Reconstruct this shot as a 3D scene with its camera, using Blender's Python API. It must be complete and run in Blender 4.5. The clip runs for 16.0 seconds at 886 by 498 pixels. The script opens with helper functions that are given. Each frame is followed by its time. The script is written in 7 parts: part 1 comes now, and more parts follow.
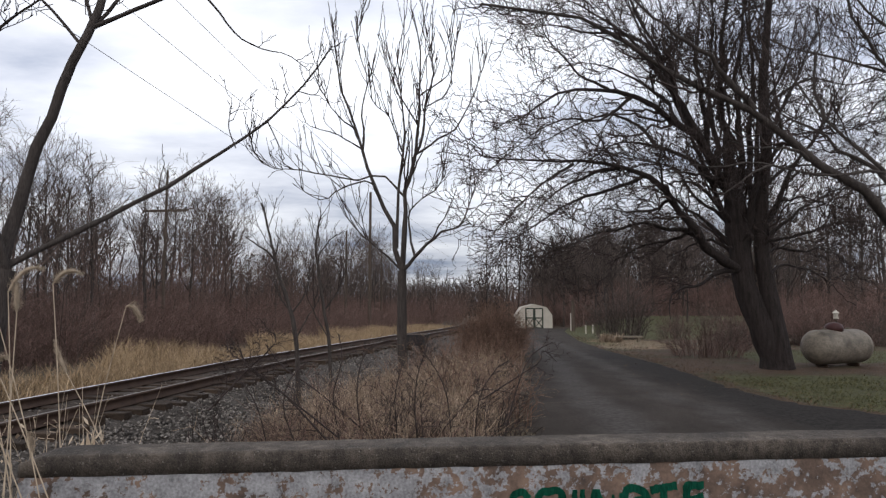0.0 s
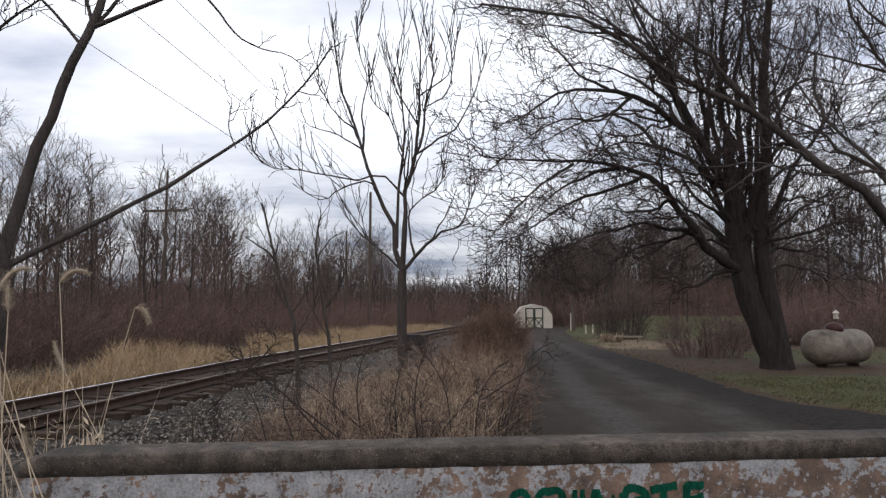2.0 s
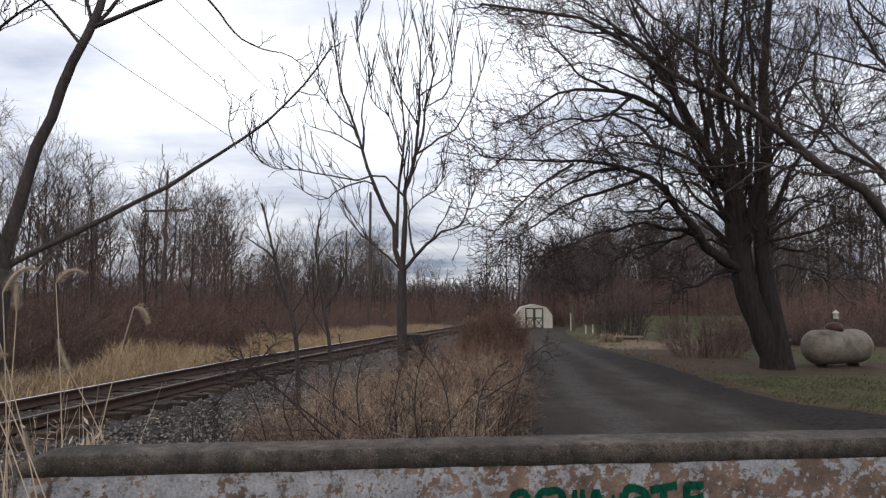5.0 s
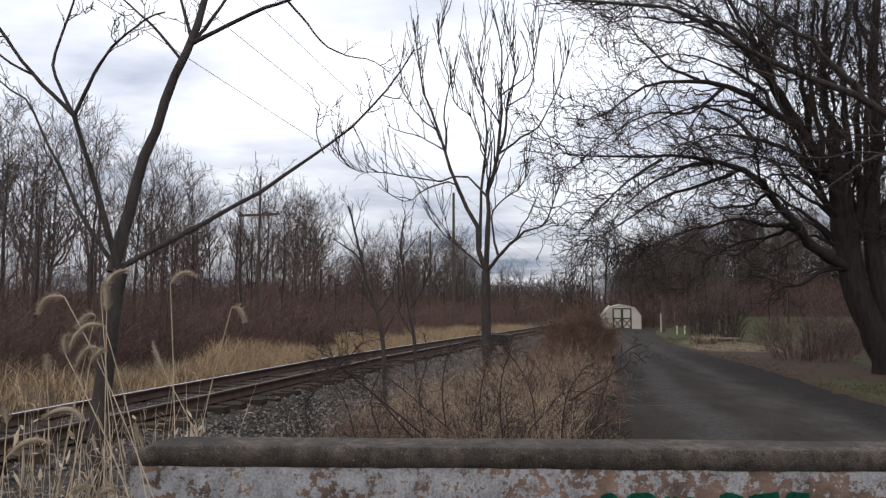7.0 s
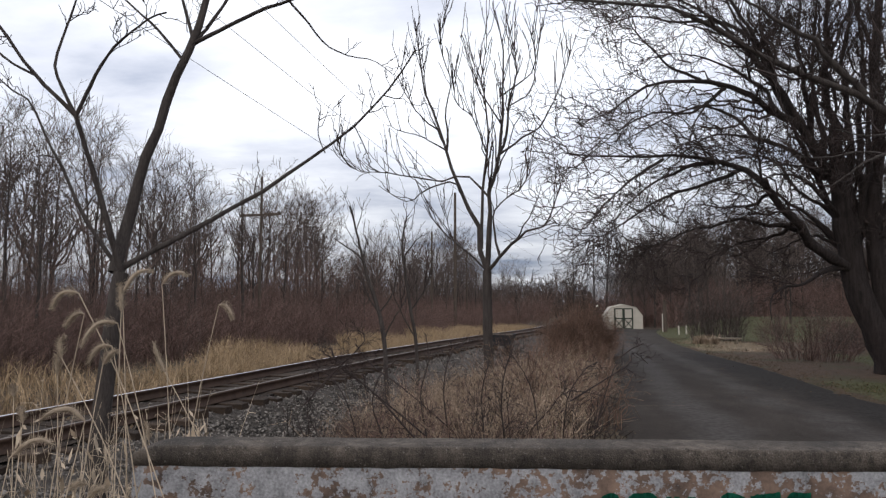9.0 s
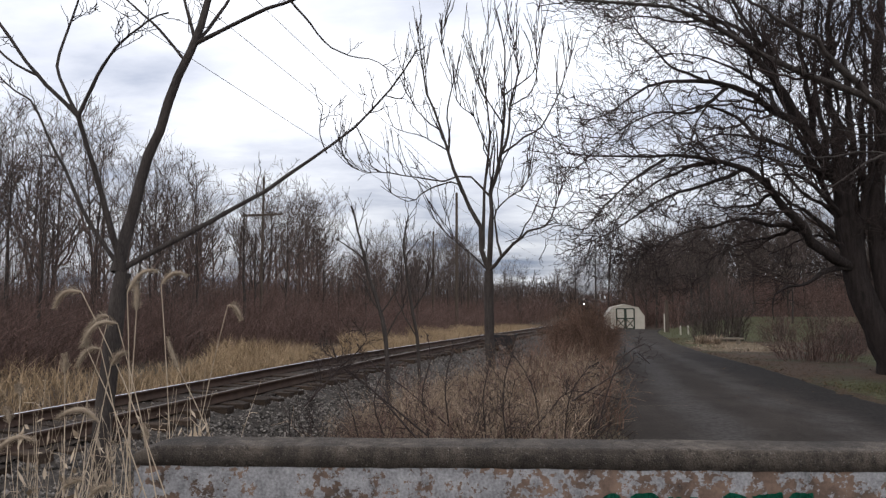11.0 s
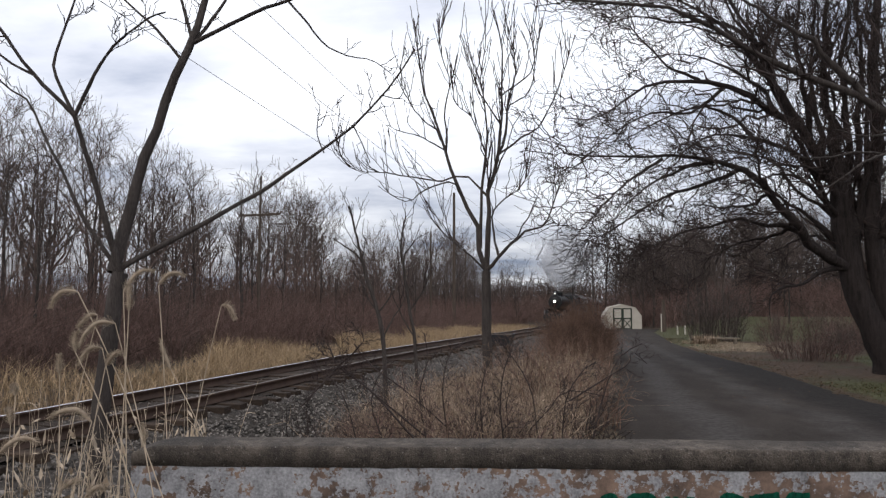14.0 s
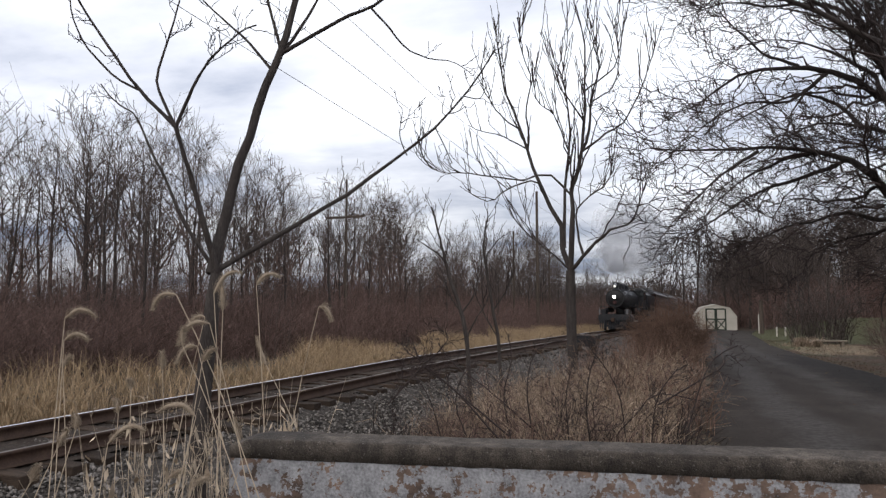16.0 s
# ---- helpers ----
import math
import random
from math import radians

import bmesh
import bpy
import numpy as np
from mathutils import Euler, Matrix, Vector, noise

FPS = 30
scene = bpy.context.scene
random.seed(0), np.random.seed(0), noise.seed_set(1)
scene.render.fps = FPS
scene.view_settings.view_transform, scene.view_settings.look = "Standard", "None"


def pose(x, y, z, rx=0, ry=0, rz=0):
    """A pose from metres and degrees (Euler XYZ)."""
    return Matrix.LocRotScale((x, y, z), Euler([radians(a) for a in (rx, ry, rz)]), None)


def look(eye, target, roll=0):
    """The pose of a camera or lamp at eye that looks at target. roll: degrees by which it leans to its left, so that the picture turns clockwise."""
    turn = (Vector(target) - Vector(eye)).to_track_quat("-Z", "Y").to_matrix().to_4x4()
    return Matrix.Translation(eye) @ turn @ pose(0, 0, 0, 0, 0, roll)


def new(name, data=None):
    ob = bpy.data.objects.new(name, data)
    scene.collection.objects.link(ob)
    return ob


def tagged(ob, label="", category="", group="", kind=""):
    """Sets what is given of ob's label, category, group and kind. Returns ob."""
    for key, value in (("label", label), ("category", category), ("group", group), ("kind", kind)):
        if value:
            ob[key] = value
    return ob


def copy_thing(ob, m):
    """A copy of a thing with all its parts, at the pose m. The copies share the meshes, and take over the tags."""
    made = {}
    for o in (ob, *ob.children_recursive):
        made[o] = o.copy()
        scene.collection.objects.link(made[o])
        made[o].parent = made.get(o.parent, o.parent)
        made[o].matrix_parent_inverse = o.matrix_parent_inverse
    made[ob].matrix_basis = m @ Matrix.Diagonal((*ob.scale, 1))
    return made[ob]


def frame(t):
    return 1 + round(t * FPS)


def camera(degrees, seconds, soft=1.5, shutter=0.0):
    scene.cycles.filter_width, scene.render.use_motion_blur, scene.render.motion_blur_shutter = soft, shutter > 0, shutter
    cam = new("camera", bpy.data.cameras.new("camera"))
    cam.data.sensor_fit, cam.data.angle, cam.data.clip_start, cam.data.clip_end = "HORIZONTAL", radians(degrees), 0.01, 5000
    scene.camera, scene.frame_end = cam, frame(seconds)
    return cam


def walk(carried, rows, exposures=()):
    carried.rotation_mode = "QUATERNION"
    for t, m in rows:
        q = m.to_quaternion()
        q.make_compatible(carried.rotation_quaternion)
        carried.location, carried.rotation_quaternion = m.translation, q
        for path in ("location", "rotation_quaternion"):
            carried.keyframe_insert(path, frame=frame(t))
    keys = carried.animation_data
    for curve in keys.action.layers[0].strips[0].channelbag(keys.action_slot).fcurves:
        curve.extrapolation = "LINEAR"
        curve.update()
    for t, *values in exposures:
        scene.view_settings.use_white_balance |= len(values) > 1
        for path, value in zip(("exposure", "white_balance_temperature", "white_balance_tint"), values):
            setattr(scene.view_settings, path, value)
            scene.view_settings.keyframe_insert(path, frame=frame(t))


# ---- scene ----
cam = camera(68.8, 16.0, soft=1.3)
EYE = 1.75
YAWS = [(0, 0), (3.7, 0), (5.3, 0), (5.8, 0.44), (6.0, 1.42), (6.5, 4.76), (7.0, 7.40), (7.5, 8.52), (8.0, 8.28), (8.5, 8.04),
        (9.0, 7.53), (11.3, 7.68), (12.0, 7.64), (12.5, 7.16), (13.0, 6.87), (13.5, 6.85), (14.0, 7.44), (14.5, 8.14),
        (15.0, 9.12), (15.2, 11.66), (15.35, 13.5), (15.5, 14.19), (16.0, 14.77)]
walk(cam, [(t, pose(0, 0, EYE, 94.7, 0, yaw)) for t, yaw in YAWS], [(0, 0.0), (16, 0.0)])

# ---- sky and light: an overcast winter day ----
world = bpy.data.worlds.new("sky")
scene.world = world
scene.cycles.transparent_max_bounces = 48
world.use_nodes = True
wn, wl = world.node_tree.nodes, world.node_tree.links
wn.clear()
SUN_EL, SUN_ROT = radians(32), radians(200)
w_out = wn.new("ShaderNodeOutputWorld")
w_bg = wn.new("ShaderNodeBackground")
w_sky = wn.new("ShaderNodeTexSky")
w_sky.sky_type, w_sky.sun_disc, w_sky.sun_elevation, w_sky.sun_rotation = "NISHITA", False, SUN_EL, SUN_ROT
w_tc = wn.new("ShaderNodeTexCoord")
w_sep = wn.new("ShaderNodeSeparateXYZ")
wl.new(w_tc.outputs["Generated"], w_sep.inputs[0])
# flat cloud layer: the direction laid out on a plane overhead
w_up = wn.new("ShaderNodeMath")
w_up.operation = "MAXIMUM"
w_up.inputs[1].default_value = 0.0
wl.new(w_sep.outputs["Z"], w_up.inputs[0])
w_add = wn.new("ShaderNodeMath")
w_add.operation = "ADD"
w_add.inputs[1].default_value = 0.12
wl.new(w_up.outputs[0], w_add.inputs[0])
w_div = wn.new("ShaderNodeVectorMath")
w_div.operation = "DIVIDE"
w_com = wn.new("ShaderNodeCombineXYZ")
for k in range(3):
    wl.new(w_add.outputs[0], w_com.inputs[k])
wl.new(w_tc.outputs["Generated"], w_div.inputs[0])
wl.new(w_com.outputs[0], w_div.inputs[1])
w_map = wn.new("ShaderNodeMapping")
w_map.inputs["Scale"].default_value = (0.75, 1.15, 0.5)
w_map.inputs["Location"].default_value = (1.7, 0.4, 0.0)
wl.new(w_div.outputs[0], w_map.inputs[0])
w_noise = wn.new("ShaderNodeTexNoise")
w_noise.inputs["Scale"].default_value, w_noise.inputs["Detail"].default_value, w_noise.inputs["Roughness"].default_value = 1.1, 7, 0.55
wl.new(w_map.outputs[0], w_noise.inputs["Vector"])
w_ramp = wn.new("ShaderNodeValToRGB")
els = w_ramp.color_ramp.elements
els[0].position, els[0].color = 0.30, (0.38, 0.45, 0.62, 1)
els[1].position, els[1].color = 0.62, (1.25, 1.28, 1.36, 1)
e = els.new(0.46)
e.color = (0.88, 0.92, 1.04, 1)
wl.new(w_noise.outputs["Fac"], w_ramp.inputs[0])
# thicker, darker cloud towards the horizon
w_hz = wn.new("ShaderNodeMapRange")
w_hz.inputs["From Min"].default_value, w_hz.inputs["From Max"].default_value = 0.0, 0.26
w_hz.inputs["To Min"].default_value, w_hz.inputs["To Max"].default_value = 0.55, 1.0
wl.new(w_sep.outputs["Z"], w_hz.inputs["Value"])
w_dark = wn.new("ShaderNodeMix")
w_dark.data_type, w_dark.blend_type = "RGBA", "MULTIPLY"
w_dark.inputs["Factor"].default_value = 1.0
wl.new(w_ramp.outputs["Color"], w_dark.inputs["A"])
wl.new(w_hz.outputs["Result"], w_dark.inputs["B"])
w_mix = wn.new("ShaderNodeMix")
w_mix.data_type = "RGBA"
w_mix.inputs["Factor"].default_value = 0.94
w_dim = wn.new("ShaderNodeVectorMath")
w_dim.operation = "SCALE"
w_dim.inputs["Scale"].default_value = 0.10
wl.new(w_sky.outputs[0], w_dim.inputs[0])
wl.new(w_dim.outputs[0], w_mix.inputs["A"])
wl.new(w_dark.outputs["Result"], w_mix.inputs["B"])
wl.new(w_mix.outputs["Result"], w_bg.inputs["Color"])
w_bg.inputs["Strength"].default_value = 1.0
wl.new(w_bg.outputs[0], w_out.inputs["Surface"])

sun = new("sun", bpy.data.lights.new("sun", "SUN"))
sun.data.energy, sun.data.angle, sun.data.color = 0.7, radians(25), (1.0, 0.94, 0.85)
sun.matrix_world = look((0, 0, 0), (-math.sin(SUN_ROT) * math.cos(SUN_EL), -math.cos(SUN_ROT) * math.cos(SUN_EL), -math.sin(SUN_EL)))


# ---- materials ----
def material(name, low, high, scale=6.0, rough=0.9, bump=0.3, metal=0.0, fine=9.0, stretch=(1, 1, 1), spec=0.25, dirt=None, dirt_scale=0.8, dirt_at=(0.5, 0.68), rand=0.0, isle=0.0, bump_dist=0.02):
    """Two scales of noise between two colours, an optional patchy third colour, and relief."""
    if not metal:
        low, high = ((c[0] * 1.06, c[1], c[2] * 0.93) for c in (low, high))
    m = bpy.data.materials.new(name)
    m.use_nodes = True
    nt = m.node_tree
    n, l = nt.nodes, nt.links
    b = n["Principled BSDF"]
    tc = n.new("ShaderNodeTexCoord")
    mp = n.new("ShaderNodeMapping")
    mp.inputs["Scale"].default_value = stretch
    l.new(tc.outputs["Object"], mp.inputs[0])
    a = n.new("ShaderNodeTexNoise")
    a.inputs["Scale"].default_value, a.inputs["Detail"].default_value = scale, 6
    c = n.new("ShaderNodeTexNoise")
    c.inputs["Scale"].default_value, c.inputs["Detail"].default_value = scale * fine, 4
    for t in (a, c):
        l.new(mp.outputs[0], t.inputs["Vector"])
    mixf = n.new("ShaderNodeMix")
    mixf.inputs["Factor"].default_value = 0.5
    l.new(a.outputs["Fac"], mixf.inputs["A"])
    l.new(c.outputs["Fac"], mixf.inputs["B"])
    ramp = n.new("ShaderNodeValToRGB")
    ramp.color_ramp.elements[0].position, ramp.color_ramp.elements[0].color = 0.34, (*low, 1)
    ramp.color_ramp.elements[1].position, ramp.color_ramp.elements[1].color = 0.66, (*high, 1)
    l.new(mixf.outputs["Result"], ramp.inputs[0])
    col = ramp.outputs["Color"]
    if dirt:
        d = n.new("ShaderNodeTexNoise")
        d.inputs["Scale"].default_value, d.inputs["Detail"].default_value = dirt_scale, 7
        l.new(mp.outputs[0], d.inputs["Vector"])
        dr = n.new("ShaderNodeValToRGB")
        dr.color_ramp.elements[0].position, dr.color_ramp.elements[1].position = dirt_at
        l.new(d.outputs["Fac"], dr.inputs[0])
        dm = n.new("ShaderNodeMix")
        dm.data_type = "RGBA"
        l.new(dr.outputs["Color"], dm.inputs["Factor"])
        l.new(col, dm.inputs["A"])
        dm.inputs["B"].default_value = (*dirt, 1)
        col = dm.outputs["Result"]
    for amount, node, socket in ((rand, "ShaderNodeObjectInfo", "Random"), (isle, "ShaderNodeNewGeometry", "Random Per Island")):
        if amount:
            oi = n.new(node)
            mr = n.new("ShaderNodeMapRange")
            mr.inputs["To Min"].default_value, mr.inputs["To Max"].default_value = 1 - amount, 1 + amount
            l.new(oi.outputs[socket], mr.inputs["Value"])
            mm = n.new("ShaderNodeMix")
            mm.data_type, mm.blend_type = "RGBA", "MULTIPLY"
            mm.inputs["Factor"].default_value = 1.0
            l.new(col, mm.inputs["A"])
            l.new(mr.outputs["Result"], mm.inputs["B"])
            col = mm.outputs["Result"]
    l.new(col, b.inputs["Base Color"])
    b.inputs["Roughness"].default_value, b.inputs["Metallic"].default_value = rough, metal
    b.inputs["Specular IOR Level"].default_value = spec
    if bump:
        bp = n.new("ShaderNodeBump")
        bp.inputs["Strength"].default_value, bp.inputs["Distance"].default_value = bump, bump_dist
        l.new(mixf.outputs["Result"], bp.inputs["Height"])
        l.new(bp.outputs[0], b.inputs["Normal"])
    return m


def blend_in(m, key, low, high, scale, at=(0.42, 0.62), rough_at=2.5, most=1.0):
    """Mixes a second pair of colours into a material where the attribute key, broken up by noise, is high."""
    n, l = m.node_tree.nodes, m.node_tree.links
    b = n["Principled BSDF"]
    old = b.inputs["Base Color"].links[0].from_socket
    tc = n.new("ShaderNodeTexCoord")
    at_node = n.new("ShaderNodeAttribute")
    at_node.attribute_name = key
    rough_edge, grain = n.new("ShaderNodeTexNoise"), n.new("ShaderNodeTexNoise")
    rough_edge.inputs["Scale"].default_value, rough_edge.inputs["Detail"].default_value = rough_at, 8
    grain.inputs["Scale"].default_value, grain.inputs["Detail"].default_value = scale, 8
    for t in (rough_edge, grain):
        l.new(tc.outputs["Object"], t.inputs["Vector"])
    add = n.new("ShaderNodeMath")
    add.operation = "MULTIPLY_ADD"
    add.inputs[1].default_value = 1.1
    l.new(rough_edge.outputs["Fac"], add.inputs[0])
    l.new(at_node.outputs["Fac"], add.inputs[2])
    cut = n.new("ShaderNodeMapRange")
    cut.inputs["From Min"].default_value, cut.inputs["From Max"].default_value = at[0] + 0.5, at[1] + 0.6
    cut.inputs["To Max"].default_value = most
    l.new(add.outputs[0], cut.inputs["Value"])
    ramp = n.new("ShaderNodeValToRGB")
    ramp.color_ramp.elements[0].position, ramp.color_ramp.elements[0].color = 0.36, (*low, 1)
    ramp.color_ramp.elements[1].position, ramp.color_ramp.elements[1].color = 0.64, (*high, 1)
    l.new(grain.outputs["Fac"], ramp.inputs[0])
    mix = n.new("ShaderNodeMix")
    mix.data_type = "RGBA"
    l.new(cut.outputs["Result"], mix.inputs["Factor"])
    l.new(old, mix.inputs["A"])
    l.new(ramp.outputs["Color"], mix.inputs["B"])
    l.new(mix.outputs["Result"], b.inputs["Base Color"])
    return m


def weathered_concrete():
    """Coarse grey concrete: pale aggregate, black weather streaks down its face, broad dark stains."""
    m = material("weathered_concrete", (0.038, 0.033, 0.030), (0.175, 0.154, 0.137), 26, fine=7, bump=1.0, bump_dist=0.010)
    n, l = m.node_tree.nodes, m.node_tree.links
    b = n["Principled BSDF"]
    col = b.inputs["Base Color"].links[0].from_socket
    tc = n.new("ShaderNodeTexCoord")

    def layer(col, scale, stretch, lo, hi, colour, most, detail=8):
        mp, t, cut, mix = n.new("ShaderNodeMapping"), n.new("ShaderNodeTexNoise"), n.new("ShaderNodeMapRange"), n.new("ShaderNodeMix")
        mp.inputs["Scale"].default_value = stretch
        l.new(tc.outputs["Object"], mp.inputs[0])
        t.inputs["Scale"].default_value, t.inputs["Detail"].default_value, t.inputs["Roughness"].default_value = scale, detail, 0.62
        l.new(mp.outputs[0], t.inputs["Vector"])
        cut.inputs["From Min"].default_value, cut.inputs["From Max"].default_value, cut.inputs["To Max"].default_value = lo, hi, most
        l.new(t.outputs["Fac"], cut.inputs["Value"])
        mix.data_type = "RGBA"
        l.new(cut.outputs["Result"], mix.inputs["Factor"])
        l.new(col, mix.inputs["A"])
        mix.inputs["B"].default_value = (*colour, 1)
        return mix.outputs["Result"]

    col = layer(col, 2.1, (1, 1, 0.4), 0.42, 0.62, (0.034, 0.029, 0.026), 0.8)
    col = layer(col, 5.5, (1.7, 1, 0.35), 0.46, 0.72, (0.020, 0.017, 0.016), 0.66)
    col = layer(col, 60, (1, 1, 1), 0.60, 0.72, (0.018, 0.016, 0.015), 0.7, 3)
    col = layer(col, 110, (1, 1, 1), 0.64, 0.72, (0.30, 0.275, 0.25), 0.5, 2)
    l.new(col, b.inputs["Base Color"])
    return m


def glowing(name, colour, power):
    m = bpy.data.materials.new(name)
    m.use_nodes = True
    b = m.node_tree.nodes["Principled BSDF"]
    b.inputs["Base Color"].default_value = (*colour, 1)
    b.inputs["Emission Color"].default_value = (*colour, 1)
    b.inputs["Emission Strength"].default_value = power
    return m


M = {
    "ground": material("leaf_litter", (0.028, 0.021, 0.016), (0.085, 0.062, 0.045), 1.1, dirt=(0.060, 0.050, 0.032), dirt_scale=0.18, dirt_at=(0.5, 0.62), bump=0.8, bump_dist=0.06),
    "verge": material("leafy_verge", (0.030, 0.020, 0.0135), (0.090, 0.058, 0.038), 3.4, dirt=(0.040, 0.043, 0.017), dirt_scale=0.5, dirt_at=(0.50, 0.66), fine=12, bump=1.0, bump_dist=0.05),
    "asphalt": material("worn_asphalt", (0.023, 0.020, 0.0185), (0.058, 0.052, 0.049), 2.2, rough=0.95, spec=0.10, dirt=(0.034, 0.028, 0.024), dirt_scale=0.5, dirt_at=(0.48, 0.72), fine=26, bump=0.9, bump_dist=0.014, stretch=(1, 0.45, 1)),
    "ballast": material("ballast_bed", (0.022, 0.019, 0.017), (0.085, 0.076, 0.070), 12, fine=3, bump=1.0, bump_dist=0.06),
    "stone": material("crushed_stone", (0.040, 0.037, 0.036), (0.215, 0.203, 0.196), 4, fine=6, isle=0.8, bump=0.4),
    "tie": material("creosoted_timber", (0.018, 0.013, 0.010), (0.070, 0.050, 0.038), 3, stretch=(0.6, 6, 6), rand=0.4, bump=0.8),
    "rail": material("rusty_rail_steel", (0.035, 0.022, 0.017), (0.075, 0.048, 0.036), 5, rough=0.75, bump=0.3),
    # Far rail head bright, near one dull: their differing reflections put into the colour.
    "railtop": material("polished_rail_steel", (0.72, 0.73, 0.78), (0.88, 0.88, 0.92), 3, rough=0.5, metal=0.85, bump=0.05),
    "raildull": material("dull_rail_steel", (0.10, 0.082, 0.072), (0.22, 0.19, 0.175), 4, rough=0.5, metal=0.4, bump=0.1),
    "concrete": weathered_concrete(),
    "bark": material("grey_brown_bark", (0.026, 0.022, 0.021), (0.082, 0.072, 0.070), 9, stretch=(2, 2, 0.35), bump=1.0, bump_dist=0.03),
    "darkbark": material("dark_furrowed_bark", (0.010, 0.0082, 0.0084), (0.050, 0.040, 0.040), 7, stretch=(2.5, 2.5, 0.3), bump=1.0, bump_dist=0.06),
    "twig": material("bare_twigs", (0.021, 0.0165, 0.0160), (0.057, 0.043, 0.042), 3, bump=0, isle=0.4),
    # Far twigs: a paler copy, the lightening over distance put into the colour.
    "fartwig": material("far_paled_twigs", (0.050, 0.041, 0.039), (0.125, 0.103, 0.097), 2, bump=0, isle=0.45, rand=0.25),
    # A middle tone between the near and the far twigs.
    "midtwig": material("grey_bare_branches", (0.045, 0.036, 0.033), (0.110, 0.088, 0.080), 3, bump=0, isle=0.4, rand=0.2),
    "brush": material("brown_brush", (0.080, 0.053, 0.048), (0.188, 0.128, 0.115), 1.5, bump=0, isle=0.5),
    "redbrush": material("russet_brush", (0.095, 0.061, 0.048), (0.225, 0.150, 0.118), 1.5, bump=0, isle=0.5),
    "grime": material("oily_brown_ballast", (0.016, 0.012, 0.010), (0.062, 0.049, 0.041), 10, fine=4, bump=1.0, bump_dist=0.04),
    "hay": material("dry_grass", (0.215, 0.160, 0.104), (0.42, 0.322, 0.212), 0.8, bump=0, isle=0.4),
    "straw": material("pale_dry_stalks", (0.13, 0.100, 0.078), (0.40, 0.318, 0.245), 2.0, bump=0, isle=0.6),
    "bleached": material("bleached_weed_stems", (0.27, 0.222, 0.172), (0.52, 0.445, 0.355), 3.0, bump=0, isle=0.4),
    "seed": material("foxtail_seed_head", (0.235, 0.195, 0.152), (0.40, 0.340, 0.275), 60, bump=0, isle=0.35),
    "green": material("grass_blades", (0.042, 0.044, 0.016), (0.092, 0.090, 0.038), 0.9, bump=0, isle=0.5),
    "leaf": material("fallen_leaves", (0.062, 0.042, 0.028), (0.130, 0.090, 0.058), 2, bump=0, isle=0.5),
    "siding": material("cream_painted_siding", (0.38, 0.365, 0.335), (0.48, 0.465, 0.43), 2, rough=0.7, bump=0.1),
    "trimgreen": material("dark_green_paint", (0.018, 0.028, 0.022), (0.035, 0.05, 0.04), 5, rough=0.6, bump=0.1),
    "tank": material("weathered_tank_paint", (0.108, 0.096, 0.082), (0.240, 0.216, 0.188), 2.4, rough=0.6, dirt=(0.070, 0.060, 0.047), dirt_scale=2.6, dirt_at=(0.44, 0.70), bump=0.15),
    "redlid": material("dark_red_painted_lid", (0.035, 0.014, 0.014), (0.06, 0.024, 0.024), 5, rough=0.5, bump=0.1),
    "pole": material("grey_pole_timber", (0.045, 0.036, 0.031), (0.11, 0.09, 0.078), 5, stretch=(3, 3, 0.2), bump=0.6),
    "wire": material("wire_insulation", (0.05, 0.05, 0.055), (0.09, 0.09, 0.095), 3, bump=0),
    "black": material("sooty_black_iron", (0.005, 0.0052, 0.0068), (0.016, 0.0168, 0.021), 3, rough=0.45, bump=0.2, spec=0.35),
    "graphite": material("graphite_smokebox", (0.008, 0.008, 0.009), (0.022, 0.022, 0.024), 4, rough=0.5, bump=0.2),
    "steel": material("worn_rod_steel", (0.20, 0.20, 0.21), (0.34, 0.34, 0.35), 5, rough=0.4, metal=0.8, bump=0.1),
    "coach": material("dark_coach_paint", (0.028, 0.016, 0.016), (0.055, 0.03, 0.028), 2, rough=0.4, bump=0.05),
    "roof": material("grey_coach_roof", (0.075, 0.075, 0.08), (0.14, 0.14, 0.15), 2, rough=0.5, bump=0.1),
    "white": material("white_paint", (0.36, 0.35, 0.32), (0.50, 0.48, 0.45), 4, rough=0.7, bump=0.1),
    "lamp": glowing("lit_headlamp", (1.0, 0.93, 0.80), 14),
    "marker": glowing("glowing_marker", (1.0, 0.95, 0.85), 0.9),
    "plank": material("grey_weathered_plank", (0.14, 0.12, 0.10), (0.28, 0.25, 0.21), 4, stretch=(0.4, 4, 4), bump=0.5),
}
blend_in(M["verge"], "dry", (0.085, 0.062, 0.036), (0.21, 0.160, 0.098), 9, rough_at=1.2)
blend_in(M["verge"], "green", (0.036, 0.038, 0.014), (0.086, 0.090, 0.036), 7, rough_at=1.1, most=0.85)
blend_in(M["asphalt"], "wheels", (0.054, 0.049, 0.046), (0.100, 0.092, 0.088), 14, (0.50, 0.95), 1.6, 0.62)
blend_in(M["asphalt"], "dark_side", (0.012, 0.0105, 0.010), (0.034, 0.030, 0.027), 16, (0.45, 0.85), 1.3, 0.92)
glass = material("dark_window_glass", (0.012, 0.014, 0.016), (0.02, 0.022, 0.025), 1, rough=0.08, bump=0, spec=0.5)


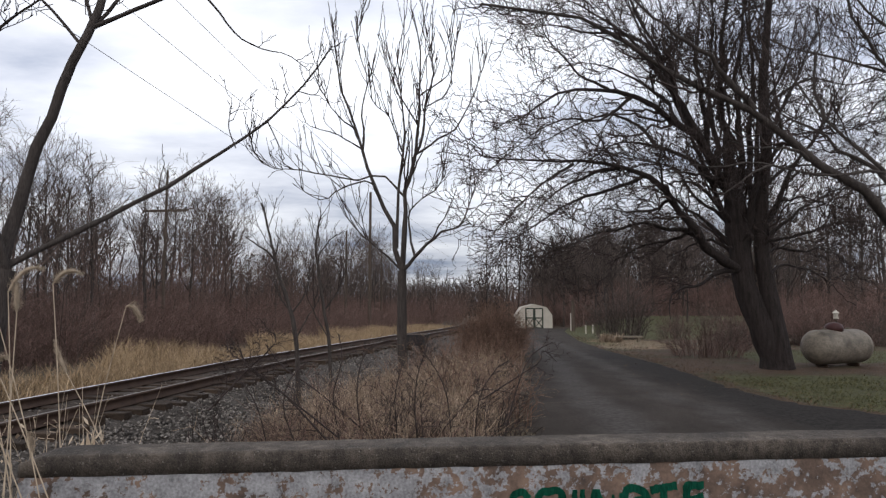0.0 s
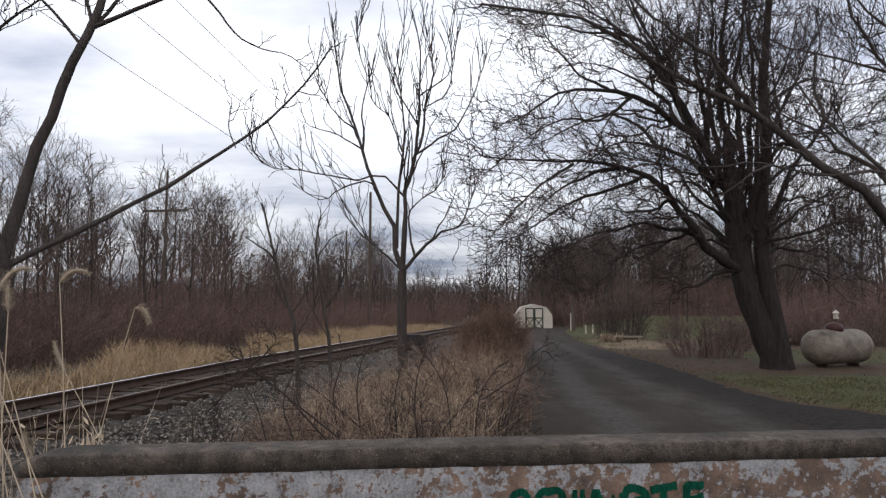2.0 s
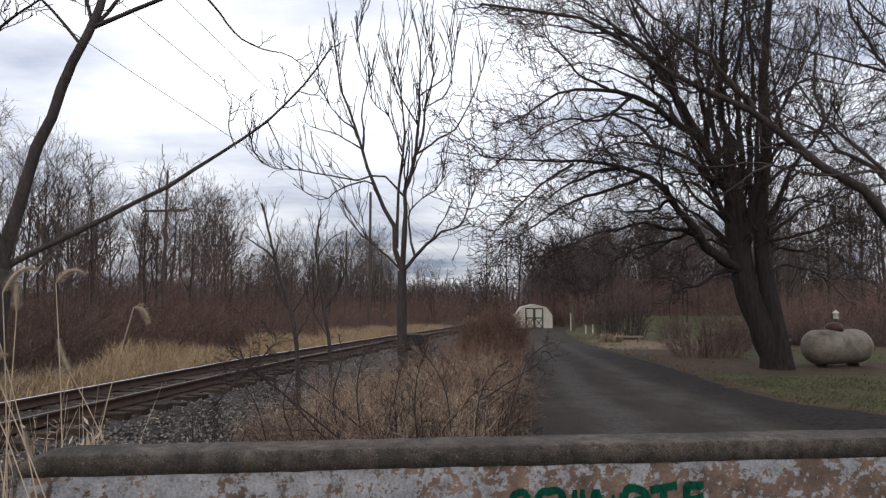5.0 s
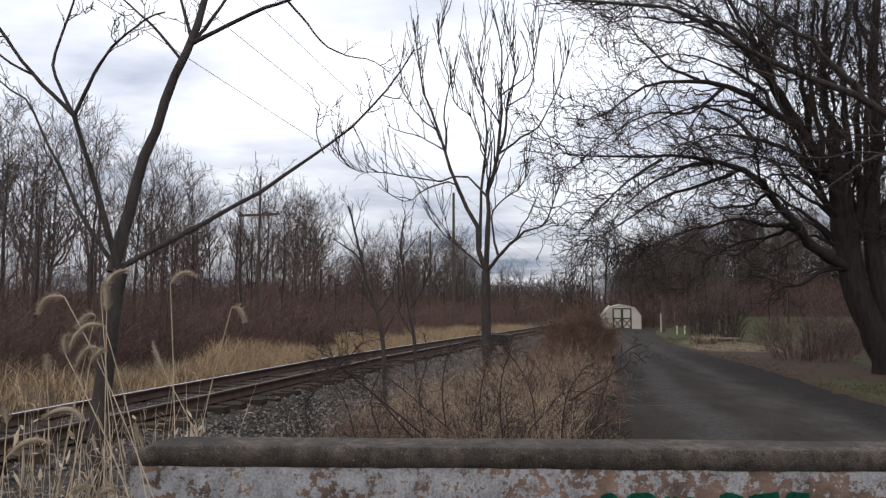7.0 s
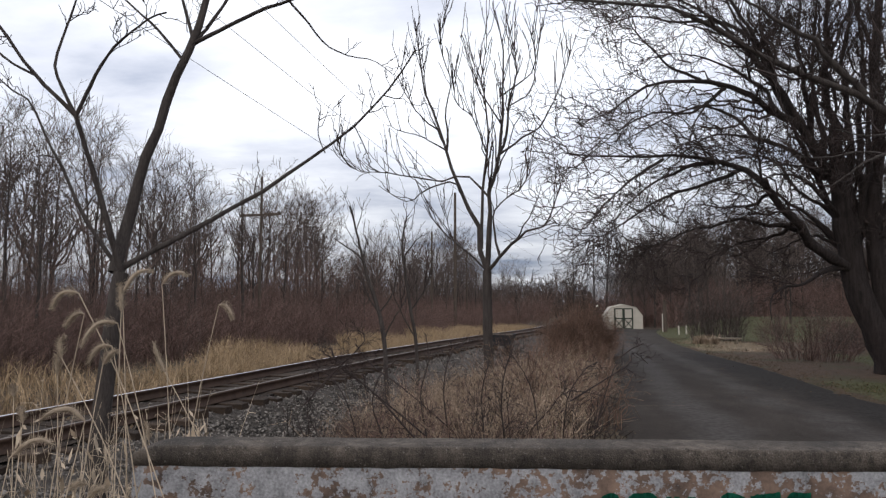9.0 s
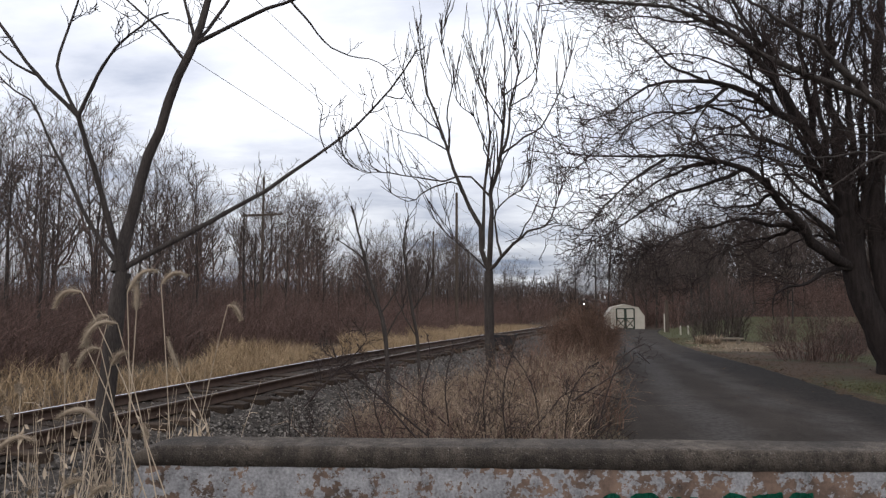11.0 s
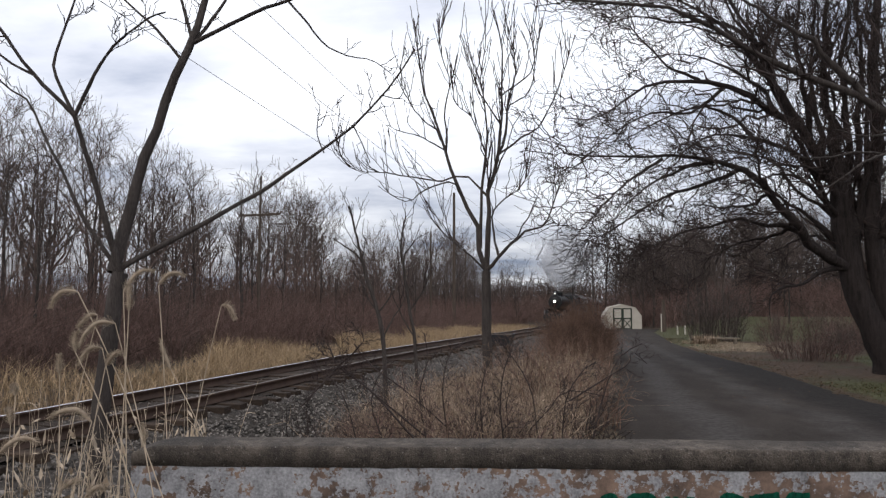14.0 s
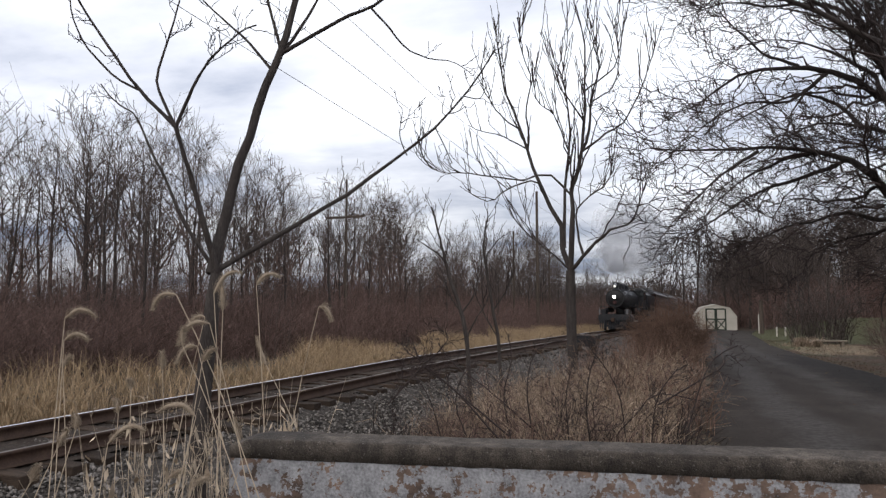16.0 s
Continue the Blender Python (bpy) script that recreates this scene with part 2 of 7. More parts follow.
# ---- mesh helpers ----
def mesh_of(name, verts, faces, mats, index=None, smooth=False):
    """A mesh from an array of vertices and an array of quads (or triangles)."""
    verts, faces = np.asarray(verts, np.float32), np.asarray(faces, np.int32)
    me = bpy.data.meshes.new(name)
    k = faces.shape[1]
    me.vertices.add(len(verts))
    me.vertices.foreach_set("co", verts.ravel())
    me.loops.add(faces.size)
    me.loops.foreach_set("vertex_index", faces.ravel())
    me.polygons.add(len(faces))
    me.polygons.foreach_set("loop_start", np.arange(0, faces.size, k, dtype=np.int32))
    if smooth:
        me.polygons.foreach_set("use_smooth", np.ones(len(faces), bool))
    if index is not None:
        me.polygons.foreach_set("material_index", np.asarray(index, np.int32))
    for m in mats if isinstance(mats, (list, tuple)) else (mats,):
        me.materials.append(m)
    me.update(calc_edges=True)
    return me


def part(name, bm, mat, parent=None, label="", smooth=False):
    """Links a bmesh as one mesh object under a thing or a part."""
    me = bpy.data.meshes.new(name)
    if smooth:
        for f in bm.faces:
            f.smooth = True
    bm.to_mesh(me)
    bm.free()
    me.materials.append(mat)
    ob = new(name, me)
    ob.parent = parent
    return tagged(ob, label) if label else ob


def box(bm, cx, cy, cz, sx, sy, sz, m=None, bevel=0.0):
    r = bmesh.ops.create_cube(bm, size=1.0, matrix=(m or Matrix()) @ Matrix.Translation((cx, cy, cz)) @ Matrix.Diagonal((sx, sy, sz, 1)))
    if bevel:
        edges = list({e for v in r["verts"] for e in v.link_edges})
        bmesh.ops.bevel(bm, geom=edges, offset=bevel, segments=2, profile=0.5, affect="EDGES")
    return bm


def cyl(bm, p, q, r0, r1=None, seg=16):
    """A closed cylinder or cone from p to q."""
    p, q = Vector(p), Vector(q)
    d = q - p
    m = Matrix.Translation((p + q) / 2) @ d.to_track_quat("Z", "Y").to_matrix().to_4x4()
    bmesh.ops.create_cone(bm, cap_ends=True, segments=seg, radius1=r0, radius2=r0 if r1 is None else r1, depth=d.length, matrix=m)
    return bm


def lathe(bm, profile, axis_from, axis_to, seg=24):
    """Turns (along, radius) pairs about the line between two points."""
    p, q = Vector(axis_from), Vector(axis_to)
    rot = (q - p).to_track_quat("Z", "Y").to_matrix()
    rings = []
    for along, r in profile:
        rings.append([bm.verts.new(p + rot @ Vector((r * math.cos(a), r * math.sin(a), along))) for a in [2 * math.pi * k / seg for k in range(seg)]])
    for a, b in zip(rings, rings[1:]):
        for k in range(seg):
            bm.faces.new((a[k], a[(k + 1) % seg], b[(k + 1) % seg], b[k]))
    bm.faces.new(rings[0][::-1])
    bm.faces.new(rings[-1])
    return bm


def thing(name, m, label, category, group="", kind=""):
    ob = new(name)
    ob.matrix_basis = m
    return tagged(ob, label, category, group, kind)


# ---- tubes: all stems, limbs and twigs ----
def tubes(P, R, sides):
    """Vertices and quads of N tubes along P (N, K, 3) with radii R (N, K)."""
    N, K, _ = P.shape
    t = np.diff(P, axis=1)
    t = np.concatenate([t, t[:, -1:]], 1)
    t /= np.linalg.norm(t, axis=2, keepdims=True) + 1e-9
    ref = np.where(np.abs(t[:, :1, 2:]) > 0.8, np.array([[[1.0, 0, 0]]]), np.array([[[0, 0, 1.0]]]))
    u = np.cross(t, np.broadcast_to(ref, t.shape))
    u /= np.linalg.norm(u, axis=2, keepdims=True) + 1e-9
    v = np.cross(t, u)
    a = np.arange(sides) * 2 * np.pi / sides
    V = P[:, :, None] + R[:, :, None, None] * (np.cos(a)[:, None] * u[:, :, None] + np.sin(a)[:, None] * v[:, :, None])
    idx = np.arange(N * K * sides).reshape(N, K, sides)
    nxt = np.roll(idx, -1, axis=2)
    F = np.stack([idx[:, :-1], nxt[:, :-1], nxt[:, 1:], idx[:, 1:]], -1)
    return V.reshape(-1, 3), F.reshape(-1, 4)


def tube_mesh(name, sets, mat, smooth=False):
    """sets: (P, R, sides) groups, joined into one mesh."""
    vs, fs, n = [], [], 0
    for P, R, sides in sets:
        v, f = tubes(P, R, sides)
        vs.append(v)
        fs.append(f + n)
        n += len(v)
    return mesh_of(name, np.concatenate(vs), np.concatenate(fs), mat, smooth=smooth)


def smooth_path(points, K):
    """A curve through a few points, in K even steps."""
    p = np.array(points, float)
    q = np.vstack([2 * p[0] - p[1], p, 2 * p[-1] - p[-2]])
    out = []
    for i in range(len(p) - 1):
        a, b, c, d = q[i:i + 4]
        for s in np.linspace(0, 1, 8, endpoint=False):
            out.append(0.5 * (2 * b + (c - a) * s + (2 * a - 5 * b + 4 * c - d) * s * s + (3 * b - a - 3 * c + d) * s ** 3))
    out = np.array(out + [p[-1]])
    L = np.r_[0, np.cumsum(np.linalg.norm(np.diff(out, axis=0), axis=1))]
    s = np.linspace(0, L[-1], K)
    return np.stack([np.interp(s, L, out[:, k]) for k in range(3)], 1)


def sprout(rng, P, R, n, length, spread=0.8, along=0.5, up=0.3, curl=0.3, K=4, start=0.25, thin=0.55, rmin=0.003, taper=0.35, wob=0.05):
    """n twigs that grow from random places on the stems P, R."""
    L = np.linalg.norm(np.diff(P, axis=1), axis=2).sum(1)
    i = rng.choice(len(P), n, p=L / L.sum())
    s = start + (1 - start) * rng.random(n) ** 0.8
    f = s * (P.shape[1] - 1)
    k = np.minimum(f.astype(int), P.shape[1] - 2)
    w = (f - k)[:, None]
    base = P[i, k] * (1 - w) + P[i, k + 1] * w
    d0 = P[i, k + 1] - P[i, k]
    d0 /= np.linalg.norm(d0, axis=1, keepdims=True) + 1e-9
    r = R[i, k] * (1 - w[:, 0]) + R[i, k + 1] * w[:, 0]
    side = rng.normal(size=(n, 3))
    side -= (side * d0).sum(1, keepdims=True) * d0
    side /= np.linalg.norm(side, axis=1, keepdims=True) + 1e-9
    d = d0 * along + side * spread + np.array([0, 0, up])
    d /= np.linalg.norm(d, axis=1, keepdims=True)
    ln = rng.uniform(*length, n) * (1.15 - 0.6 * s)
    steps = np.linspace(0, 1, K)
    Q = base[:, None] + d[:, None] * (ln[:, None] * steps)[:, :, None]
    Q[:, :, 2] += curl * ln[:, None] * steps ** 2
    Q[:, 1:] += rng.normal(size=(n, K - 1, 3)) * (wob * ln[:, None, None])
    r0 = np.clip(np.minimum(r * thin, ln * 0.02), rmin, None)
    return Q, np.maximum(r0[:, None] * (1 - (1 - taper) * steps), rmin * 0.7)


def needles(rng, base, length, lean, r, K=3, curl=0.15):
    """Upright thin stems from base points (N, 3)."""
    n = len(base)
    d = rng.normal(size=(n, 3)) * lean
    d[:, 2] = 1
    d /= np.linalg.norm(d, axis=1, keepdims=True)
    steps = np.linspace(0, 1, K)
    Q = base[:, None] + d[:, None] * (length[:, None] * steps)[:, :, None]
    bend = rng.normal(size=(n, 2)) * curl * length[:, None]
    Q[:, :, :2] += bend[:, None] * (steps ** 2)[None, :, None]
    return Q, np.full((n, K), r) * np.linspace(1, 0.35, K)


# ---- lie of the land ----
TRACK_Y = [-40, 10, 20, 30, 40, 55, 80, 109, 135, 250, 500]
TRACK_DROP = [1.60, 1.65, 1.68, 1.83, 2.0, 2.3, 2.7, 2.97, 3.4, 4.2, 4.6]
LAND_Y = [-50, 18, 64, 110, 160, 300]
LAND_Z = [0.0, 0.0, -0.86, -1.35, -1.9, -2.4]


def rail_z(y):
    return EYE - np.interp(y, TRACK_Y, TRACK_DROP)


def track_x(y):
    y = np.asarray(y, float)
    bend = np.where(y < 150, 0.0004 * np.maximum(y - 90, 0) ** 2, 1.44 + 0.048 * (y - 150))
    return -8.17 + 0.15 * y + bend


def land(x, y):
    """Height of the ground."""
    x, y = np.asarray(x, float), np.asarray(y, float)
    z = np.interp(y, LAND_Y, LAND_Z)
    u = np.abs(x - track_x(y))
    w = np.clip((7.0 - u) / 4.0, 0, 1)
    w = w * w * (3 - 2 * w)
    left = (x < track_x(y) - 2) * np.clip((u - 2) / 4, 0, 1)
    z = z * (1 - left) + (rail_z(y) - 0.35) * left
    rise = np.clip((x - 9.5 - 0.06 * (y - 40)) / 9, 0, 1) * np.clip((y - 36) / 28, 0, 1)
    z = z + 1.25 * rise * rise * (3 - 2 * rise)
    return z * (1 - w) + (rail_z(y) - 0.72) * w


# how high the woods and the thickets stand against the sky, by bearing (degrees)
WOOD_AZ = [-60, -49.8, -48.4, -45.9, -44.3, -40.8, -38.1, -35.1, -31.3, -28.2, -26.4, -25.3, -23.2, -20.1, -18.0, -16.9, -14.9, -12.6, -9.7, -8.2, -6.2, -4.2, -1.2, 0.8, 3.3, 5.8, 8.7, 10.7, 15.5, 18, 24, 27.6, 32.1, 40]
WOOD_EL = [13, 13.9, 12.9, 16.4, 15.2, 16.3, 13.5, 12.6, 11.0, 11.0, 9.0, 10.2, 10.2, 11.0, 9.5, 5.4, 5.1, 6.0, 5.1, 6.4, 5.7, 3.3, 3.2, 2.1, 3.2, 4.4, 4.6, 5.0, 5.9, 6.8, 6.6, 5.2, 5.0, 4.3]
BRUSH_AZ = [-60, -34.4, -22.9, -17.1, -4.2, 3.3, 10.7, 24.3, 40]
BRUSH_EL = [1.5, 1.3, 1.2, 1.0, 0.75, 1.6, 2.6, 2.1, 2.0]


def stand(x, y, bearings, rises):
    """Height over the ground at (x, y) that reaches the skyline."""
    rise = np.interp(np.degrees(np.arctan2(x, y)), bearings, rises)
    return EYE + np.hypot(x, y) * np.tan(np.radians(rise)) - land(x, y)


def build_ground():
    def steps(lo, hi, fine_lo, fine_hi, n):
        out = list(np.linspace(fine_lo, fine_hi, n))
        g, a = (fine_hi - fine_lo) / n, fine_hi
        while a < hi:
            g *= 1.25
            a += g
            out.append(a)
        g, a = (fine_hi - fine_lo) / n, fine_lo
        while a > lo:
            g *= 1.25
            a -= g
            out.insert(0, a)
        return np.array(out)
    xs, ys = steps(-1500, 1500, -28, 32, 120), steps(-300, 3000, -4, 100, 170)
    X, Y = np.meshgrid(xs, ys)
    rng = np.random.default_rng(3)
    Z = land(X, Y) + rng.normal(size=X.shape) * 0.018
    V = np.stack([X, Y, Z], -1).reshape(-1, 3)
    i = np.arange(V.shape[0]).reshape(X.shape)
    F = np.stack([i[:-1, :-1], i[:-1, 1:], i[1:, 1:], i[1:, :-1]], -1).reshape(-1, 4)
    tagged(new("ground", mesh_of("ground", V, F, M["ground"], smooth=True)), "brown leaf-littered winter ground with mossy patches", "ground", kind="structure")


def strip(name, ys, left, right, lift, mat, cols=10, edge=0.0, seed=1, crown=0.0, **masks):
    """A sheet on the land between two lines, with uneven edges. masks: functions of x and y, kept as attributes."""
    rng = np.random.default_rng(seed)
    w = np.linspace(0, 1, cols)
    l = np.array(left) + rng.normal(size=len(ys)) * edge
    r = np.array(right) + rng.normal(size=len(ys)) * edge
    X = l[:, None] * (1 - w) + r[:, None] * w
    Y = np.repeat(np.array(ys)[:, None], cols, 1)
    Z = land(X, Y) + lift + crown * np.sin(np.pi * w)[None]
    Z[:, [0, -1]] -= 0.12
    V = np.stack([X, Y, Z], -1).reshape(-1, 3)
    i = np.arange(V.shape[0]).reshape(X.shape)
    F = np.stack([i[:-1, :-1], i[:-1, 1:], i[1:, 1:], i[1:, :-1]], -1).reshape(-1, 4)
    me = mesh_of(name, V, F, mat, smooth=True)
    for key, f in masks.items():
        me.attributes.new(key, "FLOAT", "POINT").data.foreach_set("value", f(X, Y).astype(np.float32).ravel())
    return new(name, me)


ROAD_Y = [-6, 4, 8, 9.3, 9.9, 11, 13, 17, 25, 33, 42, 52, 58, 64]
ROAD_L = [0.2, 0.5, 0.95, 1.1, 1.2, 1.35, 1.6, 2.15, 2.95, 4.0, 5.4, 6.6, 7.2, 8.0]
ROAD_R = [16, 15, 13, 9.0, 6.9, 6.05, 5.85, 6.0, 6.3, 7.0, 8.3, 9.7, 11.0, 12.6]


def ramp01(v, lo, hi):
    t = np.clip((v - lo) / (hi - lo), 0, 1)
    return t * t * (3 - 2 * t)


def green_mask(x, y):
    """Where the grass is green rather than brown with litter: the near corner, behind the tank, the far lawn."""
    edge = x - np.interp(y, ROAD_Y, ROAD_R)
    near = ramp01(edge, -0.1, 0.6) * ramp01(y, 8.6, 10.2) * ramp01(-y, -16.4, -14.4)
    behind = ramp01(y, 17.5, 19.5) * ramp01(-y, -27, -23) * ramp01(x - 0.2 * y, 4.6, 6.0) * 0.85
    lawn = ramp01(y, 26, 33) * np.where(y > 36, 1.0, ramp01(-edge, -2.4, -1.0)) * ramp01(-edge, -30, -22)
    return np.maximum(np.maximum(near, behind), lawn)


def dry_mask(x, y):
    """Bleached grass beside the bench and along the edge of the lane."""
    edge = x - np.interp(y, ROAD_Y, ROAD_R)
    return ramp01(y, 24, 28) * ramp01(-y, -37, -33) * ramp01(-edge, -5.5, -2.0) * ramp01(edge, -0.2, 0.8)


def dark_side_mask(x, y):
    """The darker strip along the lane's edge on the lawn's side."""
    edge = np.interp(y, ROAD_Y, ROAD_R) - x
    return np.maximum(ramp01(-edge, -2.4, -0.6) * ramp01(-y, -34, -18), ramp01(x, 3.7, 5.3) * ramp01(-y, -24, -16))


def wheel_mask(x, y):
    """The two paler lines where wheels run."""
    l, r = np.interp(y, ROAD_Y, ROAD_L), np.minimum(np.interp(y, ROAD_Y, ROAD_R), 6.6)
    w = (x - l) / np.maximum(r - l, 0.5)
    return np.exp(-((w - 0.24) / 0.11) ** 2) + 0.8 * np.exp(-((w - 0.56) / 0.12) ** 2)


def build_road():
    ys = np.linspace(-6, 62.5, 420)
    l, r = np.interp(ys, ROAD_Y, ROAD_L), np.interp(ys, ROAD_Y, ROAD_R)
    tagged(strip("verge", ys, r - 0.5, r + 30, 0.03, M["verge"], 110, 0.0, 5, green=green_mask, dry=dry_mask), "brown leaf-strewn verge with patches of green lawn beside the lane", "verge", kind="structure")
    tagged(strip("road", ys, l, r, 0.045, M["asphalt"], 40, 0.05, 6, 0.05, dark_side=dark_side_mask, wheels=wheel_mask), "dark worn asphalt lane with crumbling edges and a darker side", "road", kind="structure")


def build_track():
    track = thing("railway_track", Matrix(), "single railway track with rusty rails on dark timber ties", "railway track", kind="structure")
    ys = np.concatenate([np.linspace(-12, 100, 113), np.linspace(104, 300, 50)])
    # rail section: foot, web, head
    sec = np.array([(-0.07, -0.18), (0.07, -0.18), (0.07, -0.165), (0.012, -0.14), (0.012, -0.05), (0.036, -0.04), (0.036, -0.008), (0.028, 0),
                    (-0.028, 0), (-0.036, -0.008), (-0.036, -0.04), (-0.012, -0.05), (-0.012, -0.14), (-0.07, -0.165)])
    for off in (-0.755, 0.755):
        x, z = track_x(ys) + off, rail_z(ys)
        V = np.stack([x[:, None] + sec[:, 0], np.repeat(ys[:, None], len(sec), 1), z[:, None] + sec[:, 1]], -1).reshape(-1, 3)
        i = np.arange(len(V)).reshape(len(ys), len(sec))
        n = np.roll(i, -1, 1)
        F = np.stack([i[:-1], n[:-1], n[1:], i[1:]], -1).reshape(-1, 4)
        which = np.tile([1 if k == 7 else 0 for k in range(len(sec))], len(ys) - 1)
        new("rail", mesh_of("rail", V, F, [M["rail"], M["railtop" if off < 0 else "raildull"]], which)).parent = track
    bm = bmesh.new()
    box(bm, 0, 0, 0, 2.6, 0.23, 0.18, bevel=0.015)
    me = bpy.data.meshes.new("tie")
    bm.to_mesh(me)
    bm.free()
    me.materials.append(M["tie"])
    rng = np.random.default_rng(8)
    for k in range(200):
        y = -4 + 0.52 * k
        ob = new("tie", me)
        ob.parent = track
        ob.matrix_basis = pose(float(track_x(y)) + rng.normal() * 0.05, y, float(rail_z(y)) - 0.276 + rng.normal() * 0.010, rng.normal() * 2.0, rng.normal() * 0.9, -8.5 + rng.normal() * 2.0)
    # ballast bank
    yb = np.linspace(-12, 260, 400)
    u = np.array([-3.6, -2.6, -1.75, -1.4, -0.7, 0, 0.7, 1.4, 1.75, 2.6, 3.6, 4.3])
    h = np.array([-0.78, -0.62, -0.38, -0.27, -0.225, -0.215, -0.225, -0.31, -0.44, -0.62, -0.76, -0.88])
    V = np.stack([track_x(yb)[:, None] + u, np.repeat(yb[:, None], len(u), 1), rail_z(yb)[:, None] + h + rng.normal(size=(len(yb), len(u))) * 0.02], -1).reshape(-1, 3)
    i = np.arange(len(V)).reshape(len(yb), len(u))
    F = np.stack([i[:-1, :-1], i[:-1, 1:], i[1:, 1:], i[1:, :-1]], -1).reshape(-1, 4)
    tagged(new("ballast_bed", mesh_of("ballast_bed", V, F, M["ballast"], smooth=True)), "bank of grey crushed stone under the track", "ballast", kind="structure")
    # grimy fill between the rails, nearly level with the ties
    yf = np.linspace(-10, 110, 420)
    uf = np.linspace(-1.3, 1.02, 15)
    V = np.stack([track_x(yf)[:, None] + uf, np.repeat(yf[:, None], len(uf), 1), rail_z(yf)[:, None] - 0.205 + rng.normal(size=(len(yf), len(uf))) * 0.014 - 0.10 * np.maximum(np.abs(uf) - 0.95, 0)], -1).reshape(-1, 3)
    i = np.arange(len(V)).reshape(len(yf), len(uf))
    F = np.stack([i[:-1, :-1], i[:-1, 1:], i[1:, 1:], i[1:, :-1]], -1).reshape(-1, 4)
    tagged(new("track_fill", mesh_of("track_fill", V, F, M["grime"], smooth=True)), "oily brown fouled ballast between the rails", "ballast", kind="structure")
    # loose stones on the shoulder
    n = 40000
    ysn = 3 + 32 * rng.random(n) ** 1.5
    un = np.where(rng.random(n) < 0.8, rng.uniform(0.85, 4.4, n), rng.uniform(-2.6, 0.85, n))
    zs = rail_z(ysn) + np.interp(un, u, h) + 0.01
    size = rng.uniform(0.012, 0.036, n)
    octa = np.array([(1, 0, 0), (0, 1, 0), (-1, 0, 0), (0, -1, 0), (0, 0, 0.75), (0, 0, -0.75)])
    V = octa[None] * size[:, None, None] * (1 + 0.3 * rng.normal(size=(n, 6, 1)))
    ang = rng.random(n) * 6.28
    c, s = np.cos(ang)[:, None], np.sin(ang)[:, None]
    V = np.stack([V[:, :, 0] * c - V[:, :, 1] * s, V[:, :, 0] * s + V[:, :, 1] * c, V[:, :, 2] + 0.3 * V[:, :, 0]], -1)
    V += np.stack([track_x(ysn) + un, ysn, zs], -1)[:, None]
    tri = np.array([(0, 1, 4), (1, 2, 4), (2, 3, 4), (3, 0, 4), (1, 0, 5), (2, 1, 5), (3, 2, 5), (0, 3, 5)])
    F = (tri[None] + 6 * np.arange(n)[:, None, None]).reshape(-1, 3)
    tagged(new("loose_stones", mesh_of("loose_stones", V.reshape(-1, 3), F, M["stone"])), "loose grey crushed ballast stones", "stones", kind="stuff")


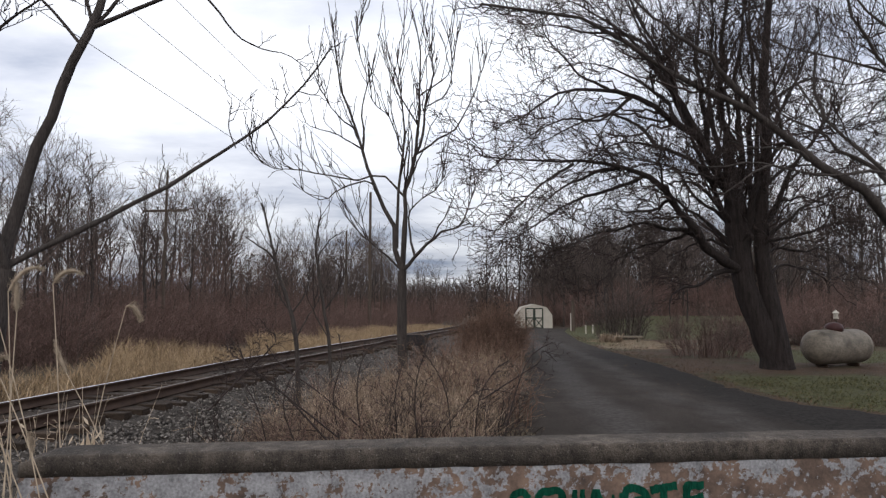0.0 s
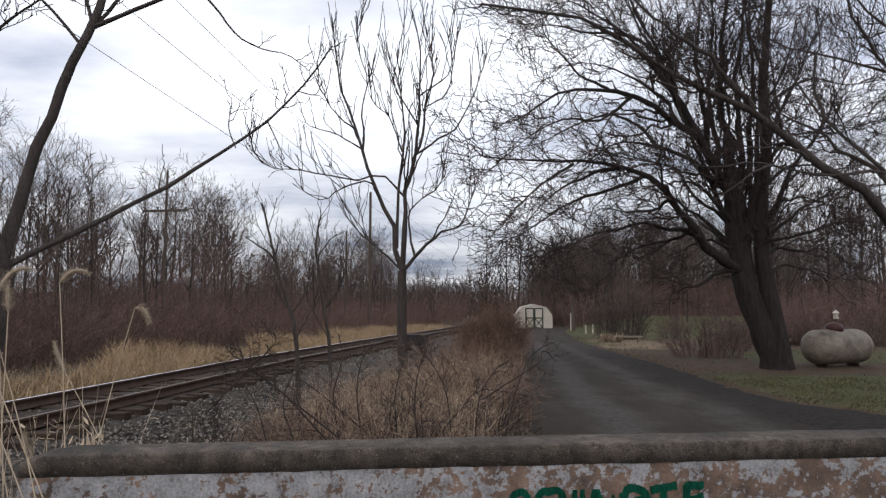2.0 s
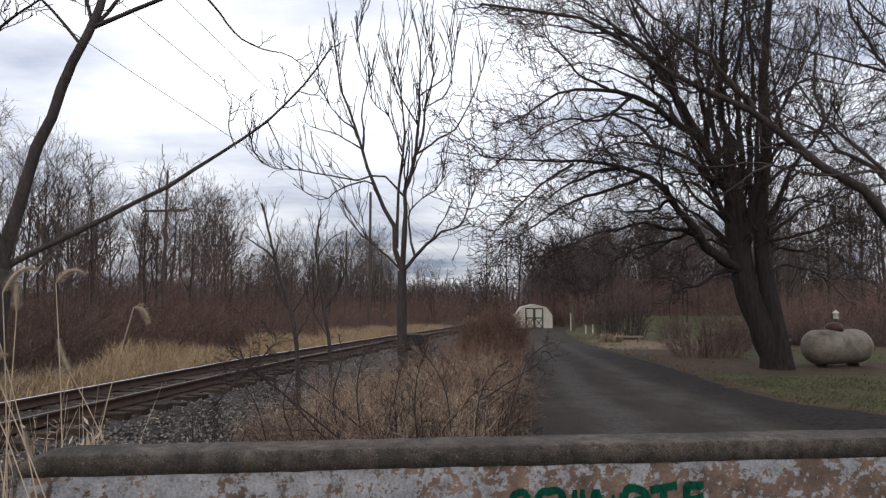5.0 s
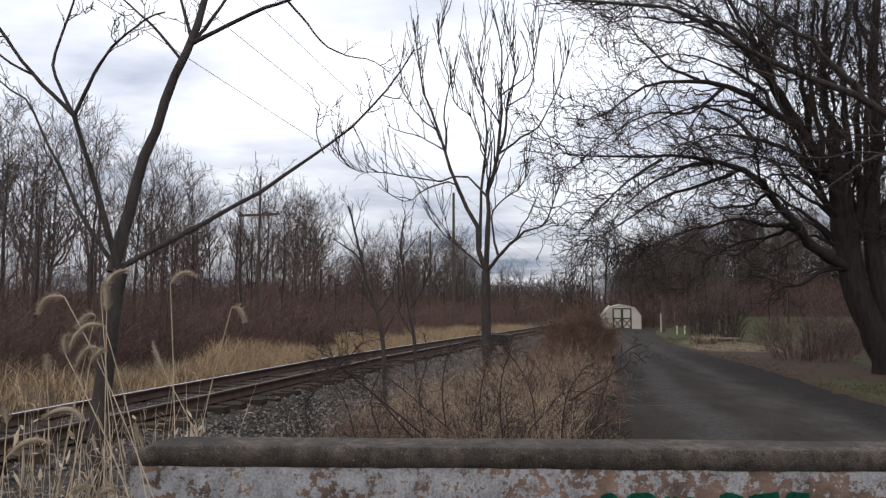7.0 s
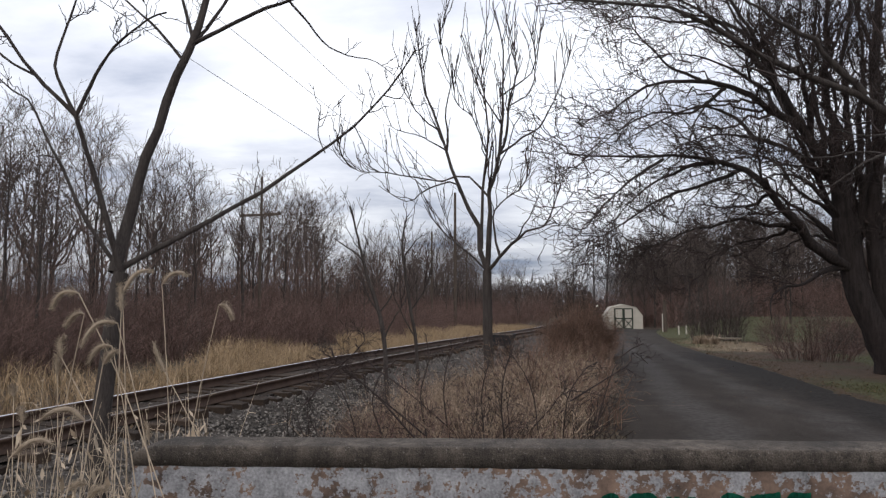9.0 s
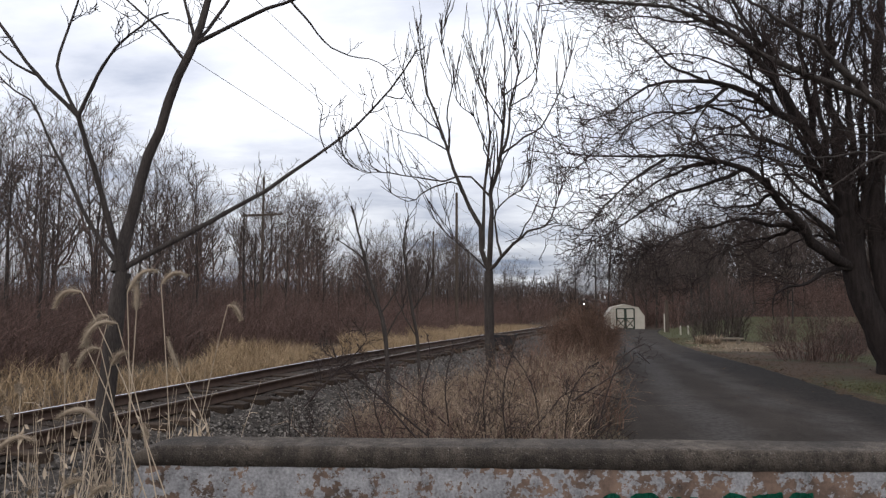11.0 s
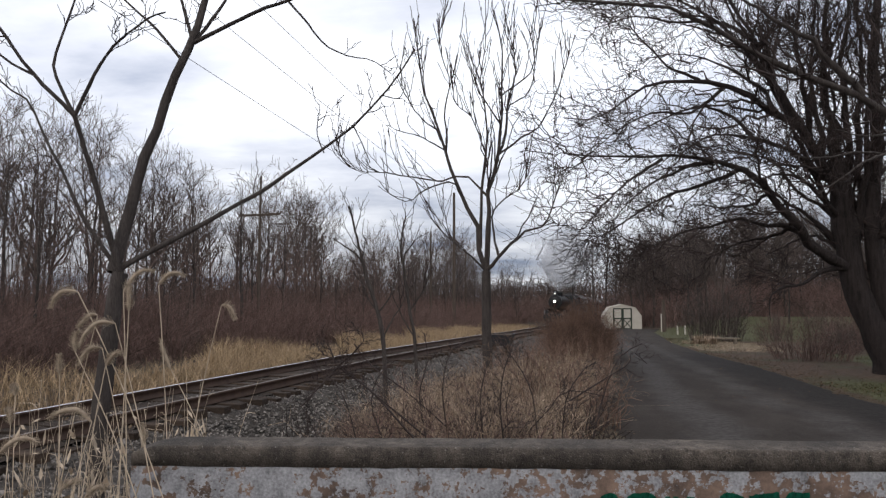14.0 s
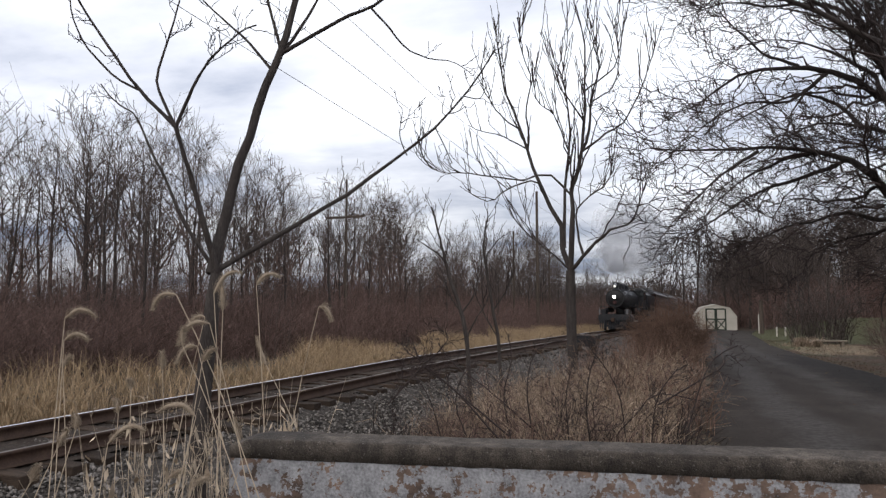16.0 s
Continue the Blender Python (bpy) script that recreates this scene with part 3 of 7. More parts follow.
def build_barrier():
    """Low concrete wall with a rounded cap, its face in peeling paint."""
    wall = thing("concrete_barrier", pose(0.0, 2.42, 0, 0, 0, 5.5), "weathered grey concrete barrier with peeling white and brown paint", "barrier")
    top = EYE - 0.524
    x0, x1 = -1.47, 4.6
    # cap: rounded long edges and end
    bm = bmesh.new()
    box(bm, (x0 + x1) / 2, 0.070, top - 0.037, x1 - x0, 0.165, 0.074)
    bmesh.ops.bevel(bm, geom=[e for e in bm.edges if abs(e.verts[0].co.z - e.verts[1].co.z) > 0.04], offset=0.02, segments=4, profile=0.5, affect="EDGES")
    bmesh.ops.bevel(bm, geom=[e for e in bm.edges if all(v.co.z > top - 0.01 for v in e.verts)], offset=0.007, segments=2, profile=0.5, affect="EDGES")
    long_edges = [e for e in bm.edges if abs(e.verts[0].co.x - e.verts[1].co.x) > 3]
    bmesh.ops.subdivide_edges(bm, edges=long_edges, cuts=200)
    for v in bm.verts:
        n = noise.noise(Vector((v.co.x * 3.2, v.co.y * 3, v.co.z * 3))) * 0.003 + noise.noise(v.co * 22) * 0.0026 - 0.006 * max(0.0, noise.noise(v.co * 9) - 0.35)
        v.co.z += n
        v.co.y += 0.6 * n
        if v.co.x < x0 + 0.14 and v.co.z > top - 0.05:
            v.co.z -= 1.6 * (x0 + 0.14 - v.co.x) ** 2
    part("cap", bm, M["concrete"], wall, "rounded rough concrete cap", True)
    bm = bmesh.new()
    box(bm, (x0 + x1) / 2 + 0.002, 0.065, (top - 0.070) / 2, x1 - x0 - 0.008, 0.15, top - 0.070, bevel=0.006)
    part("body", bm, M["paint"], wall, "peeling white paint over brown concrete")
    # brushed green letters, only their heads to be seen: plain strokes
    z, face = top - 0.166, -0.0115
    strokes = (((0.317, -0.028, 0.292, -0.004, 0.263, -0.012, 0.254, -0.05, 0.266, -0.09, 0.306, -0.105), 0.026), ((0.352, -0.09, 0.354, -0.016, 0.388, -0.004, 0.437, -0.010, 0.440, -0.09), 0.028),
               ((0.488, 0.0, 0.487, -0.068, 0.502, -0.094, 0.515, -0.068, 0.517, 0.0), 0.020), ((0.548, -0.10, 0.569, -0.008, 0.594, -0.10), 0.026), ((0.633, -0.022, 0.631, -0.095), 0.010), ((0.661, -0.016, 0.663, -0.095), 0.010),
               ((0.680, -0.10, 0.683, -0.008, 0.740, -0.010, 0.762, -0.042, 0.708, -0.054, 0.772, -0.10), 0.030), ((0.775, -0.008, 0.880, 0.004), 0.030), ((0.825, -0.004, 0.828, -0.10), 0.030),
               ((0.985, 0.004, 0.922, 0.002, 0.918, -0.03, 0.920, -0.10), 0.030), ((0.922, -0.052, 0.982, -0.034), 0.026))
    for k, (flat, width) in enumerate(strokes):
        P = smooth_path([(flat[q], 0.0, flat[q + 1]) for q in range(0, len(flat), 2)], 22)
        bm = bmesh.new()
        rows = []
        for q in range(22):
            d = P[min(q + 1, 21)] - P[max(q - 1, 0)]
            side = np.array([-d[2], 0, d[0]]) / (np.hypot(d[0], d[2]) + 1e-9) * width / 2
            rows.append([bm.verts.new((float(c[0]), face, z + float(c[2]))) for c in (P[q] + side * (w + 0.35 * noise.noise(Vector((k * 7.0 + w, q * 0.55, 0.3)))) for w in (-1, 0, 1))])
        for a, b in zip(rows, rows[1:]):
            for c in range(2):
                bm.faces.new((a[c], a[c + 1], b[c + 1], b[c]))
        bmesh.ops.solidify(bm, geom=bm.faces[:], thickness=0.0012)
        for v in bm.verts:
            v.co.y -= 0.0004 * k
        part("painted_bar", bm, M["greenpaint"], wall, "brushed dark green paint stroke")


def peeling_paint():
    """White paint that has flaked off brown concrete in large and small chips, with dirty streaks."""
    m = material("peeling_white_paint", (0.12, 0.125, 0.14), (0.37, 0.385, 0.425), 16, fine=6, rough=0.8, bump=0.5, bump_dist=0.006)
    n, l = m.node_tree.nodes, m.node_tree.links
    b = n["Principled BSDF"]
    white = b.inputs["Base Color"].links[0].from_socket
    tc = n.new("ShaderNodeTexCoord")
    total = None
    for scale, share, detail in ((2.6, 0.55, 4), (10.0, 0.70, 8), (42.0, 0.60, 6)):
        t = n.new("ShaderNodeTexNoise")
        t.inputs["Scale"].default_value, t.inputs["Detail"].default_value, t.inputs["Roughness"].default_value = scale, detail, 0.65
        l.new(tc.outputs["Object"], t.inputs["Vector"])
        a = n.new("ShaderNodeMath")
        a.operation = "MULTIPLY_ADD"
        a.inputs[1].default_value = share
        a.inputs[2].default_value = -0.5 * share
        l.new(t.outputs["Fac"], a.inputs[0])
        if total:
            s = n.new("ShaderNodeMath")
            l.new(total, s.inputs[0])
            l.new(a.outputs[0], s.inputs[1])
            total = s.outputs[0]
        else:
            total = a.outputs[0]
    sep = n.new("ShaderNodeSeparateXYZ")
    l.new(tc.outputs["Object"], sep.inputs[0])
    bias = n.new("ShaderNodeMapRange")
    bias.inputs["From Min"].default_value, bias.inputs["From Max"].default_value = -1.5, 0.6
    bias.inputs["To Min"].default_value, bias.inputs["To Max"].default_value = -0.055, 0.012
    l.new(sep.outputs["X"], bias.inputs["Value"])
    worn = n.new("ShaderNodeMath")
    l.new(total, worn.inputs[0])
    l.new(bias.outputs["Result"], worn.inputs[1])
    total = worn.outputs[0]
    chip = n.new("ShaderNodeMapRange")
    chip.inputs["From Min"].default_value, chip.inputs["From Max"].default_value = 0.0, 0.022
    l.new(total, chip.inputs["Value"])
    under = n.new("ShaderNodeValToRGB")
    under.color_ramp.elements[0].position, under.color_ramp.elements[0].color = 0.35, (0.060, 0.044, 0.037, 1)
    under.color_ramp.elements[1].position, under.color_ramp.elements[1].color = 0.65, (0.225, 0.150, 0.112, 1)
    t = n.new("ShaderNodeTexNoise")
    t.inputs["Scale"].default_value, t.inputs["Detail"].default_value, t.inputs["Roughness"].default_value = 8.0, 10, 0.72
    l.new(tc.outputs["Object"], t.inputs["Vector"])
    l.new(t.outputs["Fac"], under.inputs[0])
    mix = n.new("ShaderNodeMix")
    mix.data_type = "RGBA"
    l.new(chip.outputs["Result"], mix.inputs["Factor"])
    l.new(white, mix.inputs["A"])
    l.new(under.outputs["Color"], mix.inputs["B"])
    l.new(mix.outputs["Result"], b.inputs["Base Color"])
    return m


def build_shed():
    """Cream garden shed with a gambrel roof and green-framed double doors."""
    shed = thing("garden_shed", pose(8.98, 64.0, float(land(9.3, 64)) - 0.02, 0, 0, -3) @ Matrix.Scale(1.06, 4), "cream garden shed with dark green framed double doors", "shed")
    W, D = 3.35, 3.4
    prof = [(-W / 2, 0), (W / 2, 0), (W / 2, 1.25), (W / 2 - 0.55, 1.98), (0, 2.25), (-W / 2 + 0.55, 1.98), (-W / 2, 1.25)]
    bm = bmesh.new()
    f = [bm.verts.new((x, 0, z)) for x, z in prof]
    b = [bm.verts.new((x, D, z)) for x, z in prof]
    bm.faces.new(f)
    bm.faces.new(b[::-1])
    for k in range(len(prof)):
        bm.faces.new((f[k], b[k], b[(k + 1) % len(prof)], f[(k + 1) % len(prof)]))
    bmesh.ops.recalc_face_normals(bm, faces=bm.faces)
    part("wall", bm, M["siding"], shed)
    bm = bmesh.new()
    rp = [(W / 2 + 0.05, 1.20), (W / 2 - 0.52, 2.02), (0, 2.30), (-W / 2 + 0.52, 2.02), (-W / 2 - 0.05, 1.20)]
    rows = [[bm.verts.new((x, y, z + dz)) for x, z in rp] for y, dz in ((-0.06, 0), (D + 0.1, 0), (D + 0.1, -0.035), (-0.06, -0.035))]
    for a, c in zip(rows, rows[1:] + rows[:1]):
        for k in range(4):
            bm.faces.new((a[k], a[k + 1], c[k + 1], c[k]))
    bmesh.ops.recalc_face_normals(bm, faces=bm.faces)
    part("roof", bm, M["siding"], shed, "cream gambrel roof")
    for sx in (-1, 1):
        door = part("door", box(bmesh.new(), sx * 0.41, -0.02, 1.0, 0.80, 0.03, 1.86), M["siding"], shed)
        bm = bmesh.new()
        cx = sx * 0.41
        for dx in (-0.36, 0.36):
            box(bm, cx + dx, -0.045, 1.0, 0.12, 0.03, 1.86)
        for zz in (0.11, 1.02, 1.89):
            box(bm, cx, -0.046, zz, 0.62, 0.03, 0.11)
        for s in (-1, 1):
            box(bm, 0, 0, 0, 1.02, 0.028, 0.08, pose(cx, -0.043, 0.565, 0, s * 50, 0))
        part("door_trim", bm, M["trimgreen"], door, "dark green door frame and cross braces")
    part("skid", box(bmesh.new(), 0, D / 2, -0.03, W - 0.1, D, 0.14), M["tie"], shed)


def build_tank():
    """Horizontal propane tank on two saddles with a red lid."""
    x, y = 10.62, 17.6
    t = thing("propane_tank", pose(x, y, float(land(x, y)) - 0.08, 0, 0, 22), "weathered cream propane tank with dark red dome lid", "gas tank")
    r, half = 0.46, 0.72
    prof = [(-half - r * math.cos(a) * 0.72, max(0.02, r * math.sin(a))) for a in np.linspace(0, math.pi / 2, 9)] + [(half + r * math.cos(a) * 0.72, max(0.02, r * math.sin(a))) for a in np.linspace(math.pi / 2, 0, 9)]
    part("shell", lathe(bmesh.new(), [(p + 0, q) for p, q in prof], (0, 0, 0.64), (1, 0, 0.64), 32), M["tank"], t, smooth=True)
    for sx in (-0.6, 0.6):
        bm = box(bmesh.new(), sx, 0, 0.07, 0.06, 0.34, 0.24, bevel=0.01)
        part("saddle", bm, M["tie"], t)
    bm = lathe(bmesh.new(), [(0, 0.22), (0.10, 0.23), (0.17, 0.21), (0.23, 0.13), (0.25, 0.02)], (-0.08, 0, 1.04), (-0.08, 0, 2), 20)
    part("lid", bm, M["redlid"], t, "dark red domed valve cover", True)
    for sx in (-0.45, 0.45):
        part("lifting_lug", box(bmesh.new(), sx, 0, 1.115, 0.04, 0.10, 0.05, bevel=0.008), M["tank"], t)


# ---- trees ----
def tree_of_limbs(name, base, limbs, label, bark, levels, seed, trunk_limbs=1, sides=9, wobble=0.05, clear=0.0, whole=False):
    """A bare tree from its main limbs, with twigs grown on them, no lower than clear, and on its trunk too if whole. levels: keyword sets for sprout()."""
    rng = np.random.default_rng(seed)
    tree = thing(name, Matrix.Translation(base), label, "tree")
    K = 14
    P = np.stack([smooth_path(pts, K) for _, _, pts in limbs])
    R = np.stack([r1 + (r0 - r1) * (1 - np.linspace(0, 1, K)) ** 1.35 for r0, r1, _ in limbs])
    R *= 1 + 0.05 * rng.normal(size=R.shape)
    gap = np.linalg.norm(np.diff(P, axis=1), axis=2).mean(1)[:, None, None]
    n = trunk_limbs
    shake = np.minimum(R[:, 1:-1, None] * 0.6, gap * wobble)
    shake[:n] *= 0.25
    P[:, 1:-1] += rng.normal(size=(len(P), K - 2, 3)) * shake
    R[:n, 0] *= 1.18
    for k in range(len(P)):
        nm = "trunk" if k < n else "limb"
        new(nm, tube_mesh(nm, [(P[k:k + 1], R[k:k + 1], 14 if k < n else sides)], bark, True)).parent = tree
    groups, Q, S = [], P[0 if whole else n:], R[0 if whole else n:]
    for kw in levels:
        Q, S = sprout(rng, Q, S, **kw)
        free = Q[:, :, 2].min(1) > clear
        Q, S = Q[free], S[free]
        groups.append((Q, S, 4 if len(Q) < 400 else 3))
    ob = new("crown", tube_mesh("crown", groups, M["twig"]))
    ob.parent = tree
    tagged(ob, "fine bare twigs", kind="stuff")
    return tree


def wild_tree(rng, height, spread, limbs, mids, fines, lean=0.03, low=0.3, r=None, fine=0.007):
    """A bare woodland tree: stem groups for trunk and crown."""
    K = 8
    s = np.linspace(0, 1, K)
    P = np.zeros((1, K, 3))
    P[0, :, 2] = s * height
    P[0, :, :2] = np.cumsum(rng.normal(size=(K, 2)) * lean * height / K * 1.6, 0) * (s[:, None] > 0)
    r = r or height * 0.0125
    R = (r * (1 - 0.88 * s))[None]
    P1, R1 = sprout(rng, P, R, limbs, (0.34 * height * spread, 0.62 * height * spread), 0.62, 0.55, 0.5, 0.16, 6, low, 0.72, 0.020)
    both, rb = np.concatenate([P1, np.stack([smooth_path(P[0, 3:], 6)])]), np.concatenate([R1, np.linspace(R[0, 3], R[0, -1], 6)[None]])
    P2, R2 = sprout(rng, both, rb, mids, (0.10 * height, 0.24 * height), 0.70, 0.6, 0.3, 0.10, 4, 0.2, 0.62, 0.012)
    P3, R3 = sprout(rng, np.concatenate([P2]), R2, fines, (0.05 * height, 0.11 * height), 0.75, 0.6, 0.15, 0.0, 2, 0.1, 0.6, fine)
    return (P, R), (P1, R1), (P2, R2), (P3, R3)


def wood_prototype(seed, height, spread, limbs, mids, fines, low, label, mat, bark, name="bare_tree", group="bare woodland trees", fine=0.007):
    rng = np.random.default_rng(seed)
    (P, R), a, b, c = wild_tree(rng, height, spread, limbs, mids, fines, low=low, fine=fine)
    tree = thing(name, Matrix.Translation((0, -900, -60)), label, "tree", group)
    tree["tall"] = 1.06 * height
    new("trunk", tube_mesh("trunk", [(P, R, 7)], bark, True)).parent = tree
    new("crown", tube_mesh("crown", [(*a, 4), (*b, 3), (*c, 3)], mat)).parent = tree
    return tree


def thin_in_view(x, y, rng):
    """Fewer trees at bearings where the wood overlaps itself in the camera's view."""
    bearing = math.degrees(math.atan2(x, y))
    return -27 < bearing < -7 and rng.random() < 0.55


def plant(proto, x, y, rng, share=1.0):
    """share: of the skyline's height at that bearing."""
    scale = min(max(float(stand(x, y, WOOD_AZ, WOOD_EL)) * share / proto["tall"], 0.25), 1.9)
    m = pose(x, y, float(land(x, y)) - 0.05, rng.normal() * 1.5, rng.normal() * 1.5, rng.uniform(0, 360))
    ob = copy_thing(proto, m)
    ob.scale = (scale, scale, scale)
    return ob


def discard(ob):
    for o in (*ob.children_recursive, ob):
        bpy.data.objects.remove(o)


def build_woods():
    rng = np.random.default_rng(21)
    label = "tall slender bare woodland tree with ascending twigs"
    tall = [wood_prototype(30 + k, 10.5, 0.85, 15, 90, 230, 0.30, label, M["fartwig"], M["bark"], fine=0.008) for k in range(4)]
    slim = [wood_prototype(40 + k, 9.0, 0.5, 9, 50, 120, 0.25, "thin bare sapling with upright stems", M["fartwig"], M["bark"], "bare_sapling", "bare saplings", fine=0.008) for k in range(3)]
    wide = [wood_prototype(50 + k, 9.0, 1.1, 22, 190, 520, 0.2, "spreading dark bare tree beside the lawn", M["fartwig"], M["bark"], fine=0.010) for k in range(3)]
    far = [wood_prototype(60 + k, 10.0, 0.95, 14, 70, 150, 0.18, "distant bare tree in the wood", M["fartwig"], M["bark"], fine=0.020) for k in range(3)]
    pick = lambda kinds: kinds[int(rng.integers(len(kinds)))]
    # wood along the far side of the track
    for k in range(84):
        y = -3 + 66 * (k + rng.random()) / 84
        off = rng.uniform(9.5, 15) if k % 2 else rng.uniform(14, 27)
        if thin_in_view(float(track_x(y)) - off, y, rng):
            continue
        plant(pick(slim if rng.random() < (0.7 if off < 13 or y < 22 else 0.3) else tall), float(track_x(y)) - off, y, rng, rng.uniform(0.74, 1.02) if k % 3 else rng.uniform(0.5, 0.8))
    for k in range(30):
        y = rng.uniform(10, 80)
        x = float(track_x(y)) - rng.uniform(27, 40)
        if not thin_in_view(x, y, rng):
            plant(pick(far), x, y, rng, rng.uniform(0.7, 0.98))
    for k in range(16):
        y = rng.uniform(66, 100)
        plant(pick(far), float(track_x(y)) - rng.uniform(8, 26), y, rng, rng.uniform(0.7, 1.0))
    # far wood down the line
    for k in range(58):
        y = rng.uniform(88, 190)
        x = rng.uniform(-50, 40) + 0.1 * y
        gap = abs(x - float(track_x(y)))
        if gap < 6.5 or (0.02 < x / y < 0.115 and y < 150):
            x -= 14
        plant(pick(far), x, y, rng, rng.uniform(0.7, 1.0))
    for k in range(56):
        y = rng.uniform(84, 135)
        x = y * (rng.uniform(-0.42, 0.02) if k % 4 else rng.uniform(0.118, 0.30))
        if abs(x - float(track_x(y))) > 5:
            plant(pick(far), x, y, rng, rng.uniform(0.6, 0.98))
    # beyond the lawn and round its far corner
    for k in range(92):
        y = rng.uniform(66, 98)
        plant(pick(far if k % 3 else wide), y * rng.uniform(0.17, 0.62), y, rng, rng.uniform(0.6, 1.0))
    for k in range(44):
        y = rng.uniform(36, 66)
        plant(pick(slim if k % 3 == 0 else far if k % 3 == 1 else wide), y * rng.uniform(0.47, 0.80), y, rng, rng.uniform(0.6, 1.0) if k % 4 else rng.uniform(1.1, 2.0))
    for x, y, share in ((12.6, 68, 1.0), (14.8, 63, 1.1), (16.5, 58, 0.95), (19.5, 52, 0.8), (13.5, 72, 1.0), (17.5, 66, 1.1), (23, 62, 1.0), (26, 66, 1.0), (13.6, 54, 0.9), (10.2, 66.5, 0.9), (20.5, 64, 0.9), (30, 58, 1.1)):
        plant(pick(wide), x, y, rng, share)
    # slender trees standing clear behind the shed
    for x, y, share in ((7.9, 80, 1.35), (9.6, 84, 1.5), (6.4, 92, 1.5)):
        plant(pick(slim), x, y, rng, share)
    # filling the view between the line and the shed
    for k in range(50):
        y = rng.uniform(104, 165)
        plant(pick(far), float(track_x(y)) + rng.uniform(5.5, 26), y, rng, rng.uniform(0.6, 1.05))
    for k in range(12):
        y = rng.uniform(72, 100)
        plant(pick(far), max(0.10 * y, float(track_x(y)) + 6) + rng.uniform(0, 9), y, rng, rng.uniform(0.6, 1.0))
    for p in tall + slim + wide + far:
        discard(p)


def brush_mass(name, rng, pts, length, mat, label, category, lean=0.35, r=0.010, curl=0.25, extra=2, low=False):
    """low: no higher than the thickets' skyline."""
    if low:
        length = np.minimum(length, stand(pts[:, 0], pts[:, 1], BRUSH_AZ, BRUSH_EL) * rng.uniform(0.72, 1.18, len(pts)))
    base = np.stack([pts[:, 0], pts[:, 1], land(pts[:, 0], pts[:, 1]) - 0.03], 1)
    Q, S = needles(rng, base, length, lean, r, 4, curl)
    groups = [(Q, S, 3)]
    if extra:
        T, U = sprout(rng, Q, S, len(Q) * extra, (0.3 * length.mean(), 0.6 * length.mean()), 0.9, 0.4, 0.15, 0.0, 3, 0.15, 0.8, r * 0.5, wob=0.08)
        groups.append((T, U, 3))
    ob = new(name, tube_mesh(name, groups, mat))
    return tagged(ob, label, category, kind="stuff")


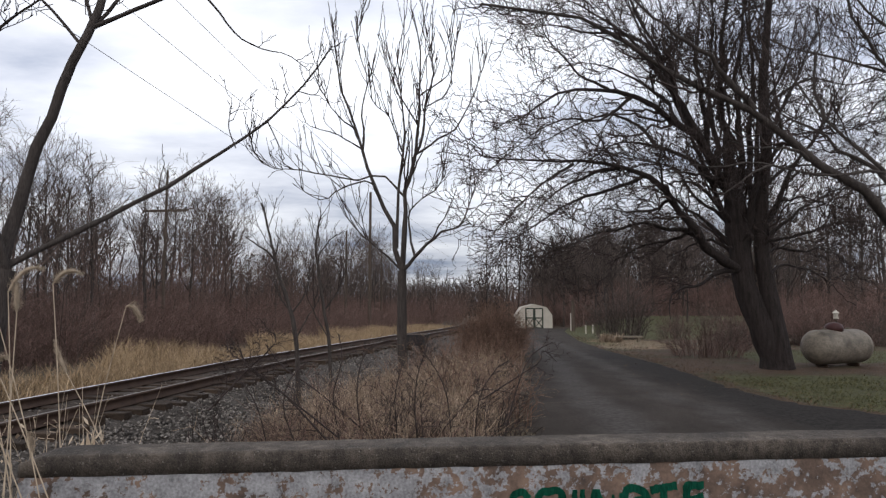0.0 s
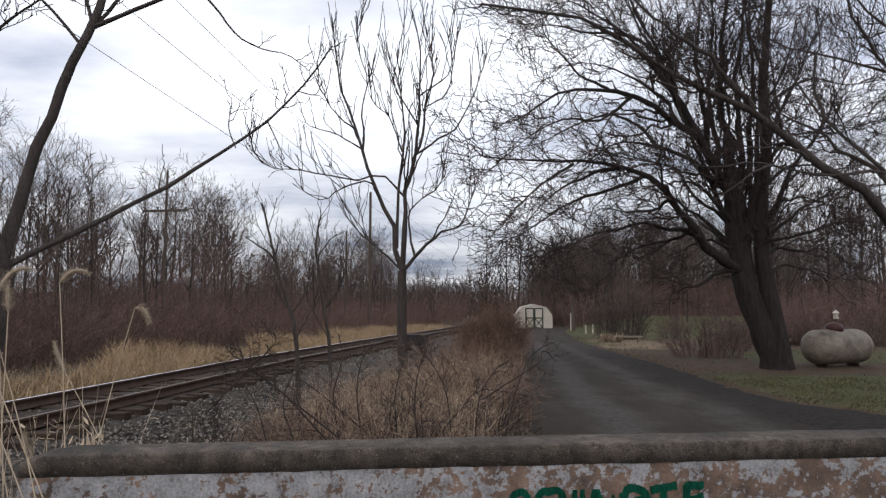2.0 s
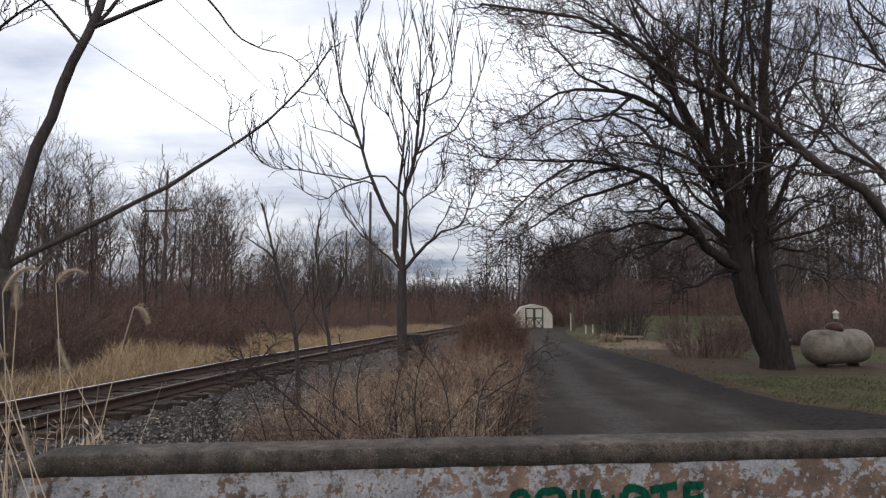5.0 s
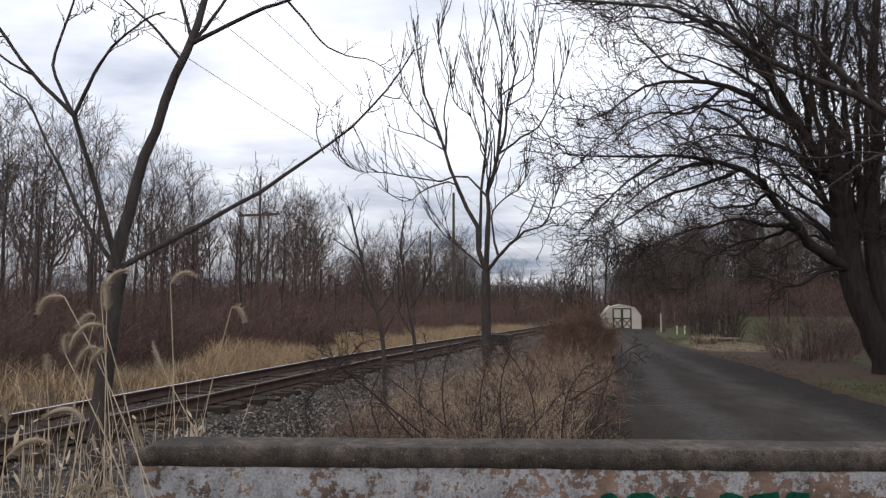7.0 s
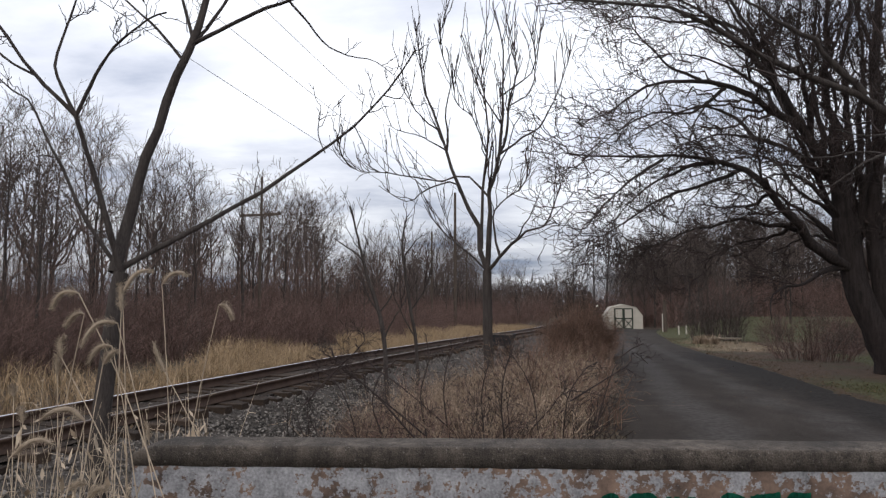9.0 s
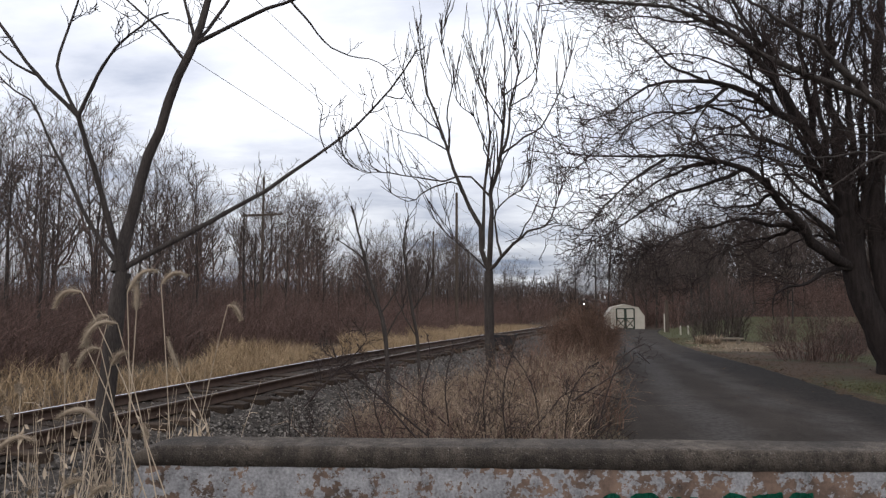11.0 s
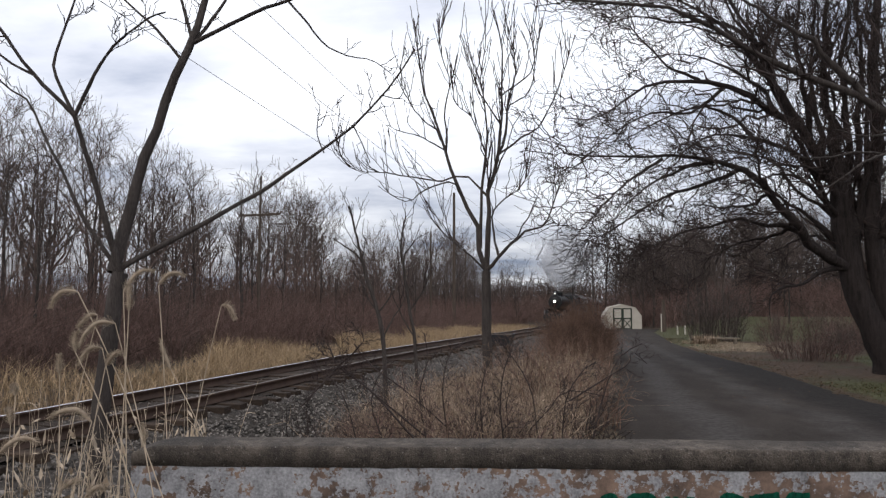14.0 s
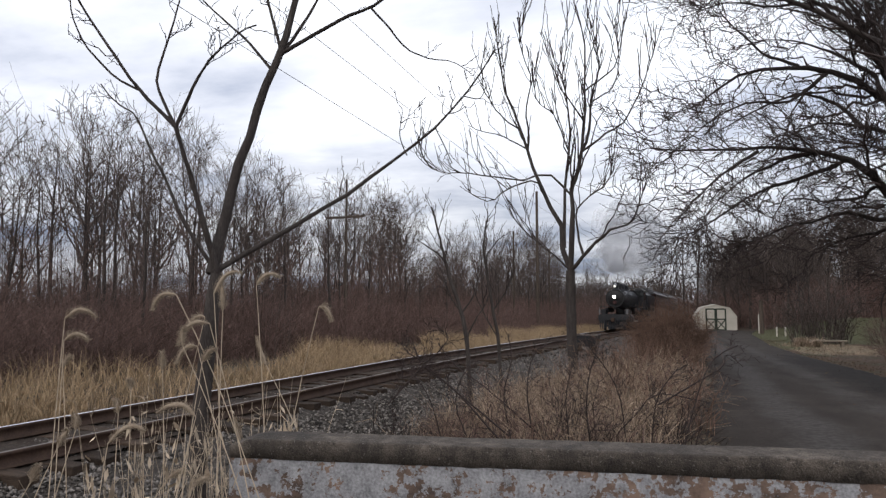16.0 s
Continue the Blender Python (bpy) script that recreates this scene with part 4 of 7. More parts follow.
def build_thickets():
    rng = np.random.default_rng(77)
    # along the far side of the track, in depths
    for n, lo, hi, ln, r in ((4200, 6.6, 8.4, (0.7, 1.9), 0.008), (6400, 7.8, 12.5, (1.4, 3.0), 0.010), (5200, 11, 18, (2.0, 4.2), 0.012), (3000, 16, 26, (2.6, 4.6), 0.016)):
        y = rng.uniform(-2, 100, n)
        x = track_x(y) - rng.uniform(lo, hi, n)
        k = 0.72 + 0.5 * noise_field(x, y, 0.45)
        brush_mass("brown_thicket", rng, np.stack([x, y], 1), rng.uniform(*ln, n) * k, M["brush"], "dense brown leafless thicket beside the railway", "thicket", 0.55, r, 0.5, 2 if lo < 10 else 1, True)
    n = 4200
    y = rng.uniform(-3, 34, n)
    x = track_x(y) - rng.uniform(7.5, 15, n)
    brush_mass("brown_thicket", rng, np.stack([x, y], 1), rng.uniform(1.3, 3.2, n) * (0.72 + 0.5 * noise_field(x, y, 0.45)), M["brush"], "dense dark brown thicket beside the railway", "thicket", 0.6, 0.010, 0.5, 2, True)
    n = 2600
    y = rng.uniform(-3, 58, n)
    x = track_x(y) - rng.uniform(11, 25, n)
    brush_mass("tall_thicket", rng, np.stack([x, y], 1), stand(x, y, BRUSH_AZ, BRUSH_EL) * rng.uniform(1.1, 2.1, n), M["brush"], "thin tall brown undergrowth in the wood beside the railway", "thicket", 0.22, 0.010, 0.25, 2)
    n = 300
    y = rng.uniform(-4, 60, n)
    x = track_x(y) - rng.uniform(10, 24, n)
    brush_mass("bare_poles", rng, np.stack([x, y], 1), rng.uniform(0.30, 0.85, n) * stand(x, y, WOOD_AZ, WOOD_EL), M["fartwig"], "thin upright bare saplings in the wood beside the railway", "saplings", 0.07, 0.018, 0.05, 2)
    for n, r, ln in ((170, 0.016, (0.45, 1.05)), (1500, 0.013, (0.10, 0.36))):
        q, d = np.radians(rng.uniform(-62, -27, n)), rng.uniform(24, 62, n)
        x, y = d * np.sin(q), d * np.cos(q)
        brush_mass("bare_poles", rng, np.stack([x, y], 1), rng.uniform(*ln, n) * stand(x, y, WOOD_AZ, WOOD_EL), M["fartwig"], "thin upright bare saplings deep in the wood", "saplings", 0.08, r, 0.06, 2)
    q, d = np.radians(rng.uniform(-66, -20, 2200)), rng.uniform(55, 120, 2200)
    brush_mass("distant_wood", rng, np.stack([d * np.sin(q), d * np.cos(q)], 1), rng.uniform(3.0, 5.5, 2200), M["midtwig"], "dim bare undergrowth far back in the wood", "wood", 0.3, 0.05, 0.3, 2)
    # across the end of the line of sight
    n = 8000
    y = rng.uniform(84, 150, n)
    x = rng.uniform(-40, 44, n)
    keep = (np.abs(x - track_x(y)) > 4.5) & ((x / y < 0.03) | (x / y > 0.115))
    brush_mass("brown_thicket", rng, np.stack([x, y], 1)[keep], (rng.uniform(3.4, 7.6, n) * (0.6 + 0.6 * noise_field(x, y, 0.12)))[keep], M["brush"], "far brown leafless thicket", "thicket", 0.45, 0.020, 0.4, 2, True)
    n = 4400
    y = rng.uniform(165, 260, n)
    x = rng.uniform(-110, 150, n)
    keep = np.abs(x - track_x(y)) > 5
    brush_mass("distant_wood", rng, np.stack([x, y], 1)[keep], (rng.uniform(7, 12, n) * (0.8 + 0.35 * noise_field(x, y, 0.06)))[keep], M["midtwig"], "distant bare grey-brown wood along the horizon", "wood", 0.16, 0.16, 0.12, extra=2)
    n = 5200
    y = rng.uniform(61, 86, n)
    x = rng.uniform(0, 44, n) + np.where(y < 69, 12.6, 8.8 + (y - 67) * 0.1)
    brush_mass("brown_thicket", rng, np.stack([x, y], 1), rng.uniform(2.0, 5.5, n) * (0.7 + 0.5 * noise_field(x, y, 0.2)), M["brush"], "tangled leafless thicket behind the shed and the lawn", "thicket", 0.5, 0.024, 0.35, 2, True)
    # at the side of the lawn
    n = 5200
    y = rng.uniform(30, 66, n)
    x = y * rng.uniform(0.50, 0.95, n)
    brush_mass("brown_thicket", rng, np.stack([x, y], 1), rng.uniform(1.4, 4.2, n) * (0.6 + 0.6 * noise_field(x, y, 0.3)), M["brush"], "brown leafless thicket beside the lawn", "thicket", 0.6, 0.012, 0.45, 2, True)


def dome_bush(name, x, y, width, height, n, mat, label, seed, r=0.006):
    rng = np.random.default_rng(seed)
    bush = thing(name, Matrix.Translation((x, y, float(land(x, y)) - 0.03)), label, "bush")
    a, q = rng.uniform(0, 6.283, n), rng.random(n) ** 0.5
    base = np.stack([0.30 * width * q * np.cos(a), 0.30 * width * q * np.sin(a), np.zeros(n)], 1)
    ln = height * rng.uniform(0.45, 0.92, n)
    out = 0.30 * width * q * rng.uniform(0.3, 1.0, n)
    s = np.linspace(0, 1, 5)
    P = base[:, None] + np.zeros((n, 5, 3))
    P[:, :, 2] += (ln * np.sqrt(np.maximum(1 - 0.75 * q ** 2, 0.1)))[:, None] * (1.25 * s - 0.25 * s ** 3)
    P[:, :, 0] += (out * np.cos(a))[:, None] * s ** 1.5
    P[:, :, 1] += (out * np.sin(a))[:, None] * s ** 1.5
    P[:, 1:] += rng.normal(size=(n, 4, 3)) * 0.035 * height
    R = np.repeat((r * (1.6 - 1.1 * s))[None], n, 0)
    T, U = sprout(rng, P, R, n * 5, (0.15 * height, 0.34 * height), 0.8, 0.5, 0.2, -0.08, 3, 0.05, 0.8, r * 0.5)
    W, X = sprout(rng, T, U, n * 5, (0.1 * height, 0.22 * height), 0.8, 0.5, 0.2, 0.0, 2, 0.2, 0.8, r * 0.45)
    tagged(new("base", tube_mesh("base", [(P, R, 4)], mat)), "bunch of bare stems", kind="stuff").parent = bush
    tagged(new("crown", tube_mesh("crown", [(T, U, 3), (W, X, 3)], mat)), "tangle of fine bare twigs", kind="stuff").parent = bush
    return bush


def blades(name, rng, pts, ln, lean, width, mat, label, category, z=None):
    """Flat tapered grass blades with a bend, two quads each."""
    n = len(pts)
    base = np.stack([pts[:, 0], pts[:, 1], (land(pts[:, 0], pts[:, 1]) if z is None else z) - 0.01], 1)
    a = rng.uniform(0, 6.283, n)
    side = np.stack([np.cos(a), np.sin(a), np.zeros(n)], 1) * width * rng.uniform(0.6, 1.4, n)[:, None]
    d = rng.normal(size=(n, 3)) * lean
    d[:, 2] = 1
    mid = base + d * (ln * 0.55)[:, None]
    d2 = d * 1.0
    d2[:, :2] *= 2.1
    tip = base + d2 * (ln * np.array([0.95]))[:, None] / np.linalg.norm(d2, axis=1, keepdims=True) * np.linalg.norm(d, axis=1, keepdims=True)
    V = np.stack([base - side, base + side, mid + side * 0.8, mid - side * 0.8, tip + side * 0.25, tip - side * 0.25], 1)
    quad = np.array([(0, 1, 2, 3), (3, 2, 4, 5)])
    F = (quad[None] + 6 * np.arange(n)[:, None, None]).reshape(-1, 4)
    return tagged(new(name, mesh_of(name, V.reshape(-1, 3), F, mat)), label, category, kind="stuff")


def build_grasses():
    rng = np.random.default_rng(5)
    # tall dry grass on the far side of the track
    n = 52000
    y = 3 + 77 * rng.random(n) ** 1.25
    u = 2.6 + 4.2 * rng.random(n) ** 0.9 * np.clip(0.75 + 0.25 * np.sin(y * 0.6), 0.4, 1)
    x = track_x(y) - u
    keep = noise_keep(rng, x, y, 0.35)
    ln = rng.uniform(0.40, 1.0, n) * (0.70 + 0.6 * noise_field(x, y, 0.5))
    blades("dry_grass", rng, np.stack([x, y], 1)[keep], ln[keep], 0.26, 0.0075, M["hay"], "tall tan dry grass along the railway", "grass")
    # behind the barrier: pale dead stalks among canes
    n = 21000
    y = rng.uniform(3.4, 15, n)
    x = rng.uniform(-0.20, 0.115, n) * y + rng.normal(size=n) * 0.12
    keep = (np.abs(x - track_x(y)) > 3.9) & (x < np.interp(y, ROAD_Y, ROAD_L) - 0.42)
    blades("dead_stalks", rng, np.stack([x, y], 1)[keep], rng.uniform(0.20, 0.85, keep.sum()) * (0.55 + 0.8 * noise_field(x, y, 1.4)[keep]), 0.42, 0.0050, M["straw"], "pale dead grass stalks behind the barrier", "grass")
    # lawn blades on the green patches, leaves on the verge and the lane's edge
    n = 60000
    y = np.where(rng.random(n) < 0.55, rng.uniform(9.0, 15.0, n), np.where(rng.random(n) < 0.5, rng.uniform(30, 60, n), rng.uniform(18, 26, n)))
    x = np.interp(y, ROAD_Y, ROAD_R) + rng.uniform(0.05, 12, n)
    keep = rng.random(n) < green_mask(x, y) * noise_field(x, y, 2.2) * 1.3
    blades("lawn_grass", rng, np.stack([x, y], 1)[keep], rng.uniform(0.03, 0.085, keep.sum()), 0.6, 0.005, M["green"], "short green winter grass", "grass", (land(x, y) + 0.03)[keep])
    n = 9000
    y = rng.uniform(24, 37, n)
    x = np.interp(y, ROAD_Y, ROAD_R) + rng.uniform(0.0, 6, n)
    keep = rng.random(n) < dry_mask(x, y) * noise_field(x, y, 1.5)
    blades("dry_turf", rng, np.stack([x, y], 1)[keep], rng.uniform(0.04, 0.14, keep.sum()), 0.7, 0.008, M["straw"], "short bleached turf beside the bench", "grass", (land(x, y) + 0.03)[keep])
    # dried curled leaves caught in the brambles
    n = 5200
    y = rng.uniform(3.8, 12, n)
    x = rng.uniform(-0.26, 0.115, n) * y
    keep = (np.abs(x - track_x(y)) > 3.9) & (x < np.interp(y, ROAD_Y, ROAD_L) - 0.3)
    flat_leaves("dried_leaves", rng, x[keep], y[keep], land(x, y)[keep] + rng.uniform(0.1, 0.95, keep.sum()) * noise_field(x, y, 1.4)[keep], M["straw"], 2.2, "curled bleached leaves caught in the brambles")
    n = 17000
    y = 8 + 32 * rng.random(n) ** 1.3
    x = np.interp(y, ROAD_Y, ROAD_R) + np.where(rng.random(n) < 0.45, np.abs(rng.normal(size=n)) * 0.6 - 0.1, rng.uniform(0.0, 13, n))
    keep = noise_keep(rng, x, y, 0.3)
    flat_leaves("fallen_leaves", rng, x[keep], y[keep], land(x, y)[keep] + 0.062)
    n = 1500
    y = 6 + 20 * rng.random(n)
    x = np.interp(y, ROAD_Y, ROAD_L) + np.abs(rng.normal(size=n)) * 0.25 - 0.25
    flat_leaves("fallen_leaves", rng, x, y, land(x, y) + 0.062)
    n = 260
    y = 11 + 35 * rng.random(n) ** 1.4
    w = rng.random(n)
    x = np.interp(y, ROAD_Y, ROAD_L) * (1 - w) + np.minimum(np.interp(y, ROAD_Y, ROAD_R), 9) * w
    flat_leaves("fallen_leaves", rng, x, y, land(x, y) + 0.052 + 0.05 * np.sin(np.pi * w) * (y > 11))
    # a tuft of dry grass by the bench, weed stalks at the foot of the sumac
    n = 700
    a, q = rng.uniform(0, 6.28, n), rng.random(n) ** 0.5
    blades("dry_grass", rng, np.stack([8.35 + 0.55 * q * np.cos(a), 32.5 + 0.5 * q * np.sin(a)], 1), rng.uniform(0.25, 0.6, n), 0.4, 0.012, M["straw"], "tuft of pale dry grass beside the bench", "grass")
    n = 420
    az, d = np.radians(rng.uniform(-43, -27, n)), rng.uniform(2.6, 4.2, n)
    flat_leaves("dried_leaves", rng, d * np.sin(az), d * np.cos(az), rng.uniform(0.1, 1.15, n), M["bleached"], 2.5, "curled bleached leaves on the dead weeds")
    n = 130
    az, d = np.radians(rng.uniform(-42, -27.5, n)), rng.uniform(2.7, 4.2, n)
    base = np.stack([d * np.sin(az), d * np.cos(az), np.full(n, 0.0)], 1)
    P, R = needles(rng, base, rng.uniform(0.8, 1.38, n), 0.10, 0.0026, 6, 0.10)
    T, U = sprout(rng, P, R, 150, (0.08, 0.26), 0.6, 0.6, 0.2, -0.5, 5, 0.35, 1.0, 0.0022)
    tagged(new("dead_weeds", tube_mesh("dead_weeds", [(P, R, 4), (T, U, 3)], M["bleached"])), "bleached dead weed stalks with curled leaves", "weeds", kind="stuff")
    n = 2600
    az, d = np.radians(rng.uniform(-60, -26, n)), rng.uniform(2.8, 6.0, n)
    pts = np.stack([d * np.sin(az), d * np.cos(az)], 1)
    keep = np.abs(pts[:, 0] - track_x(pts[:, 1])) > 3.2
    blades("dead_stalks", rng, pts[keep], rng.uniform(0.1, 0.5, keep.sum()), 0.5, 0.004, M["straw"], "short matted dead grass on the stones", "grass")


def noise_field(x, y, f):
    return 0.5 + 0.25 * (np.sin(x * f * 1.7 + 1.3 * np.sin(y * f * 0.9)) + np.sin(y * f * 1.3 + 1.1 * np.sin(x * f * 1.1 + 2)))


def noise_keep(rng, x, y, f):
    return rng.random(len(x)) < 0.25 + 0.9 * noise_field(x, y, f)


def flat_leaves(name, rng, x, y, z, mat=None, curl=0.4, label="scattered brown fallen leaves"):
    n = len(x)
    s = rng.uniform(0.010, 0.023, n)[:, None]
    a = rng.uniform(0, 6.28, n)
    u = np.stack([np.cos(a), np.sin(a), rng.normal(size=n) * curl], 1) * s
    v = np.stack([-np.sin(a), np.cos(a), rng.normal(size=n) * 0.4], 1) * s * 0.6
    c = np.stack([x, y, z], 1)
    V = np.stack([c - u, c - v * 0.9, c + u, c + v], 1)
    F = np.arange(4 * n).reshape(n, 4)
    tagged(new(name, mesh_of(name, V.reshape(-1, 3), F, mat or M["leaf"])), label, "leaves", kind="stuff")


def cane_patch(name, rng, x, y, ln, lean, mat, r, label, extra=3):
    pts = np.stack([x, y], 1)
    return brush_mass(name, rng, pts, ln, mat, label, "brambles", lean, r, 0.35, extra)


def build_brambles():
    rng = np.random.default_rng(91)
    n = 330
    y = rng.uniform(3.8, 12, n)
    x = rng.uniform(-0.24, 0.118, n) * y
    keep = (np.abs(x - track_x(y)) > 3.8) & (x < np.interp(y, ROAD_Y, ROAD_L) - 0.45) & (rng.random(n) < 0.15 + noise_field(x, y, 2.0))
    cane_patch("brambles", rng, x[keep], y[keep], rng.uniform(0.35, 1.25, keep.sum()), 0.45, M["brush"], 0.0040, "thin brown bramble canes behind the barrier", 4)
    n = 420
    y = rng.uniform(11, 24, n)
    x = rng.uniform(-0.06, 0.13, n) * y
    keep = (np.abs(x - track_x(y)) > 3.6) & (x < np.interp(y, ROAD_Y, ROAD_L) - 0.2)
    cane_patch("brambles", rng, x[keep], y[keep], rng.uniform(0.5, 1.3, keep.sum()), 0.35, M["redbrush"], 0.006, "russet bramble canes beside the lane")
    n = 900
    y = rng.uniform(3.8, 10.5, n)
    x = rng.uniform(-0.20, 0.12, n) * y
    keep = (np.abs(x - track_x(y)) > 4.1) & (x < np.interp(y, ROAD_Y, ROAD_L) - 0.55)
    cane_patch("pale_stalks", rng, x[keep], y[keep], rng.uniform(0.4, 1.15, keep.sum()), 0.22, M["straw"], 0.0030, "bleached dead stalks standing among the brambles", 2)
    # single clumps, dark and pale by turns
    for k in range(26):
        y = 4.4 + 0.42 * k + rng.uniform(-0.2, 0.2)
        lo, hi = max(-0.30 * y, float(track_x(y)) + 3.9), min(0.115 * y, float(np.interp(y, ROAD_Y, ROAD_L)) - 0.5)
        x = rng.uniform(lo, hi)
        dark = (0, 2, 1, 2)[k % 4]
        x = min(x, 0.085 * y)
        dome_bush("bramble_bush", x, y, rng.uniform(0.8, 1.6), rng.uniform(0.6, 1.15), 54, M["brush" if dark == 0 else "redbrush" if dark == 1 else "straw"],
                  ("dark brown", "russet", "pale straw-coloured")[dark] + " tangled bramble clump behind the barrier", 500 + k, 0.0030)
    dome_bush("russet_bush", 1.62, 21.5, 2.75, 2.15, 800, M["redbrush"], "dense rounded russet leafless bush beside the lane", 12, 0.005)
    dome_bush("bare_shrub", 10.1, 37.0, 4.4, 4.3, 95, M["fartwig"], "large rounded dark bare shrub behind the bench", 15, 0.014)
    dome_bush("bare_shrub", 8.7, 21.6, 3.8, 1.8, 120, M["brush"], "low tangled brown shrub under the old tree", 14, 0.006)
    for k, (x, y, w, h, n, mat) in enumerate(((-1.75, 5.4, 1.1, 1.35, 26, "twig"), (-1.25, 6.2, 1.0, 1.25, 24, "brush"), (-2.3, 7.0, 1.0, 1.1, 24, "twig"), (-0.75, 5.2, 0.9, 1.15, 26, "brush"),
                                         (-0.3, 6.0, 1.0, 1.3, 26, "twig"), (0.25, 5.3, 0.8, 1.05, 24, "brush"), (-1.5, 8.5, 1.3, 1.3, 30, "brush"), (0.55, 7.0, 0.9, 1.2, 26, "twig"), (0.1, 8.6, 1.2, 1.35, 34, "redbrush"), (0.9, 9.5, 1.2, 1.4, 40, "redbrush"))):
        dome_bush("bramble_bush", x, y, w, h, n, M[mat], "sparse dark bramble with arching bare stems", 700 + k, 0.0050)
    # low dark tangles on the stones beside the track
    for k in range(22):
        y = rng.uniform(4.6, 11)
        x = max(rng.uniform(-0.34, -0.06) * y, float(track_x(y)) + 3.4)
        dome_bush("bramble_bush", x, y, rng.uniform(0.7, 1.4), rng.uniform(0.55, 1.1), 16, M["straw" if k % 3 == 0 else "twig" if k % 3 == 1 else "brush"],
                  ("pale", "dark", "brown")[k % 3] + " bare bramble tangle on the stones", 900 + k, 0.0042)
    # thin shrubs scattered on the lawn
    for k, (x, y, w, h) in enumerate(((12.2, 27.5, 2.6, 1.7), (14.2, 31.0, 3.0, 2.2), (13.4, 37.5, 2.4, 1.8), (17.2, 38.0, 3.4, 2.6), (11.2, 25.0, 2.0, 1.3), (16.0, 45.0, 3.2, 2.4), (19.5, 47.0, 3.6, 2.8))):
        dome_bush("bare_shrub", x, y, w, h, 46, M["brush" if k % 2 else "midtwig"], "thin brown leafless shrub growing in the lawn", 860 + k, 0.008)
    # low shrubs at the edge of the wood beside the lawn
    for k in range(14):
        y = rng.uniform(27, 40)
        x = y * rng.uniform(0.50, 0.72)
        dome_bush("bare_shrub", x, y, rng.uniform(2.0, 3.4), rng.uniform(1.2, 2.2), 60, M["brush" if k % 2 else "midtwig"], "brown leafless shrub at the edge of the lawn", 800 + k, 0.009)


def build_canes():
    """Single dark arching canes behind the barrier."""
    for k, (r, pts) in enumerate(CANES):
        rng = np.random.default_rng(300 + k)
        foot = np.array(pts[0])
        cane = thing("dead_cane", Matrix.Translation(foot), "dark arching dead cane with dried side shoots", "cane", "dead canes")
        P = smooth_path(np.array(pts) - foot, 14)[None]
        R = np.linspace(r, r * 0.5, 14)[None]
        new("stem", tube_mesh("stem", [(P, R * 1.9, 6)], M["twig"])).parent = cane
        Q, S = sprout(rng, P, R, 24 if k < 2 else 52, (0.07, 0.30), 0.8, 0.6, 0.1, 0.0, 4, 0.25, 0.7, 0.0018)
        T, U = sprout(rng, Q, S, 60 if k < 2 else 150, (0.03, 0.09), 0.9, 0.6, 0.0, 0.0, 2, 0.2, 0.8, 0.0018)
        tagged(new("dried_growth", tube_mesh("dried_growth", [(Q, S, 3), (T, U, 3)], M["twig"])), kind="stuff").parent = cane


def build_poles():
    def pole(x, y, top, r, label, arm=None):
        z = float(land(x, y))
        p = thing("utility_pole", pose(x, y, z, 0, 0, -8.5), label, "utility pole", "poles along the railway")
        part("shaft", cyl(bmesh.new(), (0, 0, -0.3), (0, 0, top), r, r * 0.7, 12), M["pole"], p)
        for zz in arm or ():
            part("crossarm", box(bmesh.new(), 0, -r, zz, 2.4, 0.10, 0.12, bevel=0.01), M["pole"], p)
            for dx in (-1.1, -0.4, 0.4, 1.1):
                part("insulator", lathe(bmesh.new(), [(0, 0.02), (0.06, 0.045), (0.12, 0.03), (0.14, 0.01)], (dx, -r, zz + 0.06), (dx, -r, zz + 1), 8), M["black"], p)
    pole(-6.9, 61.0, 13.2, 0.17, "tall grey timber utility pole")
    pole(-13.8, 32.0, 8.8, 0.08, "grey timber utility pole with a crossarm", (6.75,))
    pole(-10.2, 68.0, 10.4, 0.13, "weathered timber utility pole")
    pole(-8.0, 84.0, 10.0, 0.14, "weathered timber utility pole")
    for z0, z1, dx in ((12.2, 8.95, 0.0), (14.75, 10.95, 0.06), (17.25, 12.75, 0.0)):
        a, b = np.array([-15.42 + dx, 5.0, z0]), np.array([-7.02 + dx, 61.0, z1])
        s = np.linspace(0, 1.95, 40)[:, None]
        P = a + (b - a) * np.minimum(s, 1) + np.maximum(s - 1, 0) * np.array([8.4, 56.0, -1.2])
        P[:, 2] -= 0.15 * np.sin(np.pi * np.mod(s[:, 0], 1.0))
        tagged(new("overhead_wire", tube_mesh("overhead_wire", [(P[None], np.full((1, 40), 0.012), 5)], M["wire"])), "thin dark overhead wire along the railway", "wire", "overhead wires")


